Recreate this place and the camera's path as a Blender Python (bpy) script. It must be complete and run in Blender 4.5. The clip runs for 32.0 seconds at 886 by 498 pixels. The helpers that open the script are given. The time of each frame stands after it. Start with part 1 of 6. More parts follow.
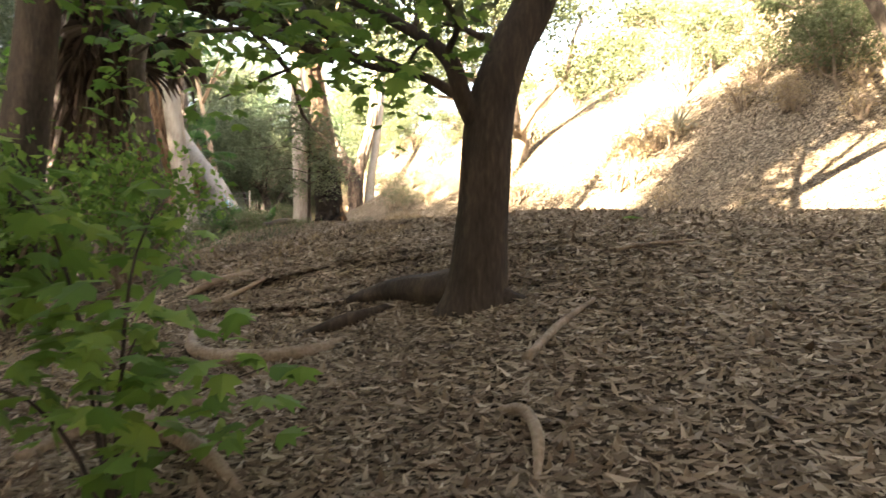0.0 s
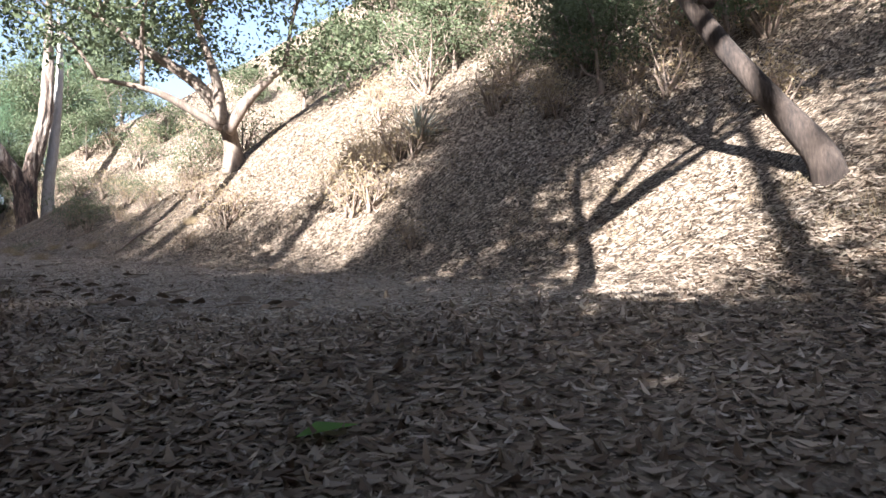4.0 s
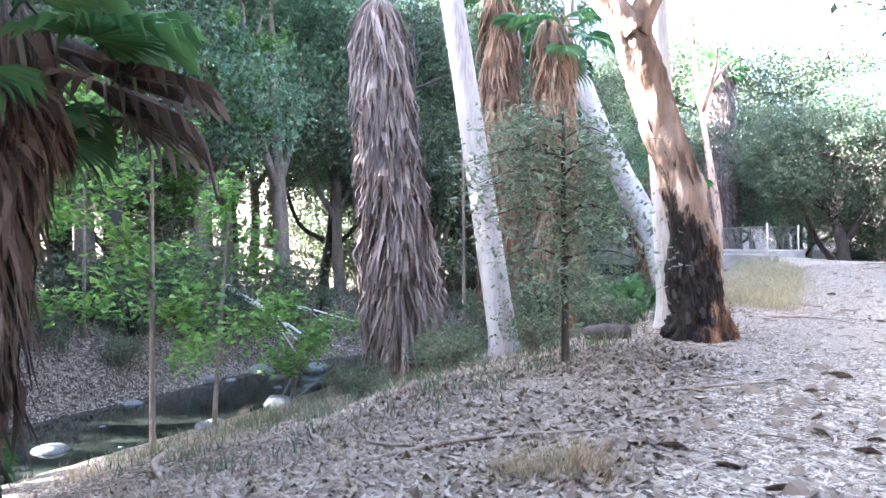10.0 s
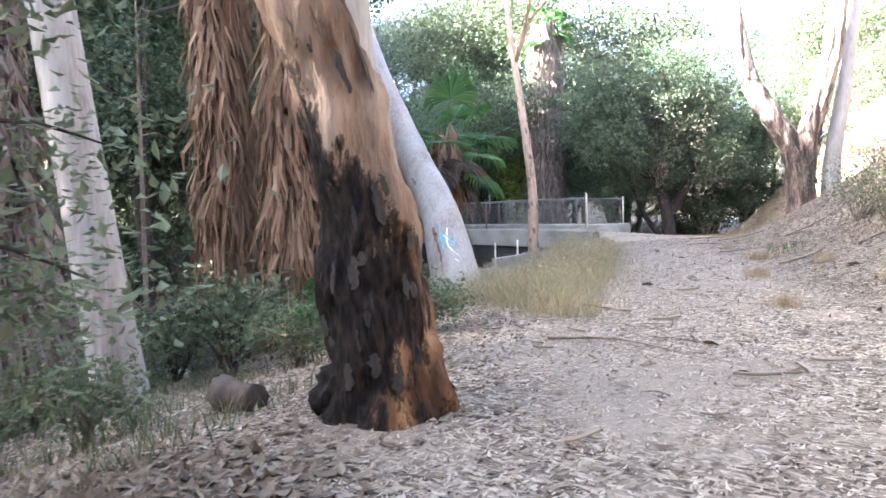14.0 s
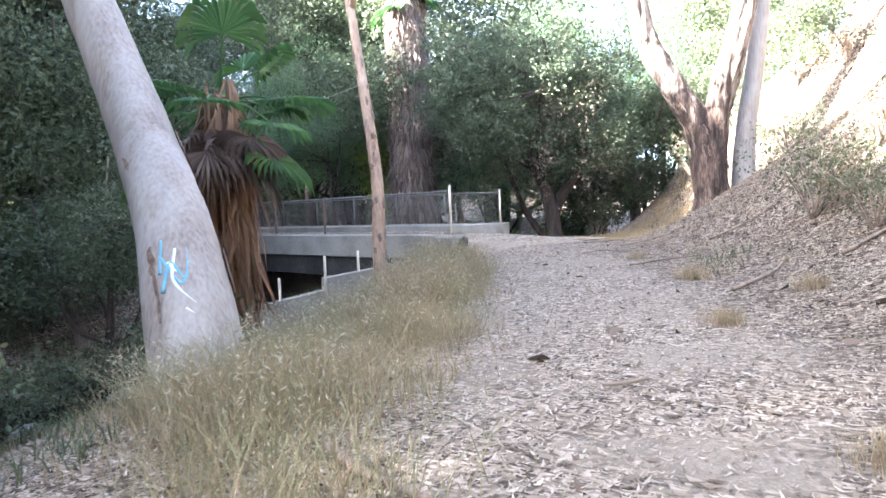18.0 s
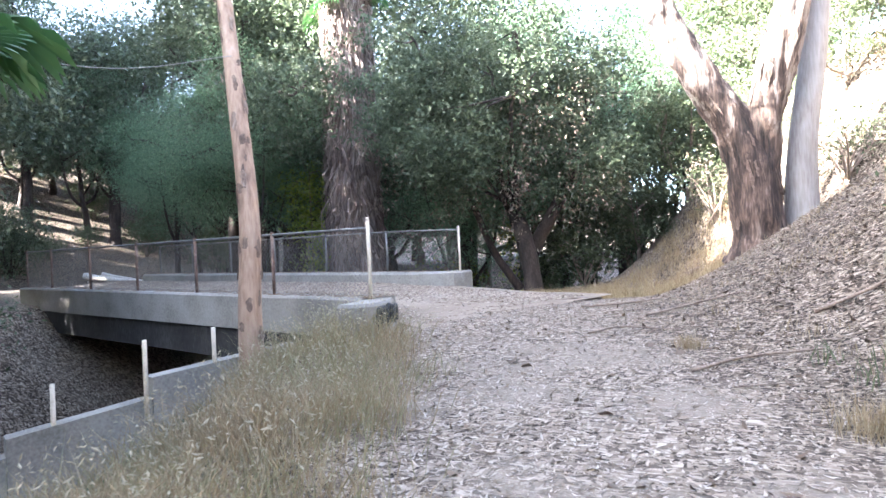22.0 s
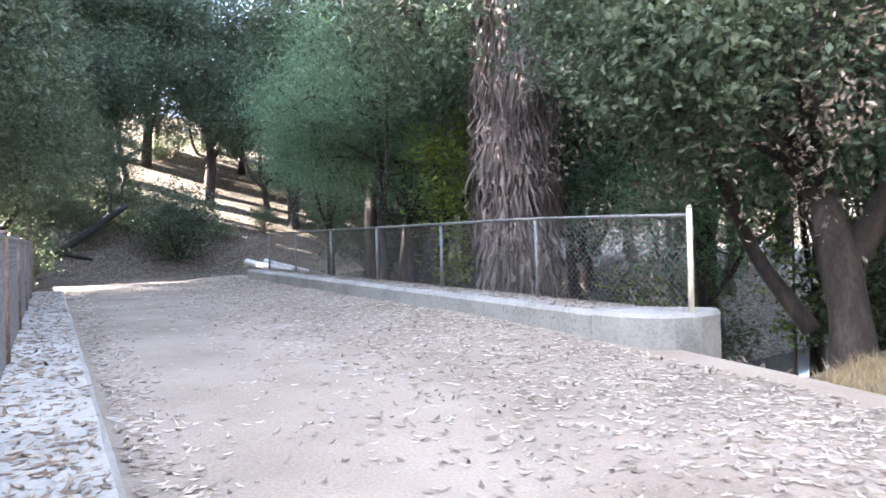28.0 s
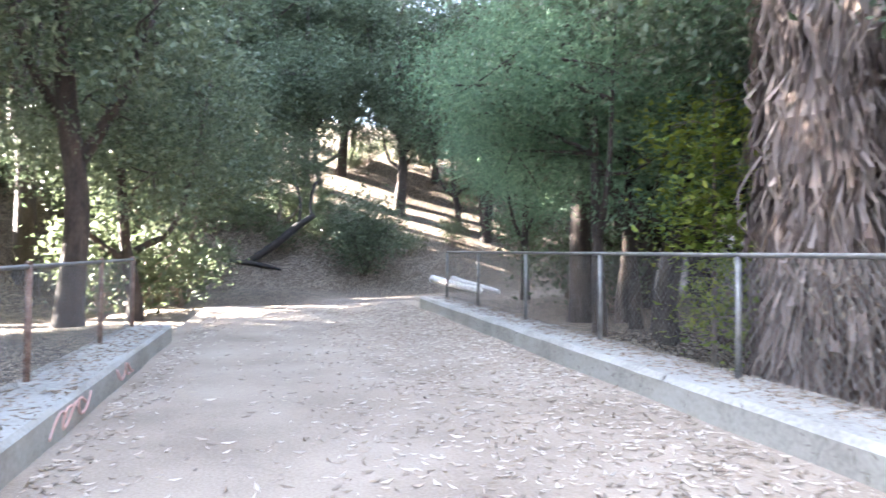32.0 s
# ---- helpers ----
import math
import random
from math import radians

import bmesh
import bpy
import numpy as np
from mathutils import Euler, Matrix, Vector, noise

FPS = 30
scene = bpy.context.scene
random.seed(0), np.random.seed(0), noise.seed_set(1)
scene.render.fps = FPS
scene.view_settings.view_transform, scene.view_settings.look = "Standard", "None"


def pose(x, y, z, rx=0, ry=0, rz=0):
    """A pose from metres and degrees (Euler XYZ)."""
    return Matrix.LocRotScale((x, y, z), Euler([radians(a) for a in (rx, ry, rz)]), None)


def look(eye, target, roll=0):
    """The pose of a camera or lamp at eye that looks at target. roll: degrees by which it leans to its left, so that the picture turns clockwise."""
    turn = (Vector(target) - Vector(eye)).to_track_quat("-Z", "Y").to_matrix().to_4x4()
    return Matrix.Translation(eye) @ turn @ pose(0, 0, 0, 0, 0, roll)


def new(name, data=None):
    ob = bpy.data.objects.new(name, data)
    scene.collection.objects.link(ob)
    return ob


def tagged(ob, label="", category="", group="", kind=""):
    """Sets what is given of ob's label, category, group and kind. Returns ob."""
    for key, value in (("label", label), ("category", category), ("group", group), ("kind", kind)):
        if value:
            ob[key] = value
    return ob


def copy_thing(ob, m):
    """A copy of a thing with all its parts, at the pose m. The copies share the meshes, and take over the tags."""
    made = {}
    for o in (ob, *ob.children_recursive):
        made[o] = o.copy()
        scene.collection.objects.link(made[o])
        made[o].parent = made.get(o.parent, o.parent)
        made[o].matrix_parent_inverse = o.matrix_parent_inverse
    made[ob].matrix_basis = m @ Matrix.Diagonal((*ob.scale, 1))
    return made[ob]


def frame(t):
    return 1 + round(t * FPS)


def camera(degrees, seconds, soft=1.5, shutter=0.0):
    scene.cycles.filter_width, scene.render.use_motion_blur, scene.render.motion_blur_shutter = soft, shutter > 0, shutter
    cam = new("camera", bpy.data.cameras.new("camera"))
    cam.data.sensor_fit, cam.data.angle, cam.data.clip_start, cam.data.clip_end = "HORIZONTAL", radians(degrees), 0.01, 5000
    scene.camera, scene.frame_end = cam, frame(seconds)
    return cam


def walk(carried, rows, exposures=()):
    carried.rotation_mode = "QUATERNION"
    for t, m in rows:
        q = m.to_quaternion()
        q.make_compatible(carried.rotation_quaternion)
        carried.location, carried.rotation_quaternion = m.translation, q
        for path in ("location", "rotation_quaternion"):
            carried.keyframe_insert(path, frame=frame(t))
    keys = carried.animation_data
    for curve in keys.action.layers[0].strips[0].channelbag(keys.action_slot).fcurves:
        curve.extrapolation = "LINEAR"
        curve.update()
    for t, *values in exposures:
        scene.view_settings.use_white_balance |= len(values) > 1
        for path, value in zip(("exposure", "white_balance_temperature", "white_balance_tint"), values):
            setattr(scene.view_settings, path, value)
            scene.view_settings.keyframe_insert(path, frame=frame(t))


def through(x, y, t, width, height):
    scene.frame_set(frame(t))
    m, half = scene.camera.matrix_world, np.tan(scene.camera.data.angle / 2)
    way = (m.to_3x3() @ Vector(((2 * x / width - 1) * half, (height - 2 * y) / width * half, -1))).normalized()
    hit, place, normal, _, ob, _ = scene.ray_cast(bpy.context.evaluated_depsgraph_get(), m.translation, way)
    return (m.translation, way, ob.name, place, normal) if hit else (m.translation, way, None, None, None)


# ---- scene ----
cam = camera(66.7, 32.0, 1.5, 0.2)
METRES, EYE, TILT, LEAN, TURN = 42.0, 1.4, 0.0, 0.0, 0.0
ROWS = [
    (0.0, 0.0, 0.0, 0.0, 0.0, 0.0, -0.0),
    (0.5, 0.0009, 0.0147, 0.0022, -7.26, 2.09, 0.3),
    (1.0, 0.0052, 0.0301, 0.0034, -10.16, 3.44, 0.86),
    (1.5, 0.01, 0.0452, 0.0047, -14.27, 2.91, 1.12),
    (2.0, 0.016, 0.0584, 0.0062, -17.39, -0.1, 1.63),
    (2.5, 0.0227, 0.0709, 0.0112, -17.82, -0.81, 1.71),
    (4.5, 0.0402, 0.1173, 0.0257, -21.5, -0.98, 2.57),
    (5.0, 0.0452, 0.126, 0.0272, -18.72, -1.18, 2.89),
    (5.5, 0.0473, 0.1343, 0.0312, -5.27, -0.43, 2.23),
    (6.0, 0.0472, 0.1451, 0.0357, 6.36, 0.06, 1.79),
    (6.5, 0.0476, 0.1553, 0.0381, 21.22, 0.45, 1.28),
    (7.0, 0.0483, 0.1638, 0.0404, 33.66, 0.53, 0.36),
    (7.5, 0.0467, 0.1757, 0.0421, 40.18, -0.4, 0.24),
    (8.0, 0.0481, 0.1872, 0.043, 44.53, -0.38, 0.41),
    (8.5, 0.0496, 0.2006, 0.0432, 49.36, -0.07, 0.15),
    (9.0, 0.0516, 0.2147, 0.0433, 50.91, 0.21, 0.4),
    (9.5, 0.0525, 0.2293, 0.0432, 51.29, 0.48, 0.37),
    (10.0, 0.049, 0.2444, 0.0435, 52.25, 0.72, 0.44),
    (10.5, 0.0447, 0.2597, 0.0438, 52.59, 1.23, 0.5),
    (11.0, 0.0386, 0.275, 0.0441, 52.99, 2.44, 0.56),
    (11.5, 0.035, 0.2905, 0.0435, 51.74, 3.19, 0.89),
    (12.0, 0.0282, 0.3067, 0.0433, 47.84, 3.02, 0.95),
    (12.5, 0.0232, 0.3222, 0.0434, 47.09, 0.1, 1.12),
    (13.0, 0.0171, 0.3379, 0.0437, 46.67, -0.32, 1.1),
    (13.5, 0.0108, 0.3539, 0.0444, 44.42, -1.05, 1.35),
    (14.0, 0.0041, 0.3694, 0.0452, 40.35, -1.49, 1.43),
    (14.5, -0.0039, 0.3844, 0.0467, 37.04, -1.41, 1.72),
    (15.0, -0.0112, 0.4005, 0.0472, 33.19, -1.33, 1.99),
    (15.5, -0.0198, 0.4165, 0.0471, 31.61, -1.05, 2.04),
    (17.5, -0.0466, 0.4807, 0.0492, 33.39, -0.89, 2.33),
    (18.0, -0.0524, 0.4959, 0.0498, 30.59, -2.15, 2.6),
    (18.5, -0.0594, 0.5116, 0.0509, 29.84, -2.21, 2.5),
    (19.0, -0.0651, 0.5258, 0.0519, 28.9, -2.12, 2.68),
    (19.5, -0.0716, 0.5416, 0.0524, 27.99, -2.14, 2.67),
    (20.0, -0.0791, 0.5577, 0.0529, 27.91, -1.49, 2.75),
    (20.5, -0.0863, 0.5746, 0.0531, 28.22, -0.32, 2.74),
    (21.0, -0.0935, 0.5914, 0.0537, 28.5, 0.52, 2.81),
    (21.5, -0.0991, 0.6081, 0.0543, 28.47, 0.87, 2.87),
    (22.0, -0.1061, 0.6252, 0.0554, 28.29, 0.9, 2.85),
    (22.5, -0.1116, 0.6412, 0.0557, 27.62, 0.83, 2.82),
    (23.0, -0.119, 0.6576, 0.0559, 27.55, 1.05, 2.63),
    (23.5, -0.1252, 0.6744, 0.0566, 27.49, 1.74, 2.7),
    (24.0, -0.1338, 0.6921, 0.057, 27.35, 2.36, 2.55),
    (24.5, -0.1397, 0.7075, 0.0579, 27.32, 2.49, 2.72),
    (26.5, -0.1701, 0.765, 0.0614, 29.42, -0.01, 2.04),
    (27.0, -0.1785, 0.7802, 0.0631, 33.45, 0.22, 2.39),
    (27.5, -0.1894, 0.7938, 0.0637, 40.57, 0.29, 1.84),
    (28.0, -0.1999, 0.8081, 0.0646, 46.67, 0.20, 1.46),
    (28.5, -0.2114, 0.8201, 0.0663, 50.59, 0.10, 1.11),
    (29.0, -0.2224, 0.8309, 0.0684, 51.09, 1.86, 1.21),
    (29.5, -0.2327, 0.8389, 0.0699, 51.43, 4.41, 0.74),
    (30.0, -0.2453, 0.8466, 0.0712, 49.93, 4.55, 0.80),
    (30.5, -0.2566, 0.8552, 0.0717, 47.88, 3.30, 1.20),
    (31.0, -0.2702, 0.8620, 0.0712, 47.73, 3.53, 0.03),
    (31.5, -0.2838, 0.8700, 0.0711, 51.28, 3.09, 0.49),
    (32.0, -0.2955, 0.8721, 0.0725, 63.08, 1.39, -0.53),
]
walk(cam, [(t, pose(0, 0, EYE, TILT, LEAN, TURN) @ pose(METRES * x, METRES * y, METRES * z, 90 + pitch, roll, yaw)) for t, x, y, z, yaw, pitch, roll in ROWS],
     [(0.0, 4.9, 8300, 8), (0.5, 4.2, 8000, 8), (1.2, 3.5, 7300, 9), (2.0, 3.0, 6500, 9), (4.5, 3.0, 5600, 12), (5.3, 2.8, 5500, 12), (5.8, 2.5, 5600, 12), (6.3, 2.8, 5700, 12), (7.0, 4.2, 5800, 13), (8.0, 5.5, 5600, 14),
      (9.0, 5.9, 5350, 14), (11.0, 6.0, 5300, 14), (13.0, 5.8, 5750, 12), (15.0, 5.2, 5800, 12), (19.0, 5.4, 5750, 12), (24.5, 5.42, 5700, 12), (27.0, 5.85, 5950, 12), (29.0, 5.9, 5650, 13), (30.0, 6.3, 5400, 14), (32.0, 6.4, 6050, 12)])

# ---- world, sun ----
SUN_TO = Vector((-0.65, -0.76, 0.47)).normalized()
world = bpy.data.worlds.new("world")
scene.world = world
world.use_nodes = True
wn = world.node_tree
sky = wn.nodes.new("ShaderNodeTexSky")
sky.sky_type = 'NISHITA'
sky.sun_disc = False
sky.sun_elevation = math.asin(SUN_TO.z)
sky.sun_rotation = math.atan2(SUN_TO.x, SUN_TO.y)
sky.dust_density = 3.0
sky.air_density = 0.8
haze = wn.nodes.new("ShaderNodeHueSaturation")
haze.inputs["Saturation"].default_value = 0.75
wn.links.new(sky.outputs["Color"], haze.inputs["Color"])
wn.links.new(haze.outputs["Color"], wn.nodes["Background"].inputs["Color"])
wn.nodes["Background"].inputs["Strength"].default_value = 0.05
sun = new("sun", bpy.data.lights.new("sun", 'SUN'))
sun.data.energy, sun.data.angle, sun.data.color = 5.0, radians(0.6), (1.0, 0.91, 0.79)
sun.matrix_basis = look((30, 30, 40), Vector((30, 30, 40)) - SUN_TO)

# ---- geometry kit ----
rng = np.random.default_rng(7)


class Geo:
    """Collects vertices and faces of one mesh."""

    def __init__(self):
        self.v, self.f, self.n = [], [], 0

    def add(self, v, f):
        v = np.asarray(v, float).reshape(-1, 3)
        self.v.append(v)
        self.f.append(np.asarray(f, np.int64) + self.n)
        self.n += len(v)
        return self

    def mesh(self, name, smooth=True):
        me = bpy.data.meshes.new(name)
        V = np.concatenate(self.v)
        loops = np.concatenate([f.ravel() for f in self.f])
        sizes = np.concatenate([np.full(len(f), f.shape[1]) for f in self.f])
        starts = np.concatenate([[0], np.cumsum(sizes)[:-1]])
        me.vertices.add(len(V))
        me.vertices.foreach_set("co", V.astype(np.float32).ravel())
        me.loops.add(len(loops))
        me.loops.foreach_set("vertex_index", loops.astype(np.int32))
        me.polygons.add(len(sizes))
        me.polygons.foreach_set("loop_start", starts.astype(np.int32))
        me.update(calc_edges=True)
        me.polygons.foreach_set("use_smooth", np.full(len(sizes), smooth))
        me.validate()
        return me


def part(name, geo, material, parent=None, label="", smooth=True):
    me = geo.mesh(name, smooth) if isinstance(geo, Geo) else geo
    if not me.materials:
        me.materials.append(material)
    ob = new(name, me)
    if parent is not None:
        ob.parent = parent
        ob.matrix_parent_inverse = parent.matrix_basis.inverted()
    if label:
        ob["label"] = label
    return ob


def thing(name, at, label, category, group="", kind=""):
    ob = new(name)
    ob.empty_display_size = 0.2
    ob.matrix_basis = Matrix.Translation(at)
    return tagged(ob, label, category, group, kind)


def curve_points(pts, n):
    """A smooth polyline of n points through pts (Catmull-Rom)."""
    p = np.asarray(pts, float)
    if len(p) == 2:
        t = np.linspace(0, 1, n)[:, None]
        return p[0] * (1 - t) + p[1] * t
    q = np.vstack([2 * p[0] - p[1], p, 2 * p[-1] - p[-2]])
    u = np.linspace(0, len(p) - 1, n)
    i = np.minimum(u.astype(int), len(p) - 2)
    t = (u - i)[:, None]
    a, b, c, d = q[i], q[i + 1], q[i + 2], q[i + 3]
    return 0.5 * (2 * b + (c - a) * t + (2 * a - 5 * b + 4 * c - d) * t ** 2 + (3 * b - a - 3 * c + d) * t ** 3)


def tube(geo, pts, radii, sides=8, n=0, rough=0.0, closed=True, seed=0):
    """A tapered tube along pts; rough: how uneven its radius is."""
    p = curve_points(pts, n or max(2, 4 * (len(pts) - 1)))
    m = len(p)
    r = np.interp(np.linspace(0, 1, m), np.linspace(0, 1, len(radii)), radii)
    d = np.gradient(p, axis=0)
    d /= np.linalg.norm(d, axis=1)[:, None] + 1e-9
    ref = np.array([1.0, 0, 0]) if abs(d[0][0]) < 0.8 else np.array([0, 1.0, 0])
    u = np.cross(d, ref)
    u /= np.linalg.norm(u, axis=1)[:, None] + 1e-9
    w = np.cross(d, u)
    a = np.linspace(0, 2 * math.pi, sides, endpoint=False)
    R = np.repeat(r[:, None], sides, 1)
    if rough:
        g = np.random.default_rng(seed + 11)
        big = g.normal(0, 1, (m, sides))
        for q in range(max(3, m // 5)):
            if q < 2:
                big = (big + np.roll(big, 1, 1) + np.roll(big, -1, 1)) / 3
            if m > 2:
                big[1:-1] = (big[1:-1] + big[:-2] + big[2:]) / 3
        R = R * (1 + rough * np.clip(big / (big.std() + 1e-9), -2.5, 2.5) * .5)
    V = p[:, None, :] + R[:, :, None] * (np.cos(a)[None, :, None] * u[:, None, :] + np.sin(a)[None, :, None] * w[:, None, :])
    idx = np.arange(m * sides).reshape(m, sides)
    nx = np.roll(idx, -1, 1)
    F = np.stack([idx[:-1], nx[:-1], nx[1:], idx[1:]], -1).reshape(-1, 4)
    base = geo.n
    geo.add(V.reshape(-1, 3), F)
    if closed:
        geo.add(p[[0, -1]], np.zeros((0, 3), int))
        c0, c1 = geo.n - 2, geo.n - 1
        f0 = np.stack([np.full(sides, c0), base + nx[0], base + idx[0]], -1)
        f1 = np.stack([np.full(sides, c1), base + idx[-1], base + nx[-1]], -1)
        geo.f.append(f0)
        geo.f.append(f1)
    return p


def unit(n, g):
    v = g.normal(0, 1, (n, 3))
    return v / (np.linalg.norm(v, axis=1)[:, None] + 1e-9)


def leaf_quads(geo, centres, length, width, g, down=0.3, flat=0.0, spread=0.35):
    """Small pointed four-corner leaves at centres; down: how far tips hang; flat: how level they lie."""
    n = len(centres)
    if n == 0:
        return
    ax = unit(n, g)
    ax[:, 2] = ax[:, 2] * (1 - flat) - down
    ax /= np.linalg.norm(ax, axis=1)[:, None]
    s = unit(n, g)
    s[:, 2] *= (1 - flat)
    s = np.cross(ax, np.cross(s, ax))
    if flat:
        up = np.zeros((n, 3))
        up[:, 2] = 1
        s2 = np.cross(ax, up + 0.5 * (1 - flat) * unit(n, g) + 0.25 * unit(n, g))
        s = s2
    s /= np.linalg.norm(s, axis=1)[:, None] + 1e-9
    nz = np.cross(ax, s)
    k = (1 + spread * g.normal(0, 1, n)).clip(0.45, 1.8)[:, None]
    L, W = length * k, width * k
    c = np.asarray(centres)
    bend = nz * L * 0.12
    V = np.stack([c - ax * L * .5, c + s * W * .5 + ax * L * 0.02 + bend, c + ax * L * .5, c - s * W * .5 + ax * L * 0.02 + bend], 1)
    geo.add(V.reshape(-1, 3), np.arange(4 * n).reshape(n, 4))


# ---- the lie of the land ----
def resample(pts, step=0.5):
    p = np.asarray(pts, float)
    d = np.concatenate([[0], np.cumsum(np.linalg.norm(np.diff(p[:, :2], axis=0), axis=1))])
    u = np.arange(0, d[-1], step)
    return np.stack([np.interp(u, d, p[:, i]) for i in range(p.shape[1])], 1)


def nearest(line, x, y):
    """Signed distance to the line (right of its way: plus) and its other columns there."""
    out = np.empty_like(x)
    k = np.empty(x.shape, int)
    f = np.empty(x.shape)
    step = np.linalg.norm(np.gradient(line[:, :2], axis=0), axis=1)
    t = np.gradient(line[:, :2], axis=0)
    t /= np.linalg.norm(t, axis=1)[:, None]
    for a in range(0, len(x), 20000):
        xs, ys = x[a:a + 20000], y[a:a + 20000]
        d = (xs[:, None] - line[None, :, 0]) ** 2 + (ys[:, None] - line[None, :, 1]) ** 2
        i = d.argmin(1)
        k[a:a + 20000] = i
        side = (xs - line[i, 0]) * t[i, 1] - (ys - line[i, 1]) * t[i, 0]
        ahead = (xs - line[i, 0]) * t[i, 0] + (ys - line[i, 1]) * t[i, 1]
        out[a:a + 20000] = np.sqrt(np.maximum(d[np.arange(len(xs)), i] - np.minimum(ahead ** 2, .12), 0)) * np.sign(side + 1e-9)
        f[a:a + 20000] = np.clip(ahead / step[i], -.5, .5)
    return out, np.clip(k + f, 0, len(line) - 1)


def val(line, k, c):
    """Column c of the line at the running number k."""
    return np.interp(k, np.arange(len(line)), line[:, c])


# the trail: x, y, height, width of the flat to its left and right
TRAIL = resample([
    (-2.5, -40, -.3, 3, 3), (-1.2, -12, -.1, 2, 2.6), (0, 0, 0.05, 1.2, 2.2), (.2, 1.3, .22, 1.0, 2.4), (.7, 2.5, .42, .9, 2.6), (1.7, 4.9, 1.15, .7, 2.8), (2.0, 6.1, 1.55, .7, 3.0),
    (2.1, 7.9, 1.84, .9, 3.2), (2.1, 10, 1.88, 1.4, 3.2), (1.2, 12.9, 1.88, 2.2, 3.2), (.17, 15.5, 1.93, 2.6, 3.3), (-.8, 17.5, 2.02, 2.6, 3.2),
    (-1.96, 20.2, 2.12, 2.2, 3.0), (-3.9, 24.8, 2.31, 1.6, 2.5), (-5.9, 29.7, 2.48, 1.5, 2.2), (-7.2, 32.1, 2.62, 1.6, 2.2), (-8.6, 34.2, 2.8, 1.6, 2.6), (-9.6, 36.5, 2.88, 1.0, 3.0),
    (-10.2, 38.6, 2.82, .6, 3.0), (-10.2, 40.6, 2.7, .3, 2.6), (-10.3, 45, 2.6, .6, 2.4), (-8, 56, 2.8, 2, 2.4), (2, 90, 3, 2, 2.4), (20, 160, 3, 2, 3)], 0.4)
CREEK = resample([
    (-9, -60, -.6), (-8.5, -20, -.3), (-8.8, 2, -.05), (-11.0, 10, 0.0), (-13.6, 15.5, 0.0), (-15.4, 19, 0.05), (-15.6, 25, 0.2), (-15.2, 31, 0.4), (-16, 36, 0.5), (-16.8, 42, 0.55), (-15.5, 50, 0.7),
    (-13.5, 60, 1.0), (-8, 90, 1.2), (10, 170, 1.4)], 0.5)


def smooth01(t):
    t = np.clip(t, 0, 1)
    return t * t * (3 - 2 * t)


def lumps(x, y, s, k=0.0):
    return (np.sin(x / s + 1.3 * np.sin(y / s * .7 + k)) * np.cos(y / s * 1.1 + .8 * np.sin(x / s * .9 + 2 * k)))


def ground_z(x, y):
    x = np.atleast_1d(np.asarray(x, float))
    y = np.atleast_1d(np.asarray(y, float))
    st, kt = nearest(TRAIL, x, y)
    sc, kc = nearest(CREEK, x, y)
    zt, left, right = val(TRAIL, kt, 2), val(TRAIL, kt, 3), val(TRAIL, kt, 4)
    zc = val(CREEK, kc, 2)
    # the hill right of the trail
    up = np.maximum(st - right, 0)
    soft = 0.5 + 4.0 * smooth01((y - 25) / 7) * smooth01((38 - y) / 5)
    hill = (0.60 + 0.2 * smooth01((y - 9) / 8) * smooth01((34 - y) / 8)) * (np.sqrt(up * up + soft) - np.sqrt(soft))
    top = 13.0
    hill = np.where(hill > top, top + (hill - top) * 0.12, hill)
    hill = hill + 0.12 * smooth01(up / 3) * lumps(x, y, 1.3) + 0.35 * smooth01(up / 6) * lumps(x, y, 3.7, 1.0)
    hill = hill + 4.0 * smooth01((y - 42.5) / 6) * smooth01((x + 10.5) / 5) * smooth01((90 - y) / 20)
    # the bank down to the creek
    off = np.maximum(-st - left, 0)
    dc = np.maximum(np.abs(sc) - 1.7, 0)
    u = off / (off + dc + 1e-6)
    fall = 0.55 * u + 0.45 * smooth01(u)
    zb = zt * (1 - fall) + zc * fall
    zb = zb + 0.10 * smooth01(u * 3) * smooth01((1 - u) * 3) * lumps(x, y, 0.9, .5)
    east = np.where(st > 0, zt + hill, zb)
    # beyond the creek
    terrace = 1.6 + 0.95 * smooth01((y - 26) / 8)
    west = zc + np.minimum(dc * 0.62, terrace - zc * 0) * smooth01(dc / 1.5 + .3)
    far = np.maximum(dc - 9 - 15.5 * smooth01((y - 30) / 9), 0)
    west = west + (0.42 + 0.2 * smooth01((y - 33) / 6)) * (np.sqrt(far * far + 4) - 2) + 0.15 * smooth01(dc / 4) * lumps(x, y, 2.1, 2.0)
    west = np.minimum(west, 16 + 0 * x)
    z = np.where(sc > 0, east, west)
    bed = zc - 0.28 * smooth01((1.9 - np.abs(sc)) / 0.8)
    z = np.where(np.abs(sc) < 1.9, np.minimum(z, bed + 0 * z), z)
    return z


def gz(x, y):
    return float(ground_z(x, y)[0])

# ---- materials ----
def nodes_of(name):
    m = bpy.data.materials.new(name)
    m.use_nodes = True
    t = m.node_tree
    return m, t, t.nodes["Principled BSDF"], t.nodes.new, t.links.new


def ramp_of(nn, cols, stops=None):
    r = nn("ShaderNodeValToRGB")
    e = r.color_ramp.elements
    stops = stops or [i / (len(cols) - 1) for i in range(len(cols))]
    while len(e) < len(cols):
        e.new(0.5)
    for k, (c, s) in enumerate(zip(cols, stops)):
        e[k].position = s
        e[k].color = (*c, 1)
    return r


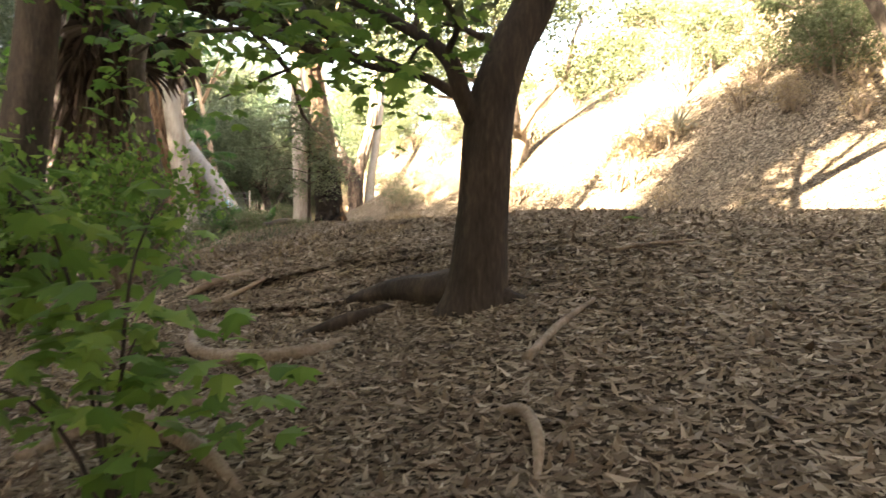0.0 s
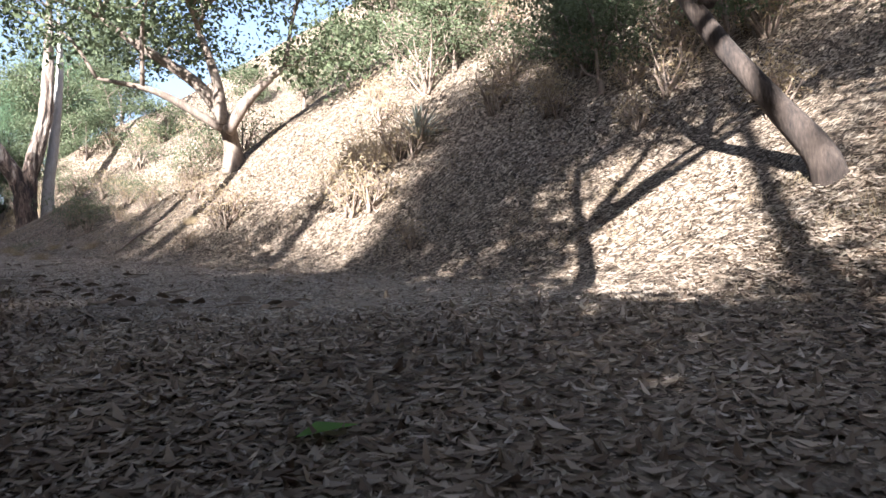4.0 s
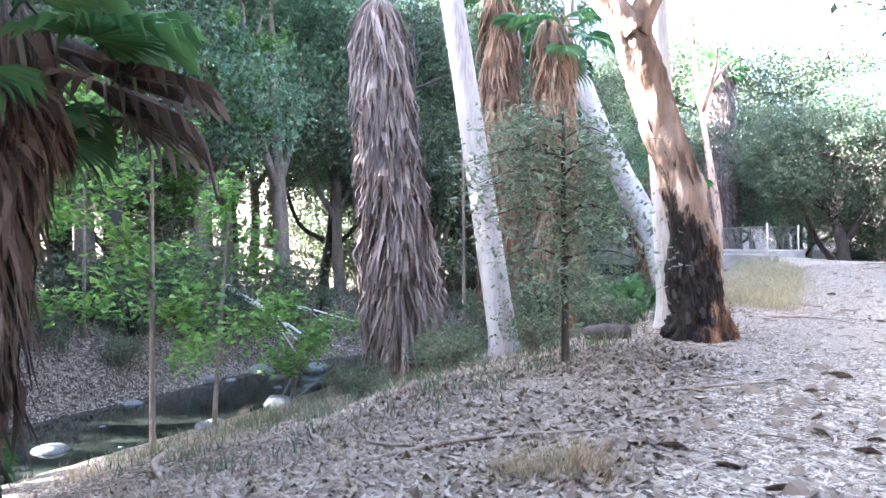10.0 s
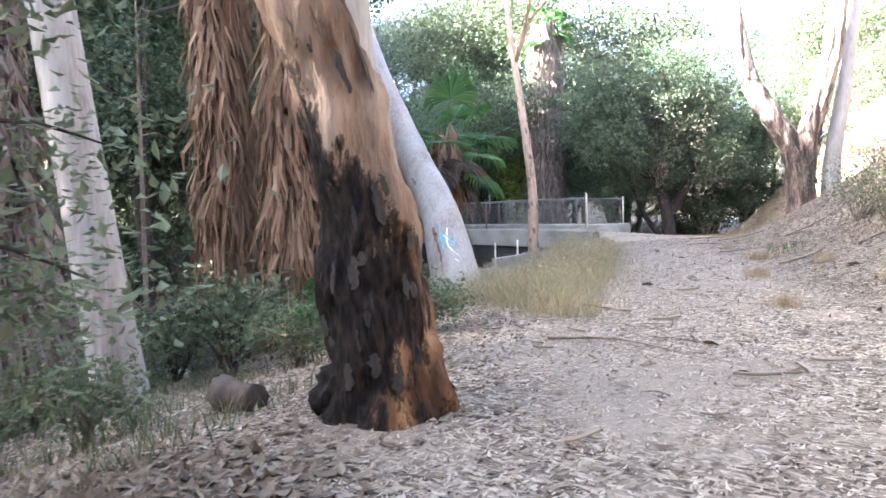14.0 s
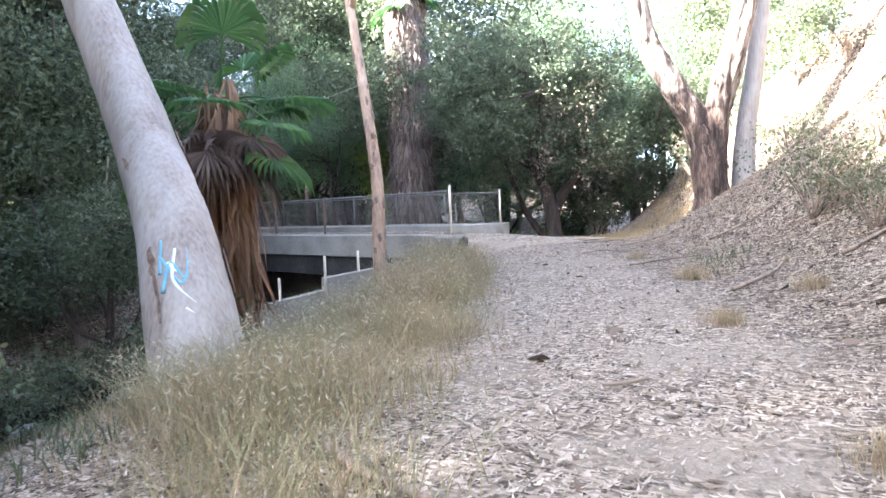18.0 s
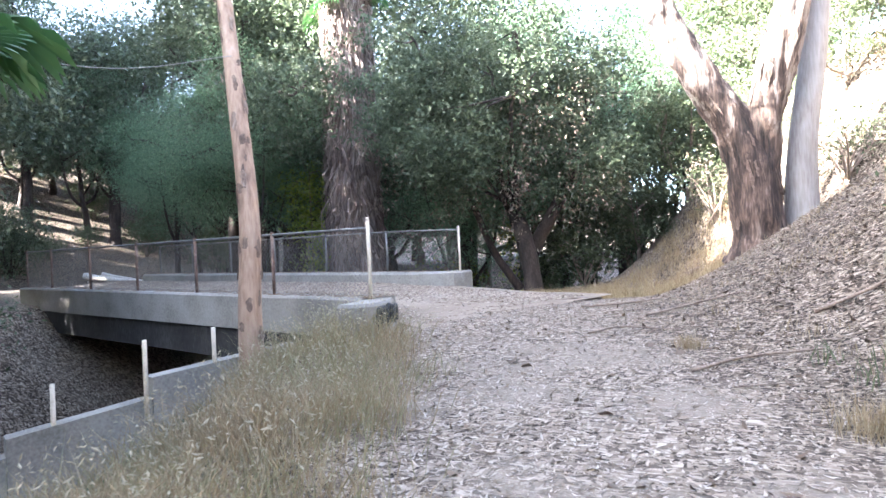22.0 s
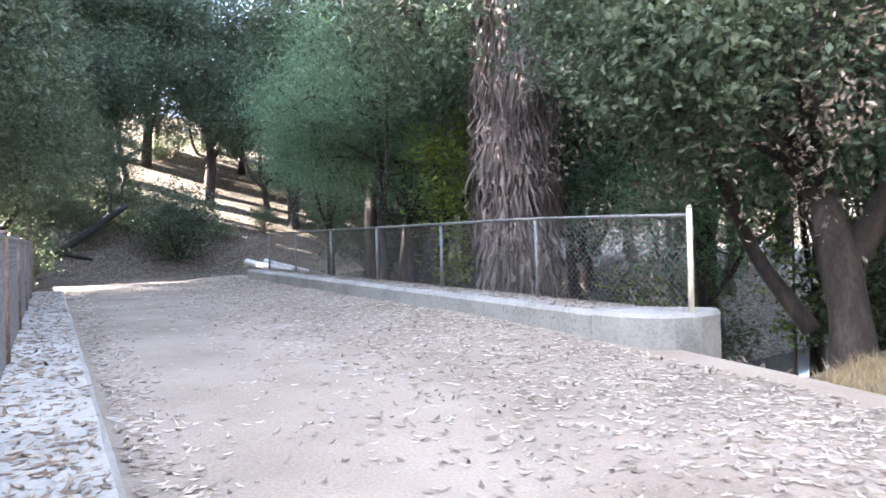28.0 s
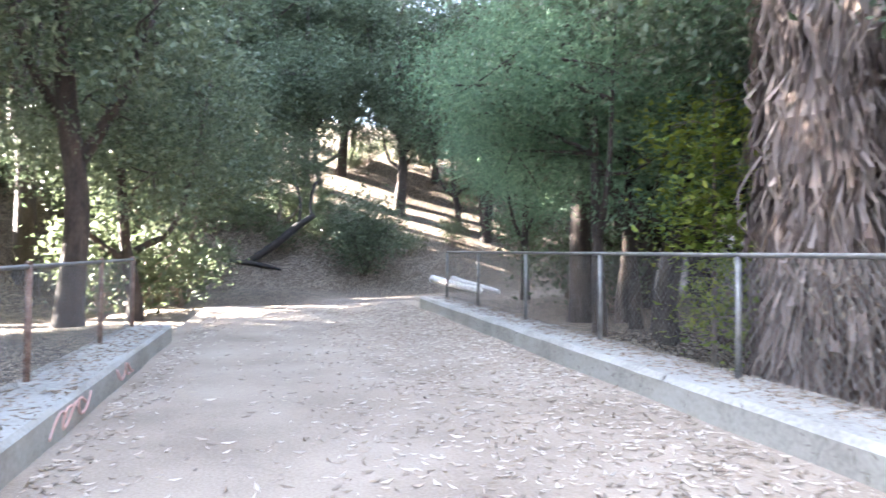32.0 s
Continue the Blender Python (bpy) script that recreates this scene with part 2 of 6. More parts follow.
def surface(name, cols, scale=3.0, fine=30.0, rough=0.85, bump=0.4, stretch=(1, 1, 1), depth=0.01, metal=0.0, stops=None, blend=0.45):
    """A mottled surface: two scales of noise through a colour ramp, with relief."""
    m, t, b, nn, ln = nodes_of(name)
    tc, mp = nn("ShaderNodeTexCoord"), nn("ShaderNodeMapping")
    mp.inputs["Scale"].default_value = stretch
    ln(tc.outputs["Object"], mp.inputs["Vector"])
    n1, n2 = nn("ShaderNodeTexNoise"), nn("ShaderNodeTexNoise")
    for n, s in ((n1, scale), (n2, fine)):
        n.inputs["Scale"].default_value = s
        n.inputs["Detail"].default_value = 5
        ln(mp.outputs[0], n.inputs["Vector"])
    mx = nn("ShaderNodeMix")
    mx.inputs[0].default_value = blend
    ln(n1.outputs[0], mx.inputs[2])
    ln(n2.outputs[0], mx.inputs[3])
    r = ramp_of(nn, cols, stops or [0.32 + 0.36 * i / (len(cols) - 1) for i in range(len(cols))])
    ln(mx.outputs[0], r.inputs[0])
    ln(r.outputs[0], b.inputs["Base Color"])
    b.inputs["Roughness"].default_value = rough
    b.inputs["Metallic"].default_value = metal
    bp = nn("ShaderNodeBump")
    bp.inputs["Strength"].default_value = bump
    bp.inputs["Distance"].default_value = depth
    ln(mx.outputs[0], bp.inputs["Height"])
    ln(bp.outputs[0], b.inputs["Normal"])
    return m


def foliage(name, cols, through=0.35, rough=0.55):
    """Leaves: each its own shade, letting some light through."""
    m, t, b, nn, ln = nodes_of(name)
    g = nn("ShaderNodeNewGeometry")
    tc, no = nn("ShaderNodeTexCoord"), nn("ShaderNodeTexNoise")
    no.inputs["Scale"].default_value = 0.7
    ln(tc.outputs["Object"], no.inputs["Vector"])
    mx = nn("ShaderNodeMix")
    mx.inputs[0].default_value = 0.4
    ln(g.outputs["Random Per Island"], mx.inputs[2])
    ln(no.outputs[0], mx.inputs[3])
    r = ramp_of(nn, cols)
    ln(mx.outputs[0], r.inputs[0])
    ln(r.outputs[0], b.inputs["Base Color"])
    b.inputs["Roughness"].default_value = rough
    b.inputs["Specular IOR Level"].default_value = 0.25
    tr, ms = nn("ShaderNodeBsdfTranslucent"), nn("ShaderNodeMixShader")
    ms.inputs[0].default_value = through
    ln(r.outputs[0], tr.inputs["Color"])
    ln(b.outputs[0], ms.inputs[1])
    ln(tr.outputs[0], ms.inputs[2])
    ln(ms.outputs[0], t.nodes["Material Output"].inputs["Surface"])
    return m


def litter_ground():
    """Trodden earth under dry leaves and bark shreds; the trail is paler, the banks browner."""
    m, t, b, nn, ln = nodes_of("leaf_litter_earth")
    tc = nn("ShaderNodeTexCoord")
    warp = nn("ShaderNodeTexNoise")
    warp.inputs["Scale"].default_value = 5
    ln(tc.outputs["Object"], warp.inputs["Vector"])
    add = nn("ShaderNodeVectorMath")
    add.operation = 'MULTIPLY_ADD'
    add.inputs[1].default_value = (0.12, 0.12, 0.12)
    ln(warp.outputs["Color"], add.inputs[0])
    ln(tc.outputs["Object"], add.inputs[2])
    layers = []
    for k, (turn, sc) in enumerate(((0.5, (17, 50, 1.5)), (2.0, (44, 15, 1.5)))):
        mp = nn("ShaderNodeMapping")
        mp.inputs["Rotation"].default_value = (0, 0, turn)
        mp.inputs["Scale"].default_value = sc
        ln(add.outputs[0], mp.inputs["Vector"])
        v = nn("ShaderNodeTexVoronoi")
        v.inputs["Scale"].default_value = 1
        ln(mp.outputs[0], v.inputs["Vector"])
        sp = nn("ShaderNodeSeparateColor")
        ln(v.outputs["Color"], sp.inputs[0])
        layers.append((v, sp))
    pick = nn("ShaderNodeMix")
    gt = nn("ShaderNodeMath")
    gt.operation = 'GREATER_THAN'
    gt.inputs[1].default_value = 0.5
    ln(layers[0][1].outputs[1], gt.inputs[0])
    ln(gt.outputs[0], pick.inputs[0])
    ln(layers[0][1].outputs[0], pick.inputs[2])
    ln(layers[1][1].outputs[0], pick.inputs[3])
    brown = ramp_of(nn, [(0.014, 0.010, 0.007), (0.045, 0.032, 0.022), (0.10, 0.075, 0.053), (0.20, 0.155, 0.115), (0.38, 0.32, 0.25)], [0.0, 0.25, 0.5, 0.75, 1.0])
    pale = ramp_of(nn, [(0.03, 0.022, 0.016), (0.11, 0.084, 0.062), (0.20, 0.158, 0.12), (0.30, 0.245, 0.19), (0.46, 0.395, 0.32)], [0.0, 0.25, 0.5, 0.8, 1.0])
    ln(pick.outputs[0], brown.inputs[0])
    ln(pick.outputs[0], pale.inputs[0])
    # bare earth shows between
    soil = nn("ShaderNodeTexNoise")
    soil.inputs["Scale"].default_value = 0.8
    soil.inputs["Detail"].default_value = 8
    ln(tc.outputs["Object"], soil.inputs["Vector"])
    bare = ramp_of(nn, [(0, 0, 0), (1, 1, 1)], [0.48, 0.66])
    ln(soil.outputs[0], bare.inputs[0])
    grit = nn("ShaderNodeTexNoise")
    grit.inputs["Scale"].default_value = 60
    grit.inputs["Detail"].default_value = 6
    ln(tc.outputs["Object"], grit.inputs["Vector"])
    earth = ramp_of(nn, [(0.165, 0.132, 0.102), (0.28, 0.236, 0.186)], [0.3, 0.7])
    ln(grit.outputs[0], earth.inputs[0])
    worn = nn("ShaderNodeAttribute")
    worn.attribute_name = "worn"
    m1 = nn("ShaderNodeMix")
    m1.data_type = 'RGBA'
    ln(worn.outputs["Fac"], m1.inputs[0])
    ln(brown.outputs[0], m1.inputs[6])
    ln(pale.outputs[0], m1.inputs[7])
    mul = nn("ShaderNodeMath")
    mul.operation = 'MULTIPLY'
    ln(bare.outputs[0], mul.inputs[0])
    ln(worn.outputs["Fac"], mul.inputs[1])
    m2 = nn("ShaderNodeMix")
    m2.data_type = 'RGBA'
    ln(mul.outputs[0], m2.inputs[0])
    ln(m1.outputs[2], m2.inputs[6])
    ln(earth.outputs[0], m2.inputs[7])
    ln(m2.outputs[2], b.inputs["Base Color"])
    b.inputs["Roughness"].default_value = 0.95
    b.inputs["Specular IOR Level"].default_value = 0.2
    bp = nn("ShaderNodeBump")
    bp.inputs["Strength"].default_value = 0.7
    bp.inputs["Distance"].default_value = 0.02
    ln(pick.outputs[0], bp.inputs["Height"])
    ln(bp.outputs[0], b.inputs["Normal"])
    return m


M_GROUND = litter_ground()
M_DARKBARK = surface("dark_furrowed_bark", [(0.012, 0.009, 0.008), (0.04, 0.029, 0.023), (0.085, 0.063, 0.05)], 6, 40, .95, .9, (1, 1, .25), 0.03)
M_GREYBARK = surface("grey_bark", [(0.07, 0.05, 0.038), (0.155, 0.12, 0.094), (0.25, 0.21, 0.175)], 5, 35, .9, .7, (1, 1, .3), 0.02)
M_DIMBARK = surface("dim_grey_bark", [(0.035, 0.028, 0.024), (0.085, 0.071, 0.062), (0.16, 0.14, 0.125)], 5, 35, .9, .7, (1, 1, .3), 0.02)
M_EUC = surface("smooth_tan_gum_bark", [(0.13, 0.08, 0.055), (0.27, 0.18, 0.125), (0.35, 0.25, 0.18), (0.43, 0.34, 0.27)], 2.2, 22, .7, .35, (1, 1, .18), 0.012)
M_WHITEGUM = surface("pale_gum_bark", [(0.15, 0.12, 0.103), (0.235, 0.203, 0.183), (0.30, 0.273, 0.253), (0.35, 0.328, 0.31)], 2.4, 26, .7, .3, (1, 1, .14), 0.012)
M_SHAGGY = surface("shaggy_gum_bark", [(0.035, 0.024, 0.018), (0.105, 0.072, 0.053), (0.19, 0.14, 0.108), (0.31, 0.25, 0.205)], 4, 30, .9, 1.0, (1, 1, .15), 0.04)
M_CHAR = surface("charred_wood", [(0.008, 0.007, 0.006), (0.02, 0.017, 0.015), (0.05, 0.035, 0.028)], 6, 40, .8, .8, (1, 1, .4), 0.02)
M_PALMTRUNK = surface("palm_trunk_fibre", [(0.05, 0.03, 0.02), (0.15, 0.09, 0.055), (0.24, 0.16, 0.10)], 8, 40, .95, .9, (1, 1, .4), 0.02)
M_DEADGREY = foliage("dead_palm_leaf_grey", [(0.045, 0.031, 0.026), (0.12, 0.088, 0.073), (0.23, 0.18, 0.155), (0.37, 0.31, 0.275)], .12, .8)
M_DEADRUST = foliage("dead_palm_leaf_rust", [(0.08, 0.042, 0.026), (0.17, 0.098, 0.06), (0.27, 0.172, 0.11), (0.38, 0.275, 0.195)], .15, .8)
M_DEADBROWN = foliage("dead_palm_leaf_brown", [(0.02, 0.014, 0.011), (0.055, 0.038, 0.03), (0.11, 0.08, 0.062), (0.21, 0.165, 0.135)], .12, .8)
M_FAN = foliage("green_palm_leaf", [(0.03, 0.075, 0.025), (0.06, 0.14, 0.045), (0.12, 0.22, 0.07)], .35, .4)
M_OAK = foliage("oak_leaf", [(0.026, 0.038, 0.021), (0.06, 0.082, 0.044), (0.115, 0.14, 0.082), (0.24, 0.265, 0.18)], .25, .42)
M_GREEN = foliage("fresh_green_leaf", [(0.05, 0.11, 0.025), (0.10, 0.20, 0.045), (0.18, 0.30, 0.07), (0.30, 0.40, 0.10)], .45)
M_OLIVE = foliage("olive_leaf", [(0.055, 0.07, 0.038), (0.095, 0.118, 0.062), (0.155, 0.175, 0.10)], .35)
M_WILLOW = foliage("soft_green_leaf", [(0.07, 0.12, 0.075), (0.14, 0.22, 0.13), (0.27, 0.36, 0.21)], .45)
M_YELLOW = foliage("yellowing_leaf", [(0.09, 0.14, 0.03), (0.19, 0.24, 0.045), (0.34, 0.34, 0.07)], .5)
M_BUSH = foliage("dull_green_leaf", [(0.085, 0.105, 0.062), (0.14, 0.168, 0.10), (0.22, 0.245, 0.155)], .35)
M_STRAW = foliage("dry_grass", [(0.16, 0.113, 0.062), (0.30, 0.232, 0.14), (0.44, 0.37, 0.255)], .3, .8)
M_DEADLEAF = foliage("dead_leaf", [(0.05, 0.035, 0.026), (0.135, 0.098, 0.07), (0.25, 0.198, 0.15), (0.40, 0.345, 0.28)], .1, .8)
M_CHIP = foliage("bleached_leaf_and_bark", [(0.07, 0.05, 0.036), (0.21, 0.163, 0.122), (0.40, 0.335, 0.27), (0.60, 0.53, 0.455)], .1, .8)
M_TWIG = surface("dry_twig", [(0.08, 0.055, 0.04), (0.20, 0.15, 0.115), (0.33, 0.27, 0.22)], 8, 50, .9, .5)
M_CONCRETE = surface("weathered_concrete", [(0.15, 0.138, 0.118), (0.245, 0.23, 0.203), (0.315, 0.298, 0.266)], 1.6, 28, .9, .35, (1, 1, 1), 0.008)
# stained concrete, its colour darkened further to stand in for deep shade
M_FASCIA = surface("stained_shaded_concrete", [(0.012, 0.011, 0.011), (0.03, 0.028, 0.026), (0.075, 0.072, 0.068)], 1.2, 24, .9, .4, (1, 1, .4), 0.008)
M_STEEL = surface("galvanised_steel", [(0.11, 0.105, 0.10), (0.19, 0.185, 0.175), (0.27, 0.26, 0.25)], 12, 60, .6, .2, (1, 1, 1), .003, 0.7)
M_RUST = surface("rusty_steel", [(0.07, 0.04, 0.03), (0.17, 0.11, 0.085), (0.26, 0.2, 0.17)], 12, 60, .75, .3, (1, 1, 1), .003, 0.4)
M_CREAM = surface("cream_painted_steel", [(0.36, 0.31, 0.23), (0.52, 0.46, 0.36), (0.60, 0.55, 0.45)], 9, 60, .6, .2, (1, 1, 1), .003)
M_ROCK = surface("creek_rock", [(0.06, 0.06, 0.058), (0.14, 0.137, 0.13), (0.26, 0.255, 0.245)], 5, 30, .8, .6, (1, 1, 1), .02)
M_ROOT = surface("weathered_root", [(0.10, 0.07, 0.05), (0.24, 0.18, 0.135), (0.36, 0.29, 0.23)], 6, 40, .9, .6, (1, 1, 1), .015)
M_DECK = surface("trodden_sandy_earth", [(0.15, 0.112, 0.08), (0.235, 0.185, 0.137), (0.31, 0.252, 0.195)], 0.9, 55, .95, .4, (1, 1, 1), .012)
M_BLACKPAINT = surface("black_paint", [(0.012, 0.012, 0.013), (0.03, 0.03, 0.03)], 6, 40, .6, .1)


def water_material():
    m, t, b, nn, ln = nodes_of("creek_water")
    b.inputs["Base Color"].default_value = (0.016, 0.019, 0.015, 1)
    b.inputs["Roughness"].default_value = 0.06
    tc, no, bp = nn("ShaderNodeTexCoord"), nn("ShaderNodeTexNoise"), nn("ShaderNodeBump")
    no.inputs["Scale"].default_value = 3.0
    no.inputs["Detail"].default_value = 3
    bp.inputs["Strength"].default_value = 0.15
    bp.inputs["Distance"].default_value = 0.02
    ln(tc.outputs["Object"], no.inputs["Vector"])
    ln(no.outputs[0], bp.inputs["Height"])
    ln(bp.outputs[0], b.inputs["Normal"])
    return m


M_WATER = water_material()


def burnt_bark():
    """Tan gum bark, orange where it has flaked, charred in ragged patches about the foot."""
    m, t, b, nn, ln = nodes_of("burnt_gum_bark")
    tc, mp = nn("ShaderNodeTexCoord"), nn("ShaderNodeMapping")
    mp.inputs["Scale"].default_value = (1, 1, .3)
    ln(tc.outputs["Object"], mp.inputs["Vector"])
    n1, n2, n3 = [nn("ShaderNodeTexNoise") for _ in range(3)]
    for n, s, v in ((n1, 3.0, mp), (n2, 24, mp), (n3, 5.5, mp)):
        n.inputs["Scale"].default_value = s
        n.inputs["Detail"].default_value = 6
        ln(v.outputs["Object"] if v is tc else v.outputs[0], n.inputs["Vector"])
    tan = ramp_of(nn, [(0.05, 0.03, 0.021), (0.14, 0.09, 0.063), (0.235, 0.168, 0.125), (0.33, 0.26, 0.21)], [.3, .45, .6, .72])
    ln(n1.outputs[0], tan.inputs[0])
    low = ramp_of(nn, [(0.014, 0.009, 0.007), (0.05, 0.026, 0.016), (0.15, 0.078, 0.038), (0.28, 0.17, 0.095)], [.36, .47, .57, .68])
    ln(n1.outputs[0], low.inputs[0])
    sep = nn("ShaderNodeSeparateXYZ")
    ln(tc.outputs["Object"], sep.inputs[0])

    def node(op, a, b_=None):
        q = nn("ShaderNodeMath")
        q.operation = op
        for i, v in enumerate((a, b_)):
            if v is None:
                continue
            if isinstance(v, (int, float)):
                q.inputs[i].default_value = v
            else:
                ln(v, q.inputs[i])
        return q.outputs[0]

    n3.inputs['Detail'].default_value = 9
    n3.inputs['Roughness'].default_value = .72
    wob = node('MULTIPLY', node('SUBTRACT', n3.outputs[0], .5), 1.7)
    hz = ramp_of(nn, [(1, 1, 1), (0, 0, 0)], [.45, .55])
    ln(node('ADD', node('MULTIPLY', node('SUBTRACT', sep.outputs[2], 3.35), .45), node('ADD', wob, .5)), hz.inputs[0])
    mix = nn("ShaderNodeMix")
    mix.data_type = 'RGBA'
    ln(hz.outputs[0], mix.inputs[0])
    ln(tan.outputs[0], mix.inputs[6])
    ln(low.outputs[0], mix.inputs[7])
    char = None
    for c, r in (((-3.42, 18.36, 2.75), .78), ((-3.35, 18.30, 2.35), .56), ((-3.16, 18.30, 3.32), .44), ((-2.95, 18.45, 2.9), .32), ((-3.3, 18.1, 3.75), .3), ((-3.0, 18.4, 2.1), .22), ((-3.32, 18.16, 4.02), .23), ((-3.42, 18.1, 4.28), .16), ((-3.12, 18.5, 2.0), .24), ((-2.85, 18.75, 2.02), .2), ((-2.9, 18.45, 3.05), .14), ((-3.6, 18.8, 2.4), .4), ((-2.95, 18.9, 3.4), .2)):
        dist = nn("ShaderNodeVectorMath")
        dist.operation = 'DISTANCE'
        dist.inputs[1].default_value = c
        ln(tc.outputs["Object"], dist.inputs[0])
        v = node('SUBTRACT', r, node('ADD', dist.outputs["Value"], node('MULTIPLY', wob, .8)))
        char = v if char is None else node('MAXIMUM', char, v)
    edge = ramp_of(nn, [(0, 0, 0), (.75, .75, .75), (1, 1, 1)], [.0, .04, .14])
    ln(char, edge.inputs[0])
    soot = ramp_of(nn, [(0.007, 0.006, 0.006), (0.03, 0.022, 0.018)], [.4, .7])
    ln(n2.outputs[0], soot.inputs[0])
    mix2 = nn("ShaderNodeMix")
    mix2.data_type = 'RGBA'
    ln(edge.outputs[0], mix2.inputs[0])
    ln(mix.outputs[2], mix2.inputs[6])
    ln(soot.outputs[0], mix2.inputs[7])
    ln(mix2.outputs[2], b.inputs["Base Color"])
    b.inputs["Roughness"].default_value = .95
    b.inputs["Specular IOR Level"].default_value = .15
    bp = nn("ShaderNodeBump")
    bp.inputs["Strength"].default_value = 1.0
    bp.inputs["Distance"].default_value = .06
    ln(node('ADD', node('MULTIPLY', n2.outputs[0], .5), n1.outputs[0]), bp.inputs["Height"])
    ln(bp.outputs[0], b.inputs["Normal"])
    return m


M_BURNT = burnt_bark()


def shedding_bark(z_edge):
    """Red-brown shaggy bark that has come away in strips above a ragged edge, baring pale wood."""
    m, t, b, nn, ln = nodes_of("shedding_gum_bark")
    tc, mp = nn("ShaderNodeTexCoord"), nn("ShaderNodeMapping")
    mp.inputs["Scale"].default_value = (1, 1, .16)
    ln(tc.outputs["Object"], mp.inputs["Vector"])
    ns = []
    for s in (5.0, 26.0):
        n = nn("ShaderNodeTexNoise")
        n.inputs["Scale"].default_value = s
        n.inputs["Detail"].default_value = 7
        ln(mp.outputs[0], n.inputs["Vector"])
        ns.append(n)
    low = ramp_of(nn, [(0.014, 0.01, 0.008), (0.05, 0.032, 0.024), (0.12, 0.08, 0.06), (0.24, 0.185, 0.145)], [.36, .47, .56, .68])
    top = ramp_of(nn, [(0.035, 0.024, 0.019), (0.11, 0.08, 0.062), (0.21, 0.172, 0.142), (0.31, 0.27, 0.235)], [.36, .46, .54, .68])
    mixf = nn("ShaderNodeMix")
    mixf.inputs[0].default_value = .45
    ln(ns[0].outputs[0], mixf.inputs[2])
    ln(ns[1].outputs[0], mixf.inputs[3])
    ln(mixf.outputs[0], low.inputs[0])
    ln(mixf.outputs[0], top.inputs[0])
    sep = nn("ShaderNodeSeparateXYZ")
    ln(tc.outputs["Object"], sep.inputs[0])
    h, w = nn("ShaderNodeMath"), nn("ShaderNodeMath")
    h.operation, w.operation = 'MULTIPLY_ADD', 'MULTIPLY_ADD'
    h.inputs[1].default_value, h.inputs[2].default_value = .28, .5 - .28 * z_edge
    ln(sep.outputs[2], h.inputs[0])
    w.inputs[1].default_value = 3.2
    off = nn("ShaderNodeMath")
    off.operation = 'SUBTRACT'
    off.inputs[1].default_value = .5
    ln(ns[0].outputs[0], off.inputs[0])
    ln(off.outputs[0], w.inputs[0])
    ln(h.outputs[0], w.inputs[2])
    edge = ramp_of(nn, [(0, 0, 0), (1, 1, 1)], [.42, .58])
    ln(w.outputs[0], edge.inputs[0])
    mx = nn("ShaderNodeMix")
    mx.data_type = 'RGBA'
    ln(edge.outputs[0], mx.inputs[0])
    ln(low.outputs[0], mx.inputs[6])
    ln(top.outputs[0], mx.inputs[7])
    ln(mx.outputs[2], b.inputs["Base Color"])
    b.inputs["Roughness"].default_value = .9
    bp = nn("ShaderNodeBump")
    bp.inputs["Strength"].default_value = 1.0
    bp.inputs["Distance"].default_value = .05
    ln(mixf.outputs[0], bp.inputs["Height"])
    ln(bp.outputs[0], b.inputs["Normal"])
    return m

# ---- ground ----
def spaced(lo, hi, step, reach, grow=1.22):
    a = list(np.arange(lo, hi + 1e-6, step))
    d = step
    while a[-1] < reach:
        d *= grow
        a.append(a[-1] + d)
    d = step
    while a[0] > -reach:
        d *= grow
        a.insert(0, a[0] - d)
    return np.array(a)


gx, gy = spaced(-36, 22, 0.28, 2500), spaced(-6, 62, 0.28, 2500)
GX, GY = np.meshgrid(gx, gy)
fx, fy = GX.ravel(), GY.ravel()
cx, cy = np.clip(fx, -150, 150), np.clip(fy, -100, 155)
FZ = ground_z(cx, cy)
gi = np.arange(len(fx)).reshape(GX.shape)
geo = Geo().add(np.stack([fx, fy, FZ], 1), np.stack([gi[:-1, :-1], gi[:-1, 1:], gi[1:, 1:], gi[1:, :-1]], -1).reshape(-1, 4))
ground = part("ground", geo, M_GROUND)
tagged(ground, "leaf-littered earth with a pale trodden trail, a bank and a hillside", "ground", kind="structure")
st, kt = nearest(TRAIL, fx, fy)
wl, wr = val(TRAIL, kt, 3), val(TRAIL, kt, 4)
worn = smooth01((st + wl * (1 - .4 * smooth01((18 - fy) / 2)) + .2) / .8) * smooth01((wr + .3 - st) / 1.2) * smooth01((fy - 3.5) / 4)
FARPATH = resample([(-19, 38.8), (-23, 40.3), (-29, 42.5), (-36, 47), (-38, 56), (-36, 70)], .5)
fd, _ = nearest(FARPATH, fx, fy)
worn = np.maximum(worn, smooth01((4.2 - np.abs(fd)) / 2.2))
at = ground.data.attributes.new("worn", 'FLOAT', 'POINT')
at.data.foreach_set("value", worn.astype(np.float32))

# the creek's water
geo = Geo()
c = CREEK[(CREEK[:, 1] > -30) & (CREEK[:, 1] < 90)]
t = np.gradient(c[:, :2], axis=0)
t /= np.linalg.norm(t, axis=1)[:, None]
nrm = np.stack([t[:, 1], -t[:, 0]], 1)
L, R = c[:, :2] - nrm * 2.2, c[:, :2] + nrm * 2.2
V = np.concatenate([np.c_[L, c[:, 2] - .06], np.c_[R, c[:, 2] - .06]])
k = np.arange(len(c) - 1)
geo.add(V, np.stack([k, k + len(c), k + len(c) + 1, k + 1], 1))
tagged(part("water", geo, M_WATER), "shallow dark creek water between stony banks", "water", kind="structure")


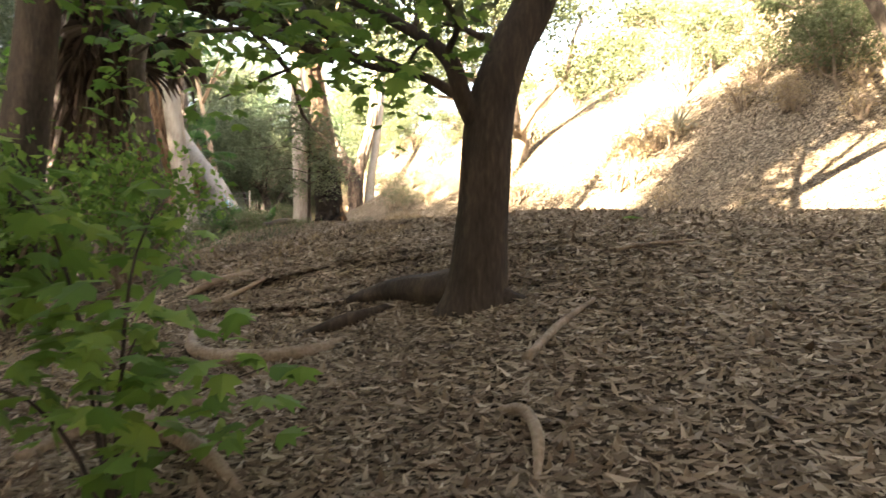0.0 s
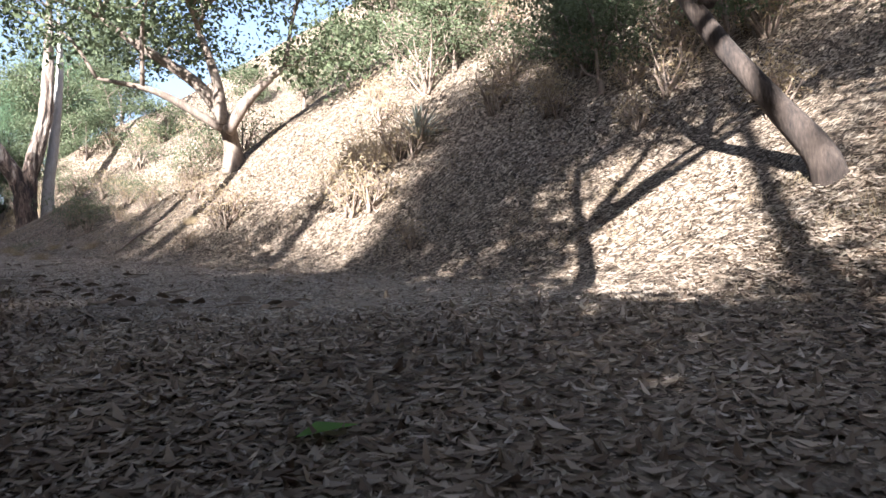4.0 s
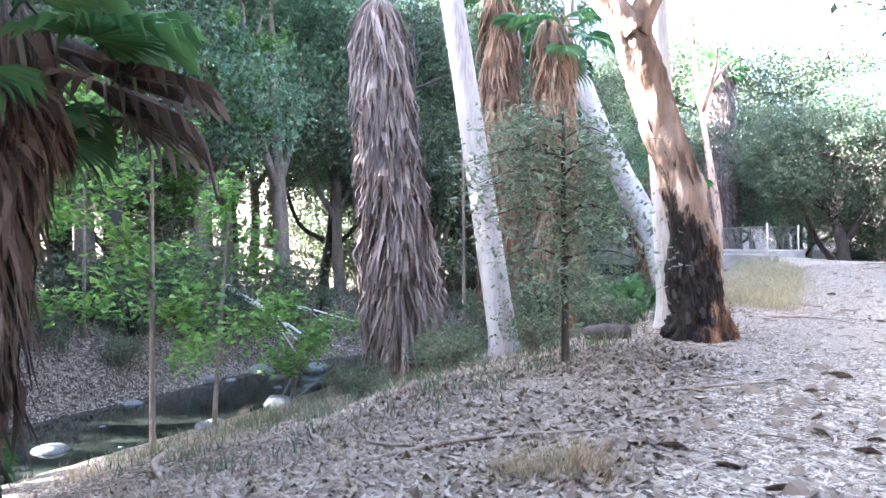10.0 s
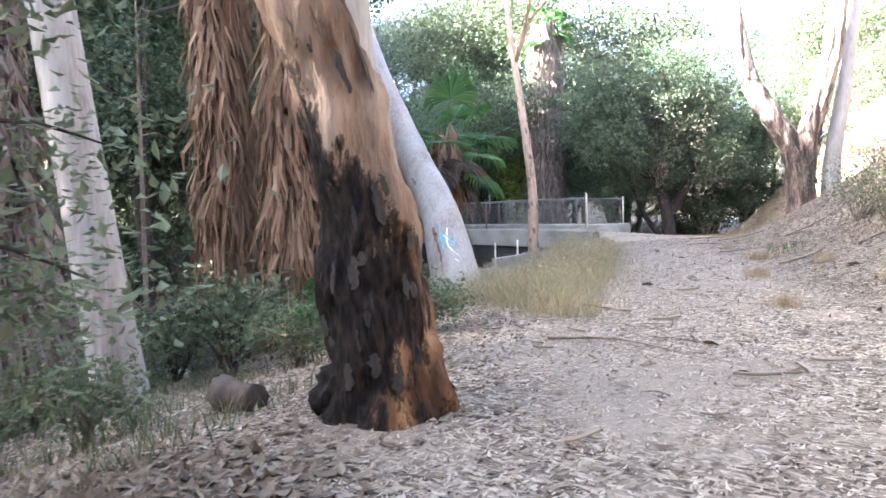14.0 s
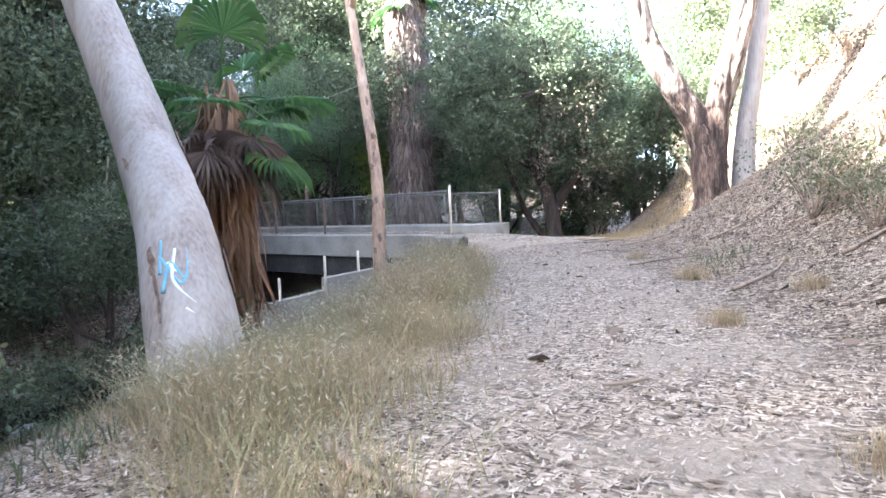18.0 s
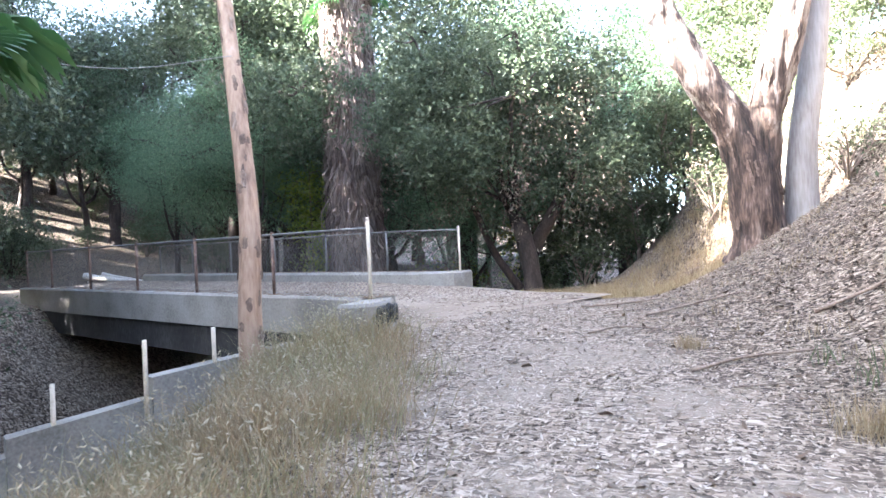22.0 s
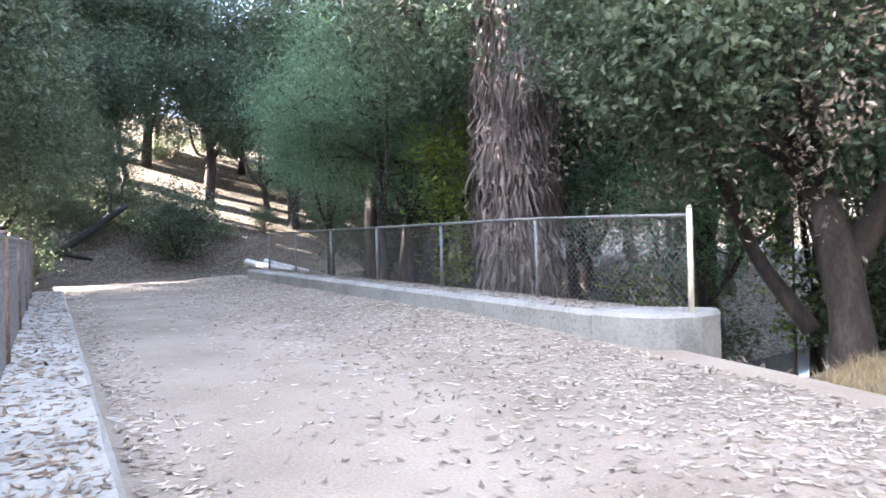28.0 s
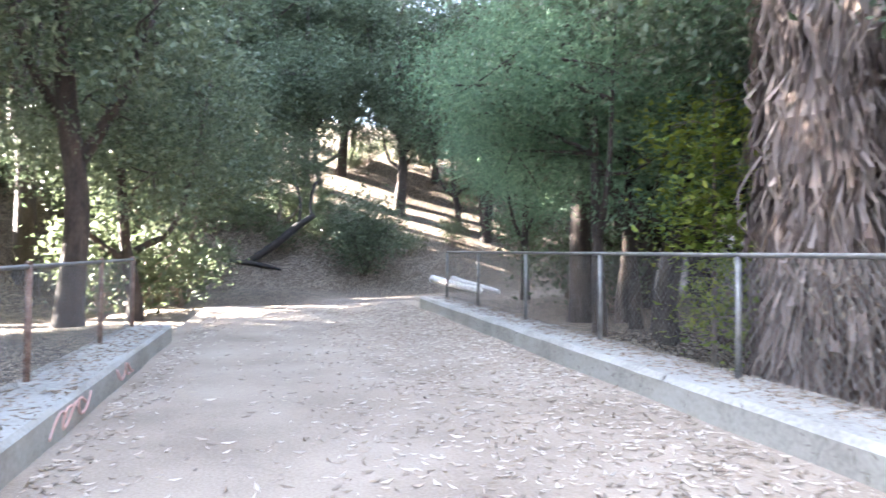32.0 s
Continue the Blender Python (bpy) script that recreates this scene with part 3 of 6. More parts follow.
# ---- trees ----
def crown_points(blobs, per, g, fluff=0.3):
    """Leaf places: clumps inside blobs (x, y, z, rx, ry, rz, clumps), thicker outside."""
    out, ends = [], []
    for bx, by, bz, rx, ry, rz, n in blobs:
        d = unit(n, g) * (g.uniform(0.25, 1, n) ** 0.45)[:, None]
        c = np.array([bx, by, bz]) + d * np.array([rx, ry, rz])
        ends.append(c)
        p = np.repeat(c, per, 0)
        out.append(p + g.normal(0, fluff, p.shape) * np.array([1, 1, .7]))
    return np.concatenate(out), ends


def make_tree(name, label, base, stems, blobs, leaf_mat, bark, leaf=0.16, wide=0.08, per=14, fluff=.3, seed=0, rough=.12, sides=10, down=.3, group="", twigs=3, category="tree", rings=6):
    """stems: list of (points from the base, radii), the first is the trunk; blobs in world places."""
    g = np.random.default_rng(seed + 100)
    x, y = base
    z = gz(x, y)
    th = thing(name, (x, y, z), label, category, group)
    first = None
    for i, (pts, radii) in enumerate(stems):
        geo = Geo()
        p = tube(geo, pts, radii, sides, n=rings * len(pts), rough=rough, seed=seed + i)
        part("trunk" if i == 0 else "limb", geo, bark, th)
        if first is None:
            first = p
    if blobs:
        P, ends = crown_points(blobs, per, g, fluff)
        anchors = np.concatenate([curve_points(s[0], 12)[5:] for s in stems])
        for (bx, by, bz, rx, ry, rz, n), e in zip(blobs, ends):
            geo = Geo()
            c = np.array([bx, by, bz])
            a = anchors[np.argmin(np.linalg.norm((anchors - c) * [1, 1, .6] + [0, 0, .4], axis=1))]
            d = np.linalg.norm(c - a)
            r = 0.02 + 0.018 * d
            mid = (a + c) / 2 + g.normal(0, .08 * d, 3) + [0, 0, .06 * d]
            tube(geo, [a, mid, c], [r, r * .7, r * .35], 6, n=7, rough=.1, seed=seed)
            for q in e[:: max(1, len(e) // twigs)][:twigs]:
                tube(geo, [c, (c + q) / 2 + g.normal(0, .1, 3), q], [r * .45, r * .3, .006], 4, n=5, closed=False)
            part("branch", geo, bark, th)
        geo = Geo()
        leaf_quads(geo, P, leaf, wide, g, down)
        part("crown", geo, leaf_mat, th, smooth=False)
    return th


def roughen(th, amp, size, tall=.25, fine=.3, kinds=("trunk",)):
    """Furrows and knobs pushed into the bark of a tree's stems."""
    for ob in th.children:
        if ob.name.split(".")[0] not in kinds:
            continue
        me = ob.data
        for v in me.vertices:
            q = Vector((v.co.x / size, v.co.y / size, v.co.z / size * tall))
            r = noise.noise(q) + fine * noise.noise(q * 2.7) + fine * .7 * noise.noise(q * 6.1)
            v.co += v.normal * (amp * r)
        me.update()


def canopy(x, y, z, r, h, n, seed, k=7, lean=(0, 0)):
    """Uneven blobs of a crown about (x, y), from height z to z + h."""
    g = np.random.default_rng(seed)
    out = []
    for i in range(k):
        a = 2 * math.pi * i / k + g.normal(0, .4)
        f = g.uniform(.25, .8)
        zz = z + h * g.uniform(.2, .85)
        out.append((x + r * f * math.cos(a) + lean[0] * (zz - z), y + r * f * math.sin(a) + lean[1] * (zz - z), zz, r * g.uniform(.28, .5), r * g.uniform(.28, .5), h * g.uniform(.14, .24), n // k))
    return out


def up_from(x, y, *rest, sink=.25):
    """Trunk points: the foot, a little under ground, then (dx, dy, height above the foot)."""
    z = gz(x, y)
    return [(x, y, z - sink)] + [(x + a, y + b, z + c) for a, b, c in rest]


# the dark tree by the first steps
x0, y0 = .27, 5.1
make_tree("dark_oak", "dark leaning oak trunk with spreading roots on the leafy bank", (x0, y0),
          [([(.2, 5.1, .7), (.25, 5.1, 1.05), (.3, 5.1, 1.7), (.36, 5.12, 2.45), (.52, 5.18, 2.95), (.74, 5.25, 3.4), (1.2, 5.6, 4.8), (1.25, 6.4, 7.0), (1.6, 7.2, 9.4)], [.36, .245, .19, .175, .168, .165, .12, .075, .03]),
           ([(.33, 5.12, 2.25), (.16, 5.05, 2.5), (.02, 5.05, 2.85), (-.45, 5.2, 3.2), (-1.1, 5.5, 3.6)], [.1, .075, .06, .045, .02]),
           ([(.12, 5.05, 2.55), (-.2, 5.0, 2.7), (-.6, 5.1, 2.8), (-1.0, 5.3, 3.05)], [.042, .034, .024, .01])],
          # clumps near 9.9 m: unseen canopy added to darken the trail and upper slope
          [(-1.1, 5.8, 3.9, .8, .9, .6, 30), (-.3, 5.3, 3.55, .8, .6, .45, 30), (-.8, 7.4, 5.2, 1.5, 1.4, .8, 60)] + [(a, b, 9.9 + .4 * ((k * 5) % 3 - 1), 1.5, 1.4, .75, 170) for k, (a, b) in enumerate(((1.6, 7.6), (3.4, 6.6), (4.4, 8.4), (2.6, 9.6), (.2, 9.4), (-.6, 7.2), (1.2, 5.2), (3.2, 4.4), (5.2, 6.4), (4.2, 10.6), (1.2, 11.4), (-1.4, 10.6), (-1.8, 5.2), (2.2, 2.8), (4.2, 2.8), (5.6, 4.6), (.2, 3.2)))],
          M_OLIVE, M_DARKBARK, .12, .065, 12, .25, 1, .1, 14)

dark_oak = bpy.data.objects["dark_oak"]
# the hillside oak with spreading stems
x0, y0 = 2.95, 25.3
make_tree("spreading_oak", "small many-stemmed oak on the sunlit slope", (x0, y0),
          [(up_from(x0, y0, (0, 0, .6), (-.2, -.1, 1.3), (-.9, 0, 2.4), (-2.3, .2, 3.4), (-3.4, .2, 4.2)), [.34, .26, .22, .18, .13, .06]),
           ([(2.64, 24.6, gz(x0, y0) + 1.1), (2.54, 24.7, gz(x0, y0) + 2.4), (2.04, 24.9, gz(x0, y0) + 4.2)], [.2, .15, .06]),
           ([(2.74, 24.6, gz(x0, y0) + .9), (3.44, 24.5, gz(x0, y0) + 1.9), (4.44, 24.4, gz(x0, y0) + 2.8)], [.2, .16, .07]),
           ([(2.64, 24.6, gz(x0, y0) + 1.0), (1.04, 24.4, gz(x0, y0) + 1.9), (-.46, 24.2, gz(x0, y0) + 2.2)], [.13, .1, .04])],
          canopy(2.0, 24.8, 7.6, 4.6, 4.6, 1000, 3, 12) + [(-1.7, 24.2, 8.5, 1.6, 1.5, 1.0, 90), (5.6, 24.2, 8.0, 1.6, 1.4, 1.1, 90), (-3.4, 24.4, 9.5, 1.5, 1.5, .9, 80)], M_OLIVE, M_GREYBARK, .14, .08, 18, .35, 2)

# the leaning tree on the sunlit slope
x0, y0 = 7.7, 9.5
make_tree("slope_tree", "bare leaning tree trunk on the dappled slope", (x0, y0),
          [(up_from(x0, y0, (-.05, .1, .25), (-.25, .5, .9), (-.6, 1.1, 1.9), (-.9, 1.6, 3.2), (-1.2, 2.2, 5), (-1.8, 2.7, 7)), [.2, .155, .13, .115, .1, .08, .04]),
           ([(7.1, 10.5, 4.9), (7.5, 10.7, 5.6), (7.7, 11, 6.8)], [.1, .08, .05])],
          canopy(5.6, 12.4, 9.6, 1.8, 2.4, 90, 5, 5), M_OLIVE, M_DARKBARK, .15, .08, 14, .35, 4)

# the burnt gum by the trail and its pale neighbours
x0, y0 = -3.05, 18.7
z0 = gz(x0, y0)
burnt_gum = make_tree("burnt_gum_tree", "tan gum tree with a charred, swollen foot beside the trail", (x0, y0),
          [([(-3.1, 18.75, z0 - .2), (-3.12, 18.75, z0 + .25), (-3.2, 18.72, z0 + .8), (-3.17, 18.65, z0 + 1.4), (-3.25, 18.4, z0 + 2.3), (-3.42, 18.05, z0 + 3.4), (-3.5, 17.8, z0 + 4.2)], [.48, .38, .37, .30, .265, .25, .25]),
           ([(-3.42, 17.75, z0 + 4.1), (-3.75, 17.4, z0 + 4.7), (-4.3, 16.8, z0 + 5.6), (-4.7, 16.0, z0 + 8), (-4.6, 15.5, z0 + 11)], [.2, .19, .17, .13, .06]),
           ([(-3.42, 17.75, z0 + 4.1), (-3.2, 17.95, z0 + 4.8), (-2.9, 18.1, z0 + 5.6), (-2.6, 18.2, z0 + 8), (-2.3, 18.5, z0 + 11)], [.18, .17, .16, .12, .06])],
          canopy(-3.4, 17.4, z0 + 8.5, 4.0, 5.5, 150, 8, 8), M_OLIVE, M_BURNT, .18, .035, 16, .5, 6, .13, 56, down=.9, rings=26)
roughen(burnt_gum, .045, .17, .3, .5)
for bx, by, bz, rx, rz, sd in ((-3.24, 18.6, 1.0, .23, .38, 1), (-2.92, 18.88, .02, .24, .26, 2), (-3.3, 18.56, .1, .24, .3, 3), (-3.04, 18.56, .75, .17, .5, 4)):
    bm = bmesh.new()
    bmesh.ops.create_icosphere(bm, subdivisions=4, radius=1)
    for v in bm.verts:
        q = v.co * (1 + .45 * noise.noise(v.co * 1.9 + Vector((sd * 5.3, 0, 0))) + .2 * noise.noise(v.co * 4.5))
        v.co = Vector((bx + q.x * rx, by + q.y * rx, z0 + bz + q.z * rz))
    me = bpy.data.meshes.new("burl")
    bm.to_mesh(me)
    bm.free()
    gb = Geo().add(np.array([v.co[:] for v in me.vertices]), np.array([p.vertices[:] for p in me.polygons]))
    part("burl", gb, M_BURNT, burnt_gum)
x0, y0 = -4.1, 19.6
z0 = gz(x0, y0)
make_tree("pale_gum_tree", "slender pale gum trunk behind the burnt one", (x0, y0),
          [(up_from(x0, y0, (0, 0, .4), (-.05, -.1, 2), (-.1, -.3, 5), (-.2, -.5, 9), (0, -.4, 13)), [.36, .26, .22, .2, .15, .07])],
          canopy(-4.2, 19.3, z0 + 10, 2.5, 4.0, 70, 9, 6), M_OLIVE, M_WHITEGUM, .18, .035, 16, .5, 7, .05, 12, down=.9)
x0, y0 = -7.0, 18.65
z0 = gz(x0, y0)
make_tree("pale_gum_tree", "smooth grey-white gum trunk on the creek bank", (x0, y0),
          [(up_from(x0, y0, (0, 0, .4), (-.15, -.15, 1.8), (-.45, -.4, 4.5), (-.8, -.7, 8), (-1, -.8, 13)), [.33, .27, .25, .23, .2, .1])],
          canopy(-7.6, 17.6, z0 + 10, 3.0, 4.5, 90, 10, 6), M_OLIVE, M_WHITEGUM, .18, .035, 16, .5, 8, .05, 12, down=.9)
x0, y0 = -7.75, 25.35
z0 = gz(x0, y0)
LEAN_PTS = [(x0, y0, z0 - .3), (x0 - .1, y0 + .05, z0 + .15), (-8.6, 25.75, 3.6), (-9.5, 26.1, 4.7), (-10.3, 26.3, 5.8), (-11.1, 26.35, 7.3), (-11.9, 26.4, 9.5), (-12.3, 26.4, 13)]
LEAN_R = [.62, .50, .41, .37, .34, .31, .25, .12]
leaning_gum = make_tree("leaning_gum_tree", "leaning pale gum trunk with peeling bark and paint scrawls", (x0, y0), [(LEAN_PTS, LEAN_R)],
          canopy(-12, 26.4, z0 + 9.5, 3.2, 4.5, 110, 11, 6), M_OLIVE, M_WHITEGUM, .18, .035, 16, .5, 9, .04, 32, down=.9, rings=14)
roughen(leaning_gum, .013, .22, .3)
x0, y0 = -11.05, 33.0
z0 = gz(x0, y0)
THIN_PTS = up_from(x0, y0, (-.02, 0, 1), (-.1, .15, 2.4), (-.45, .35, 4.2), (-.85, .6, 5.8), (-1.3, .8, 8), (-1.5, .9, 11))
THIN_R = [.19, .16, .145, .13, .11, .09, .04]
thin_gum = make_tree("thin_gum_tree", "thin gum tree with patchy peeling bark by the bridge", (x0, y0), [(THIN_PTS, THIN_R)],
          canopy(-12, 33.8, z0 + 7.4, 2.6, 4.2, 110, 12, 7), M_WILLOW, M_EUC, .16, .04, 16, .45, 10, .07, 10, down=.7)
x0, y0 = -5.2, 40.25
z0 = gz(x0, y0)
FORK_A = (up_from(x0, y0, (0, -.05, .3), (-.05, -.1, 1.2), (-.28, -.2, 2.2), (-.92, -.4, 3.4), (-1.55, -.6, 4.9), (-2.0, -.6, 8), (-2.2, -.4, 12)), [.62, .46, .43, .37, .33, .30, .2, .08])
FORK_B = ([(x0 + .02, y0 - .05, z0 + 1.0), (x0 + .14, y0 - .05, z0 + 2.1), (x0 + .4, y0 - .05, z0 + 3.3), (x0 + .9, y0, z0 + 5.1), (x0 + 1.2, y0, z0 + 8), (x0 + 1.4, y0, z0 + 12)], [.36, .34, .32, .29, .2, .07])
forked_gum = make_tree("forked_gum_tree", "massive forked gum tree with shaggy bark on the hillside", (x0, y0),
          [FORK_A, FORK_B],
          canopy(-4.6, 40, z0 + 9, 4.5, 5, 150, 13, 8), M_OLIVE, shedding_bark(z0 + 3.2), .18, .035, 16, .5, 12, .16, 44, down=.9, rings=18)
roughen(forked_gum, .04, .14, .16, .5, ("trunk", "limb"))
make_tree("pale_gum_tree", "smooth white gum stem beside the forked gum", (-4.5, 40.85), [(up_from(-4.5, 40.85, (.1, 0, 1.5), (.4, .1, 3.5), (.8, .2, 7), (.9, .2, 10)), [.32, .26, .24, .16, .06])],
          canopy(-3.7, 40.7, z0 + 8, 1.8, 3, 50, 131, 5), M_OLIVE, M_WHITEGUM, .18, .035, 14, .4, 131, .05, 12, down=.9)

# the dark oak past the bridge
x0, y0 = -11.2, 44.2
z0 = gz(x0, y0)
make_tree("live_oak", "dense dark-green live oak beyond the bridge", (x0, y0),
          [(up_from(x0, y0, (-.1, 0, .8), (-.4, .2, 2.0), (-1.1, .5, 3.4), (-1.6, .6, 5)), [.36, .28, .25, .2, .1]),
           ([(-11.4, 44.4, z0 + 1.2), (-10.4, 45, z0 + 3.2), (-9.8, 45.6, z0 + 5)], [.2, .16, .08]),
           ([(-12.2, 45.6, z0 + .2), (-13.0, 45.4, z0 + 1.5), (-13.7, 45.2, z0 + 3.4), (-14.2, 45, z0 + 4.4)], [.14, .11, .09, .05])],
          canopy(-12.0, 44.8, z0 + 1.7, 4.6, 6.2, 820, 21, 18) + canopy(-13.1, 44.8, z0 + 4.0, 3.8, 5.2, 520, 22, 14) + [(-9.6, 44.5, z0 + 3.6, 1.6, 1.4, 1.1, 150), (-13.8, 42.6, z0 + 5.2, 1.6, 1.0, 1.0, 130), (-12.6, 42.2, z0 + 4.0, 1.5, .9, .8, 120)], M_OAK, M_DARKBARK, .105, .06, 46, .21, 13)


live_oak = bpy.data.objects["live_oak"]
geo = Geo()
g = np.random.default_rng(61)
c = np.array([-11.4, 43.6, z0 + 3.4]) + g.normal(0, 1, (70, 3)) * [2.2, 1.0, 1.3]
leaf_quads(geo, np.repeat(c, 60, 0) + g.normal(0, .24, (4200, 3)) * [1, 1, 1.5], .09, .035, g, .8)
part("withered_leaves", geo, M_DEADLEAF, live_oak, "withered brown leaves hanging in the crown", smooth=False)


# ---- palms ----
def palm(name, label, x, y, top, r_trunk, r_skirt, skirt_mat, fronds, seed, lean=(0, 0), skirt_from=.15, taper=.45, n=420):
    """A fan palm: fibrous trunk, a skirt of dead leaves and, where it lives, a crown of green fans."""
    g = np.random.default_rng(seed)
    z = gz(x, y)
    th = thing(name, (x, y, z), label, "palm tree")
    axis = lambda h: np.array([x + lean[0] * h, y + lean[1] * h, z + h])
    geo = Geo()
    tube(geo, [axis(-.3), axis(top * .3), axis(top * .6), axis(top)], [r_trunk * 1.25, r_trunk, r_trunk * .95, r_trunk * .8], 14, n=24, rough=.12, seed=seed)
    part("trunk", geo, M_PALMTRUNK, th)
    geo = Geo()
    hs = skirt_from + (top - skirt_from) * g.uniform(0, 1, n) ** .85
    for i, h in enumerate(sorted(hs)):
        f = (h - skirt_from) / (top - skirt_from)
        rs = r_skirt * (1 - taper * f) * g.uniform(.75, 1.12)
        a = g.uniform(0, 2 * math.pi)
        o = np.array([math.cos(a), math.sin(a), 0])
        s = np.array([-math.sin(a), math.cos(a), 0])
        c = axis(h)
        ln_ = g.uniform(.6, 1.25)
        # each dead leaf hangs as a few folded strips
        for j in range(5):
            sw = g.normal(0, .16)
            p0 = c + o * r_trunk * .8 + [0, 0, .25]
            p1 = c + o * rs * .8 + s * sw * .5
            p2 = c + o * rs * (1 + g.normal(0, .08)) + s * sw - [0, 0, ln_ * .5]
            p3 = c + o * rs * (.95 + g.normal(0, .12)) + s * (sw * 1.4 + g.normal(0, .06)) - [0, 0, ln_]
            w = g.uniform(.014, .042)
            tw = s * math.cos(g.uniform(-.9, .9)) + o * math.sin(g.uniform(-.9, .9))
            V = []
            for p, k in ((p0, .5), (p1, 1.0), (p2, .9), (p3, .12)):
                V += [p - tw * w * k, p + tw * w * k]
            if V[-1][2] > z + .02:
                geo.add(V, [[0, 1, 3, 2], [2, 3, 5, 4], [4, 5, 7, 6]])
    part("dead_leaf_skirt", geo, skirt_mat, th, smooth=False)
    for i in range(fronds):
        a = 2.4 * i + g.normal(0, .2)
        el = g.uniform(-.7, 1.1)
        fan_frond(th, axis(top - .1), a, el, g.uniform(.8, 1.3), g.uniform(.65, .9), M_FAN, g)
    return th


def fan_frond(th, root, a, el, stalk, blade, mat, g, name="frond"):
    geo = Geo()
    o = np.array([math.cos(a) * math.cos(el), math.sin(a) * math.cos(el), math.sin(el)])
    s = np.array([-math.sin(a), math.cos(a), 0])
    n = np.cross(o, s)
    hub = np.asarray(root) + o * stalk + [0, 0, -.12 * stalk]
    tube(geo, [root, np.asarray(root) + o * stalk * .5 + [0, 0, .04], hub], [.025, .018, .012], 5, n=6)
    m = 22
    for k in range(m):
        b = -1.9 + 3.8 * k / (m - 1)
        d = o * math.cos(b) + s * math.sin(b)
        e = o * math.cos(b + .085) + s * math.sin(b + .085)
        e2 = o * math.cos(b - .085) + s * math.sin(b - .085)
        L = blade * (1 - .12 * abs(b)) * g.uniform(.93, 1.05)
        dr = np.array([0, 0, -1.0])
        p1, p2 = hub + d * L * .55 + n * .03, hub + d * L * .85 + dr * .06 * L
        tip = hub + d * L * .98 + dr * (.22 + .2 * g.random()) * L
        geo.add([hub, hub + e2 * L * .55 - n * .01, p1, hub + e * L * .55 - n * .01, p2 + (e2 - d) * L * .25, p2 + (e - d) * L * .25, tip],
                [[0, 1, 2], [0, 2, 3], [1, 4, 2], [2, 5, 3], [2, 4, 6], [2, 6, 5]])
    return part(name, geo, mat, th, smooth=False)


palm("dead_fan_palm", "dead fan palm wrapped in a shaggy grey skirt beside the creek", -9.6, 18.4, 7.9, .3, .92, M_DEADGREY, 0, 31, lean=(-.075, -.05), n=800)
palm("fan_palm", "fan palm with a rust-brown skirt of dead leaves", -11.2, 22.6, 9.5, .26, .62, M_DEADRUST, 12, 32, lean=(-.01, 0), taper=.2)
palm("fan_palm", "fan palm with a rust-brown skirt of dead leaves", -9.8, 23.1, 8.2, .26, .6, M_DEADRUST, 12, 33, taper=.2)
green_palm = palm("fan_palm", "green-crowned fan palm with pale hanging dead leaves", -11.4, 29.2, 4.5, .28, .36, M_DEADRUST, 16, 34, lean=(.2, -.22), skirt_from=.6, taper=-.1, n=110)
g = np.random.default_rng(340)
for i in range(16):
    fan_frond(green_palm, np.array([-11.4 + .2 * 4.4, 29.2 - .22 * 4.4, gz(-11.4, 29.2) + 4.35]), 2.4 * i, g.uniform(-1.3, -.5), g.uniform(.5, 1.0), g.uniform(.6, .85), M_DEADGREY if i % 3 else M_DEADBROWN, g, "dead_frond")
creek_palm = palm("fan_palm", "dark fan palm with a ragged brown skirt above the creek", -5.65, 10.3, 4.7, .24, .36, M_DEADBROWN, 10, 35, lean=(.04, .12), taper=-.25, n=360)
g = np.random.default_rng(350)
crown = np.array([-5.65 + .04 * 4.5, 10.3 + .12 * 4.5, gz(-5.65, 10.3) + 4.5])
for i in range(14):
    fan_frond(creek_palm, crown, 2.4 * i, g.uniform(-1.3, -.6), g.uniform(.4, .9), g.uniform(.5, .75), M_DEADBROWN, g, "dead_frond")
for a, el, st in ((1.2, .25, .9), (.7, .1, 1.0), (1.7, .45, 1.0), (.2, .4, .9), (2.4, .3, 1.0)):
    fan_frond(creek_palm, crown, a, el, st, 1.05, M_FAN, g)
for a, el, st in ((1.35, -.05, 1.1), (1.0, -.3, 1.0), (1.6, -.35, 1.2)):
    fan_frond(creek_palm, crown, a, el, st, 1.0, M_DEADBROWN, g, "dead_frond")
palm("giant_fan_palm", "huge fan palm with a thick shaggy skirt behind the fence", -18.15, 45.4, 13.0, .6, .98, M_DEADGREY, 10, 36, taper=.22, n=2100, skirt_from=.1)

# ---- the bridge ----
U = np.array([-.974, .225, 0])
N = np.array([.225, .974, 0])
A0 = np.array([-9.65, 33.95, 0])
DECK = 3.0


def along(s, w, z):
    """A place s metres along the bridge from its left post line, w metres across to the right."""
    return A0 + U * s + N * w + np.array([0, 0, z + .02 * s])


def slab(geo, s0, s1, w0, w1, z0, z1, seg=12, bev=.035, wob=.003, seed=0):
    """A long block along the bridge with softened edges and slightly uneven faces."""
    g = np.random.default_rng(seed)
    prof = [(w0, z0), (w0, z1 - bev), (w0 + bev, z1), (w1 - bev, z1), (w1, z1 - bev), (w1, z0)]
    rows = [np.array([along(s, w + g.normal(0, wob), z + g.normal(0, wob)) for w, z in prof]) for s in np.linspace(s0, s1, seg)]
    V = np.concatenate(rows)
    m = len(prof)
    i = np.arange(seg * m).reshape(seg, m)
    j = np.roll(i, -1, 1)
    geo.add(V, np.stack([i[:-1], i[1:], j[1:], j[:-1]], -1).reshape(-1, 4))
    geo.f.append(i[0][None, :] + geo.n - len(V))
    geo.f.append(i[-1][::-1][None, :] + geo.n - len(V))


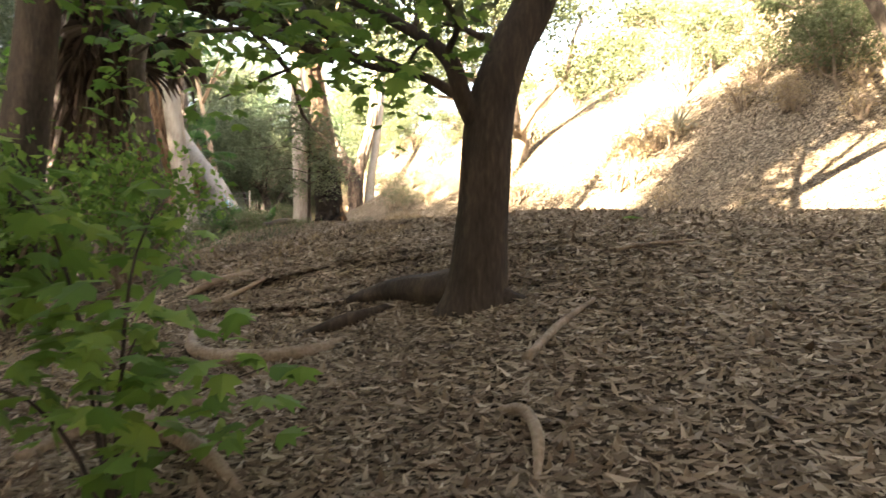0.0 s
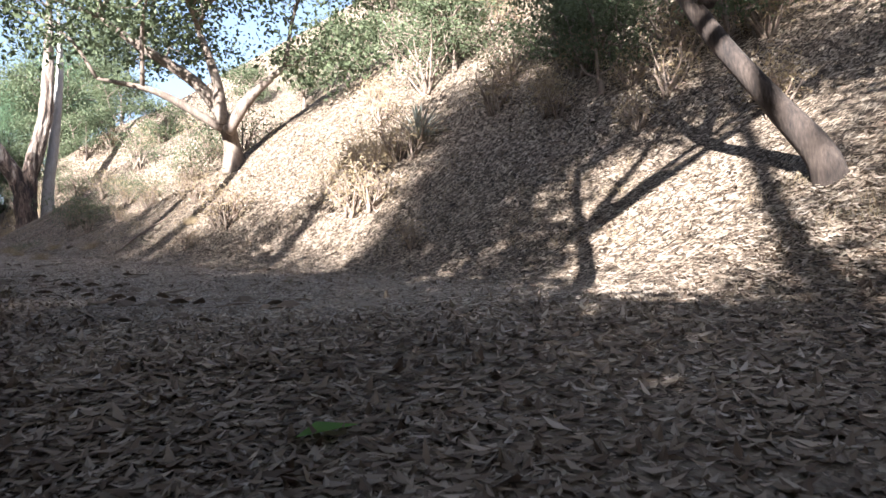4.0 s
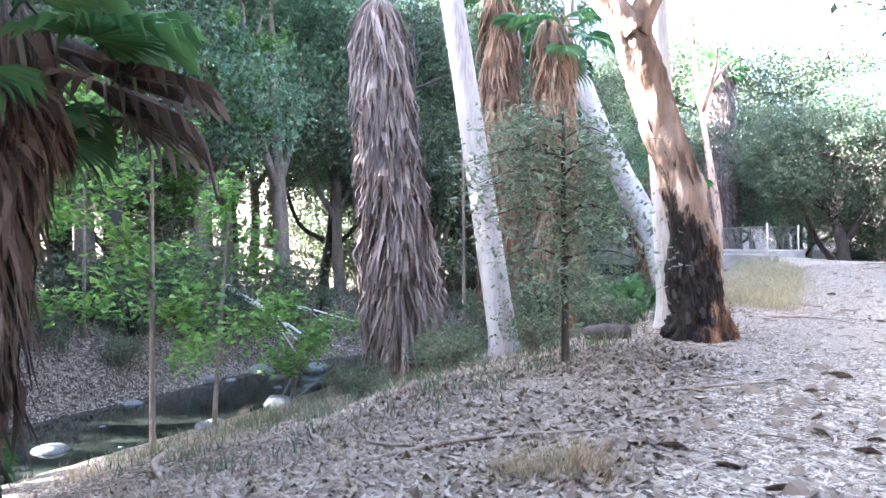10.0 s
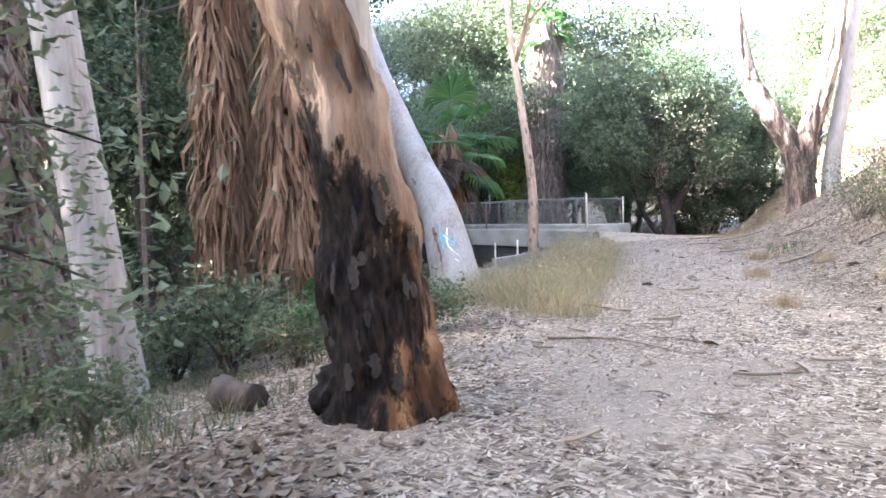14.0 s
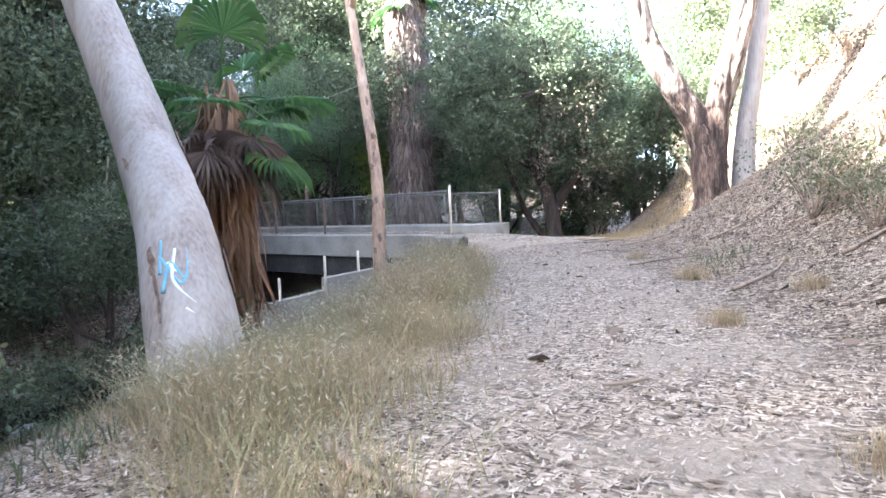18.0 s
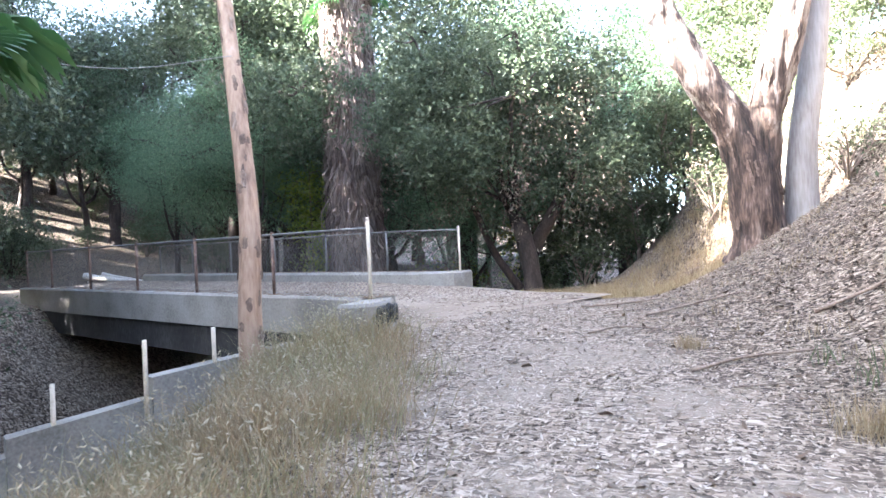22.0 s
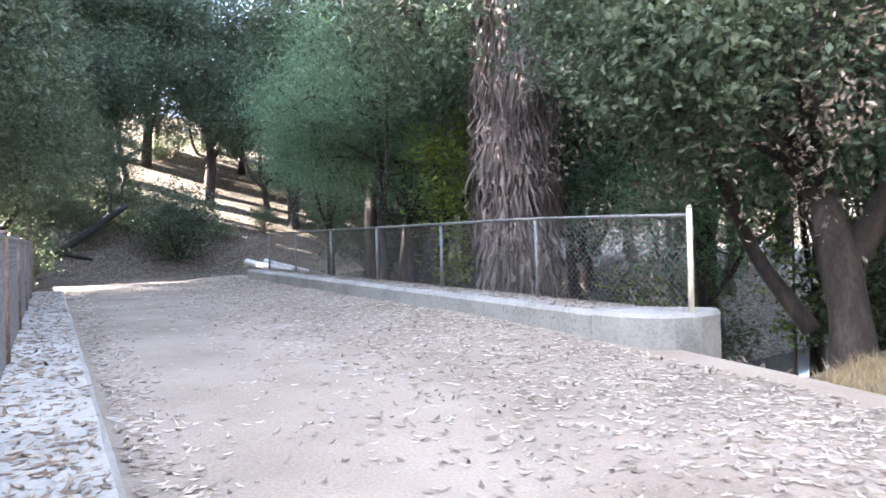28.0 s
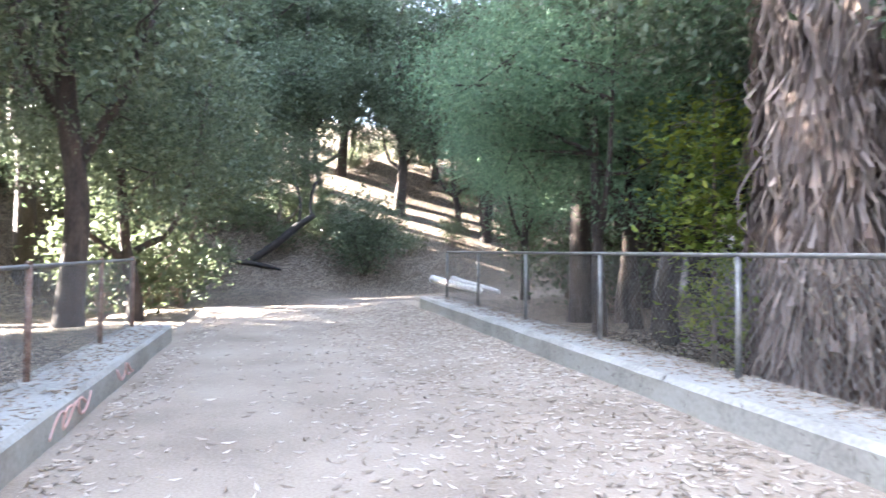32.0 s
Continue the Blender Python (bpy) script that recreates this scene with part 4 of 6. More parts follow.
def chain_mesh(geo, p, q, h, cell=.085, r=.0022):
    """Diamond wire mesh between two feet p and q, h high."""
    p, q = np.asarray(p, float), np.asarray(q, float)
    L = np.linalg.norm(q - p)
    d = (q - p) / L
    for sgn in (1, -1):
        for x in np.arange(-h if sgn > 0 else 0, L if sgn > 0 else L + h, cell):
            a, b = (x, x + h) if sgn > 0 else (x, x - h)
            z0, z1 = 0, h
            if sgn > 0:
                if a < 0:
                    z0, a = -a, 0
                if b > L:
                    z1, b = h - (b - L), L
            else:
                if a > L:
                    z0, a = a - L, L
                if b < 0:
                    z1, b = h + b, 0
            if z1 - z0 > .02:
                tube(geo, [p + d * a + [0, 0, z0], p + d * b + [0, 0, z1]], [r, r], 3, n=2, closed=False)


def fence(name, label, feet, height, mats, tops, rail_r=.019, post_r=.028):
    th = thing(name, feet[0], label, "chain-link fence")
    feet = [np.asarray(f, float) for f in feet]
    for f, hh, m in zip(feet, tops, mats):
        geo = Geo()
        tube(geo, [f - [0, 0, .05], f + [0, 0, hh]], [post_r, post_r], 10, n=3)
        tube(geo, [f + [0, 0, hh], f + [0, 0, hh + .03]], [post_r * 1.25, post_r * .6], 10, n=2)
        part("post", geo, m, th)
    geo = Geo()
    tube(geo, [f + [0, 0, height] for f in feet], [rail_r, rail_r], 8, n=len(feet) * 3)
    part("top_rail", geo, M_STEEL, th)
    for a, b in zip(feet[:-1], feet[1:]):
        geo = Geo()
        chain_mesh(geo, a + [0, 0, .02], b + [0, 0, .02], height - .03)
        part("wire_mesh", geo, M_STEEL, th, smooth=False)
    return th


bridge = thing("bridge", along(6, 3, DECK), "old concrete footbridge with low parapets and an earth-covered deck", "bridge", kind="structure")


def deck_z(s, w):
    return DECK + .02 * s + .12 * smooth01((w - 3.4) / 1.6) * smooth01((s - 2) / 3.5) - .06 * smooth01((w - 3) / 2) * smooth01((2.5 - s) / 2) - smooth01((.8 - s) / 1.6) * .2 * smooth01((6 - w) / 5)


# slab side: dark stain plus the trees' shade put into its colour
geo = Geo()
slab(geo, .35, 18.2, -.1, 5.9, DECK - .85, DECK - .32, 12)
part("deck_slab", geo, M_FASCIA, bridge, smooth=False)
geo = Geo()
s_, w_ = np.meshgrid(np.linspace(-.7, 20.5, 110), np.linspace(.35, 5.5, 30))
P = np.array([along(s, w, 0) for s, w in zip(s_.ravel(), w_.ravel())])
P[:, 2] = deck_z(s_.ravel(), w_.ravel()) + .012 * lumps(P[:, 0], P[:, 1], .5)
gi = np.arange(len(P)).reshape(s_.shape)
geo.add(P, np.stack([gi[:-1, :-1], gi[:-1, 1:], gi[1:, 1:], gi[1:, :-1]], -1).reshape(-1, 4))
part("deck_earth", geo, M_DECK, bridge)
geo = Geo()
slab(geo, .15, 14.0, -.17, .5, DECK - .32, DECK + .25, 30)
part("parapet", geo, M_CONCRETE, bridge, "broad low parapet with faint red scrawls", smooth=False)
geo = Geo()
slab(geo, 4.1, 18.25, 5.16, 5.94, DECK - .75, DECK + .37, 34, bev=.05, seed=2)
part("parapet", geo, M_CONCRETE, bridge, smooth=False)


def prism(geo, ring, z0, z1, bev=.04):
    """An upright block over a plan outline, its top edge softened."""
    r = np.asarray(ring, float)
    c = r.mean(0)
    k = len(r)
    inner = c + (r - c) * (1 - bev / np.linalg.norm(r - c, axis=1))[:, None]
    V = np.concatenate([np.c_[r, np.full(k, z0)], np.c_[r, np.full(k, z1 - bev)], np.c_[inner, np.full(k, z1)]])
    i = np.arange(k)
    j = (i + 1) % k
    base = geo.n
    geo.add(V, np.concatenate([np.stack([i, j, j + k, i + k], 1), np.stack([i + k, j + k, j + 2 * k, i + 2 * k], 1)]))
    geo.f.append((base + 2 * k + i)[None, :])


# the flared ends of both parapets
geo = Geo()
prism(geo, [(-9.56, 32.92), (-9.36, 32.9), (-9.2, 33.0), (-9.17, 33.2), (-9.3, 33.7), (-9.5, 34.15), (-9.72, 34.42), (-9.95, 34.5), (-9.9, 34.0), (-9.72, 33.5)], 1.7, 3.23)
endpier = part("end_pier", geo, M_CONCRETE, bridge, "rounded end pier with black scrawl", smooth=False)
geo = Geo()
ring = [along(s, w, 0)[:2] for s, w in ((4.15, 5.165), (4.15, 5.94), (3.9, 6.05), (3.6, 6.3), (3.4, 6.32), (3.24, 6.1), (3.18, 5.75), (3.25, 5.45), (3.42, 5.27), (3.7, 5.18))]
prism(geo, ring[::-1], 2.2, 3.45)
part("end_pier", geo, M_CONCRETE, bridge, smooth=False)
# black scrawl on the pier's trail face
geo = Geo()
for pts in ([(0, .05), (.02, .3), (.12, .34), (.16, .06)], [(.16, .06), (.22, .3), (.3, .34)], [(.36, .1), (.42, .34), (.52, .36), (.56, .12)], [(.62, .36), (.72, .2), (.82, .36), (.78, .1)], [(.86, .3), (.98, .33), (1.0, .12)], [(.04, .32), (.3, .36)]):
    f0, f1 = np.array([-9.175, 33.2]), np.array([-9.49, 34.12])
    q = [np.r_[f0 + (f1 - f0) * u + np.array([.022 + .03 * math.sin(3 * u), .012]), 2.82 + v * .95] for u, v in pts]
    tube(geo, q, [.028, .03, .026], 5, n=8)
part("scrawl", geo, M_BLACKPAINT, endpier, "black sprayed scrawl")
M_REDPAINT = surface("faded_red_paint", [(0.42, 0.25, 0.22), (0.50, 0.33, 0.29)], 9, 50, .8, .1)
geo = Geo()
for k, (s, w) in enumerate(((8.6, .0), (8.9, .1), (9.3, 0), (10.6, .05), (11.0, .1))):
    q = [along(s + .18 * math.cos(a), .502, DECK + .12 + .07 * math.sin(a * 1.5 + k)) for a in np.linspace(0, 5, 9)]
    tube(geo, q, [.012, .012], 4, n=16)
part("red_scrawl", geo, M_REDPAINT, bridge, "faded red scrawl on the parapet")

left_posts = [along(s, -.02, DECK + .24) for s in (0.1, 2.37, 4.8, 7.2, 9.6, 12.0, 13.8)]
fence("chain_link_fence", "sagging chain-link fence on the parapet with a pale end post", left_posts, .97, [M_CREAM] + [M_RUST] * 6, [1.09] + [.99] * 6)
right_posts = [along(s, 5.72, DECK + .36 - .05 * smooth01((5 - s) / 2)) for s in (3.27, 5.69, 8.14, 10.6, 13.05, 15.55, 17.95)]
fence("chain_link_fence", "chain-link fence with a galvanised rail along the bridge parapet", right_posts, 1.03, [M_CREAM] + [M_STEEL] * 6, [1.1] + [1.02] * 6)

# a slack wire strung between the thin gum and the fan palm
wire = thing("wire", (-11.3, 33.1, 6.7), "slack pale wire strung between two trunks", "wire")
geo = Geo()
tube(geo, [(-11.45, 33.25, 6.75), (-11.1, 31.0, 6.0), (-10.6, 28.3, 5.65)], [.006, .006, .006], 5, n=16)
part("strand", geo, M_STEEL, wire)

# the wall along the creek below the bridge
wall = thing("creek_wall", (-12, 32, 1.5), "broken pale concrete retaining wall with stub posts in dry grass", "retaining wall", kind="structure")
for a, b_, z1, z2 in (((-11.2, 34.0), (-11.75, 31.9), 2.62, 2.45), ((-11.75, 31.9), (-12.35, 30.5), 2.2, 2.0), ((-12.35, 30.5), (-13.0, 29.2), 1.8, 1.6)):
    a, b_ = np.array(a), np.array(b_)
    d = (b_ - a) / np.linalg.norm(b_ - a)
    n2 = np.array([-d[1], d[0]]) * .13
    geo = Geo()
    V = [np.r_[p + s * n2, z] for p, zz in ((a, z1), (b_, z2)) for s, z in ((-1, .2), (1, .2), (1, zz), (-1, zz))]
    geo.add(V, [[0, 3, 2, 1], [4, 5, 6, 7], [0, 1, 5, 4], [1, 2, 6, 5], [2, 3, 7, 6], [3, 0, 4, 7]])
    part("wall_section", geo, M_CONCRETE, wall, smooth=False)
for px, py, z in ((-11.6, 31.75, 2.45), (-11.45, 32.7, 2.5), (-12.1, 30.9, 2.05)):
    geo = Geo()
    tube(geo, [(px, py, z - .5), (px, py, z + .48)], [.028, .028], 8, n=3)
    part("stub_post", geo, M_CREAM, wall)

# dark marks of old ivy on the parapet
geo = Geo()
g = np.random.default_rng(12)
for k in range(60):
    s, z = 4.2 + 13 * g.random() ** 1.3, DECK + g.uniform(.16, .33)
    for q in range(g.integers(1, 4)):
        a, L = g.uniform(0, 3.14), g.uniform(.02, .05)
        c = along(s + g.normal(0, .05), 5.153, z + g.normal(0, .03))
        d = U * math.cos(a) + np.array([0, 0, 1]) * math.sin(a)
        e = U * -math.sin(a) + np.array([0, 0, 1]) * math.cos(a)
        geo.add([c - d * L, c + e * L * .25, c + d * L, c - e * L * .25], [[0, 1, 2, 3]])
M_MARK = surface("dark_stain", [(0.12, 0.105, 0.09), (0.2, 0.18, 0.16)], 8, 40, .9, .1)
tagged(part("ivy_mark", geo, M_MARK, bridge, "dark dead-ivy marks on the parapet", smooth=False), kind="stuff")


# ---- woods round about, from a few kinds of tree ----
def at_ground(x, y, turn=0.0, size=1.0, lift=0.0):
    return Matrix.Translation((x, y, gz(x, y) + lift)) @ Matrix.Rotation(turn, 4, 'Z') @ Matrix.Diagonal((size, size, size, 1))


g4 = np.random.default_rng(44)


def wood_tree(name, label, x, y, h, r, trunk_h, mat, bark, leaf, wide, clumps, per, seed, down=.3, tr=.2, fluff=.45, lean=None):
    lean = g4.normal(0, .05, 2) if lean is None else lean
    z = gz(x, y)
    st = [(up_from(x, y, (0, 0, .6), (.1, .05, trunk_h * .5), (lean[0] * 4, lean[1] * 4, trunk_h), (lean[0] * 8, lean[1] * 8, h * .8)), [tr * 1.4, tr, tr * .85, tr * .7, tr * .25]),
          ([(x, y, z + trunk_h * .6), (x + r * .3, y + .2, z + trunk_h * 1.05), (x + r * .5, y + .4, z + h * .7)], [tr * .55, tr * .4, tr * .15]),
          ([(x, y, z + trunk_h * .75), (x - r * .25, y - .3, z + trunk_h * 1.15), (x - r * .45, y - .5, z + h * .75)], [tr * .5, tr * .35, tr * .15])]
    return make_tree(name, label, (x, y), st, canopy(x, y, z + trunk_h * .7, r, h - trunk_h * .7, clumps, seed, 11), mat, bark, leaf, wide, per, fluff, seed, .1, 8, down, group="woods round the creek")


kinds = [
    wood_tree("oak_tree", "dark oak in the woods beyond the creek", -22, 15, 9.5, 4.2, 2.6, M_OAK, M_DARKBARK, .125, .066, 560, 42, 51, fluff=.36),
    wood_tree("oak_tree", "broad grey-green oak in the woods", -21, 27, 8.5, 4.6, 2.2, M_OLIVE, M_GREYBARK, .125, .062, 560, 42, 52, fluff=.36),
    wood_tree("willow_tree", "soft green willow in the shade", -24.5, 47.5, 9.6, 3.6, 3.6, M_WILLOW, M_DARKBARK, .12, .034, 640, 44, 53, .7, .17, .4),
    wood_tree("tall_tree", "tall dark tree in the woods", -27, 21, 14, 4.2, 5.5, M_OAK, M_DARKBARK, .16, .085, 430, 38, 54, .3, .28, .4),
]
trail_d = lambda x, y: abs(nearest(TRAIL, np.array([x]), np.array([y]))[0][0])
creek_s = lambda x, y: nearest(CREEK, np.array([x]), np.array([y]))[0][0]
far_d = lambda x, y: abs(nearest(FARPATH, np.array([x]), np.array([y]))[0][0])
for iy in range(15):
    for ix in range(7):
        x = -19.5 - 5.2 * ix + g4.normal(0, 1.1)
        y = -2 + 5.2 * iy + g4.normal(0, 1.1)
        if x > -24 and y < 5 or x < -38 and y < 30 or creek_s(x, y) > -3.4 or far_d(x, y) < 5.5 or math.hypot(x + 47, y - 50) < 6 or (-56 < x < -33 and 38.5 < y < 55) or math.hypot(x + 17, y - 20) < 4.5 or (-44 < x < -30 and 30 < y < 40 and ix % 2):
            continue
        k = int(g4.choice(4, p=[.3, .3, .2, .2]))
        copy_thing(kinds[k], at_ground(x, y, g4.uniform(0, 6.28), g4.uniform(.8, 1.2), -.1))
# those at (-23.2, -9) and (-21.8, -12) are unseen, added to shade the trail
for x, y, k, s in ((-14.5, 53, 2, 1.1), (-9, 51.5, 0, 1.0), (-5.5, 54, 1, 1.1), (-12, 58, 3, 1.0), (-3, 60, 3, 1.0), (-18.5, 57, 1, 1.1), (-20.5, 51.5, 0, 1.0), (-15.5, 49, 2, .9), (-21.9, 44.6, 2, .8), (-22.6, 46.1, 2, .75), (-29, 49.8, 2, .95), (-6.5, 67, 3, 1.2), (-20, 66, 3, 1.2), (-30, 66, 3, 1.2), (-16.5, 29.8, 0, .62), (-18.0, 30.2, 1, .7), (-20.8, 31, 0, .9), (-20.4, 48.6, 3, 1.1), (-16.8, 52, 3, 1.15), (-25.4, 47.0, 3, 1.0), (-50, 38, 3, 1.0), (-57, 40, 3, 1.2), (-47, 57, 3, 1.1), (-58, 56, 3, 1.2), (-44, 36, 0, 1.0), (-48, 62, 3, 1.2), (-40, 62, 2, 1.2), (-31, 53.5, 2, 1.1), (-41, 68, 3, 1.3), (-52, 70, 3, 1.3), (-62, 48, 3, 1.3), (-37, 34.5, 3, 1.25), (-26.2, 11.7, 3, 1.5), (-24.6, 14, 3, 1.4), (-23.2, -9, 3, 1.3), (-21.8, -12, 3, 1.26), (-30, 56, 3, 1.3), (-27, 53, 3, 1.2), (-35, 58, 3, 1.3), (-62, 44, 3, 1.6), (-60, 38, 3, 1.6), (-56, 33, 3, 1.6), (-51, 30, 3, 1.6), (-66, 50, 3, 1.6), (-46, 28, 3, 1.5), (-41, 26, 3, 1.4), (-70, 56, 3, 1.6), (-64, 54, 1, 1.5), (-54, 60, 1, 1.4), (-35, 28.5, 3, 1.0), (-30.5, 25, 3, .95), (-38.5, 33, 3, 1.15), (-33, 22, 3, .95), (-27.5, 28, 3, .95), (-41.5, 30, 3, 1.15), (-54, 57, 0, 1.2), (-12.5, 51, 2, 1.15), (-17.5, 53, 2, 1.15), (-8, 55, 2, 1.15), (-19.6, 30.6, 0, .95), (-21.5, 33.0, 3, 1.05), (-26, 33.4, 3, 1.0), (-50, 42, 3, 1.2), (-52, 47.5, 3, 1.2), (-50.5, 53, 3, 1.1), (-55, 44.5, 3, 1.3), (-47, 57, 3, 1.2), (-45.5, 39.4, 3, 1.2), (-56, 51, 3, 1.2), (-31, 37.4, 0, .95), (-36, 38.4, 1, 1.0), (-41, 38, 3, 1.1), (-48.5, 45, 1, .8), (-49, 36, 3, 1.4), (-56, 37, 3, 1.4), (-60, 42, 3, 1.4), (-36.5, 56.5, 2, 1.1), (-40.5, 58.5, 2, 1.2), (-33.2, 50.6, 2, .9)):
    copy_thing(kinds[k], at_ground(x, y, g4.uniform(0, 6.28), s, -.1))

# tall trees added beyond the creek to keep the low sun off the trail
light_tree = wood_tree("tall_tree", "tall pale-green tree beyond the creek", -23.6, 19.5, 14, 4.2, 5.5, M_WILLOW, M_GREYBARK, .16, .085, 430, 38, 54, .3, .28, .4, lean=(.03, -.04))
for i in range(24):
    y = -26 + 3.1 * i
    x = -21.5 + g4.normal(0, 1.0)
    if 34.5 < y < 46:
        continue
    copy_thing(light_tree if 8 < y < 28 else kinds[3], at_ground(x, y, g4.uniform(0, 6.28), (1.16 if y < .5 else 1.2 if y < 8 else 1.14 if y < 17 else 1.06 if y < 23.5 else .88 if y < 30 else 1.1 if y < 38 else 1.0) * g4.uniform(.95, 1.08), -.15))
# unseen trees added on the low bank by the start to shade trail and slope
for x, y, k, s in ((-6.0, -14.0, 3, 1.15), (-3.0, -12.5, 3, 1.1), (5.8, .2, 0, 1.15), (3.0, -4.2, 0, 1.2), (8.8, 1.0, 1, 1.2), (-6.2, -4.2, 0, 1.2), (-8.1, -3.6, 0, 1.13), (-4.4, -5.6, 0, 1.2), (-9.4, -7.2, 0, 1.18), (-7.6, -8.6, 1, 1.35), (-10.6, -5.2, 1, 1.3), (-12.6, -10.6, 3, .9), (-10.2, -12.0, 3, 1.0), (-3.4, -10.2, 3, 1.1), (-2.6, -8.0, 3, 1.05), (-.4, -8.6, 3, 1.1), (-1.0, -16, 3, 1.2), (2.5, -14, 3, 1.1), (5.0, -10, 3, 1.0)):
    copy_thing(kinds[k], at_ground(x, y, g4.uniform(0, 6.28), s, -.15))
# slender unseen gums, added for the dark bands across the slope
narrow = wood_tree("narrow_gum_tree", "slender unseen gum tree added to cast a shade band on the slope", -5.7, -.1, 22, 1.6, 4.5, M_OLIVE, M_GREYBARK, .24, .10, 700, 14, 64, .6, .2, .35)
copy_thing(narrow, at_ground(-6.5, .7, 4.0, .92, -.15))
copy_thing(narrow, at_ground(-7.3, 1.2, 2.0, .72, -.15))
# an unseen high-crowned gum and low spreading oak, added as shade behind the first steps
make_tree("high_gum_tree", "tall unseen gum tree with a high open crown, added to cast shade", (-3.9, -3.3),
          [(up_from(-3.9, -3.3, (.05, 0, 1), (.1, .1, 6), (0, .1, 12), (.1, .2, 18)), [.3, .22, .18, .14, .05])],
          canopy(-3.9, -3.2, 14.6, 1.9, 6.0, 180, 66, 8), M_OLIVE, M_GREYBARK, .2, .07, 14, .4, 66, .05, 10, down=.8)
make_tree("low_oak", "low dark unseen oak spreading over the bank, added to cast shade", (-2.6, -3.0),
          [(up_from(-2.6, -3.0, (0, 0, 1), (.2, .3, 2.6), (.6, .8, 4.2)), [.42, .32, .26, .12]),
           ([(-2.5, -2.8, 1.6), (-1.0, -1.0, 3.6), (.6, 1.0, 4.9)], [.2, .14, .05]), ([(-2.5, -2.8, 1.6), (-4.0, -.6, 3.4), (-4.6, 1.6, 4.8)], [.2, .14, .05])],
          [(-2.6 + a, -2.6 + b, 4.7 + .35 * ((k * 7) % 3 - 1), 1.5, 1.5, .45, 60) for k, (a, b) in enumerate(((0, 0), (-2.4, .4), (2.4, .2), (-1.6, 2.4), (.8, 2.5), (3.2, 2.6), (-3.6, 2.8), (-.4, 4.6), (2.0, 4.6), (-2.6, 4.8), (1.0, -2.4), (-1.5, -2.4), (3.8, -1.8), (4.4, .8)))],
          M_OAK, M_DARKBARK, .2, .11, 14, .35, 67, .1, 10)
# dense oaks that shade the far hillside past the bridge
for i, (x, y, k, s) in enumerate(((-49.5, 39.5, 0, 1.25), (-51.5, 43.5, 0, 1.3), (-52.5, 48.5, 0, 1.25), (-52, 53.5, 0, 1.2), (-55.5, 40.5, 0, 1.4), (-57, 46, 1, 1.4), (-57, 52, 0, 1.4), (-47, 34.5, 0, 1.3), (-52, 35, 0, 1.4), (-43, 33, 0, 1.2), (-60.5, 49, 0, 1.5), (-47.5, 57.5, 2, 1.2), (-42, 37.5, 0, .9))):
    copy_thing(kinds[k], at_ground(x, y, 2.1 * i, s, -.1))
# low scrub oaks on the first slope
scrub = None
for x, y, s in ((10.6, 15.6, .9), (12.6, 19.5, 1.0), (11.5, 22.5, .9), (9.4, 26.4, .8), (12.2, 12.6, 1.0), (13.5, 8.4, 1.1), (12.5, 27, .9), (8.0, 31, .8), (15, 17, 1.1), (14.8, 23, 1), (6.8, 35.0, .6), (16, 11, 1.1), (4.6, 38.5, .6), (9.2, 17.2, .6), (8.2, 20.6, .6), (10.4, 13.6, .6), (7.6, 23.6, .6), (9.6, 22.2, .7), (11.2, 18.2, .8), (12.6, 15.4, .9), (8.9, 15.2, .45), (-7.4, 47.4, .7), (-5.4, 48.4, .8), (-3.4, 46.2, .7), (-1.8, 49.4, .9), (-8.8, 46.6, .55), (.5, 44, .6)):
    if scrub is None:
        scrub = wood_tree("scrub_oak", "low scrub oak on the dry slope", x, y, 4.6, 2.3, 1.2, M_OLIVE, M_GREYBARK, .15, .08, 300, 16, 62, .3, .11, .3)
        scrub["group"] = "scrub oaks on the slope"
    else:
        copy_thing(scrub, at_ground(x, y, g4.uniform(0, 6.28), s * g4.uniform(.85, 1.15), -.1))


# ---- shrubs ----
def shrub(name, label, x, y, r, h, mat, bark, leaf, wide, n, stems=6, seed=0, group="", clump=.13, down=.1, low=.12, sx=1.0, sy=1.0):
    g = np.random.default_rng(seed + 900)
    z = gz(x, y)
    th = thing(name, (x, y, z), label, "shrub", group)
    tips = []
    for i in range(stems):
        a = 2 * math.pi * i / stems + g.normal(0, .4)
        f = g.uniform(.3, .85)
        tip = np.array([x + r * f * sx * math.cos(a), y + r * f * sy * math.sin(a), z + h * g.uniform(.6, 1.0)])
        mid = np.array([x, y, z]) * .5 + tip * .5 + np.r_[g.normal(0, .1 * r, 2), .1 * h]
        geo = Geo()
        pts = tube(geo, [(x + g.normal(0, .05), y + g.normal(0, .05), z - .05), mid, tip], [.012 + .012 * h, .01 + .006 * h, .004], 5, n=9)
        for q in range(4):
            s0 = pts[g.integers(3, 9)]
            e = s0 + unit(1, g)[0] * np.array([.35 * r, .35 * r, .2 * h]) + [0, 0, .05 * h]
            tube(geo, [s0, (s0 + e) / 2 + [0, 0, .03], e], [.008, .006, .003], 4, n=4, closed=False)
            tips.append(e)
        tips.append(tip)
        part("stem", geo, bark, th)
    tips = np.array(tips)
    c = tips[g.integers(0, len(tips), n)] + g.normal(0, 1, (n, 3)) * np.array([r * .22, r * .22, h * .14])
    c[:, 2] = np.maximum(c[:, 2], z + low * h * g.uniform(.3, 1.2, n))
    geo = Geo()
    leaf_quads(geo, c, leaf, wide, g, down)
    part("leaves", geo, mat, th, smooth=False)
    return th


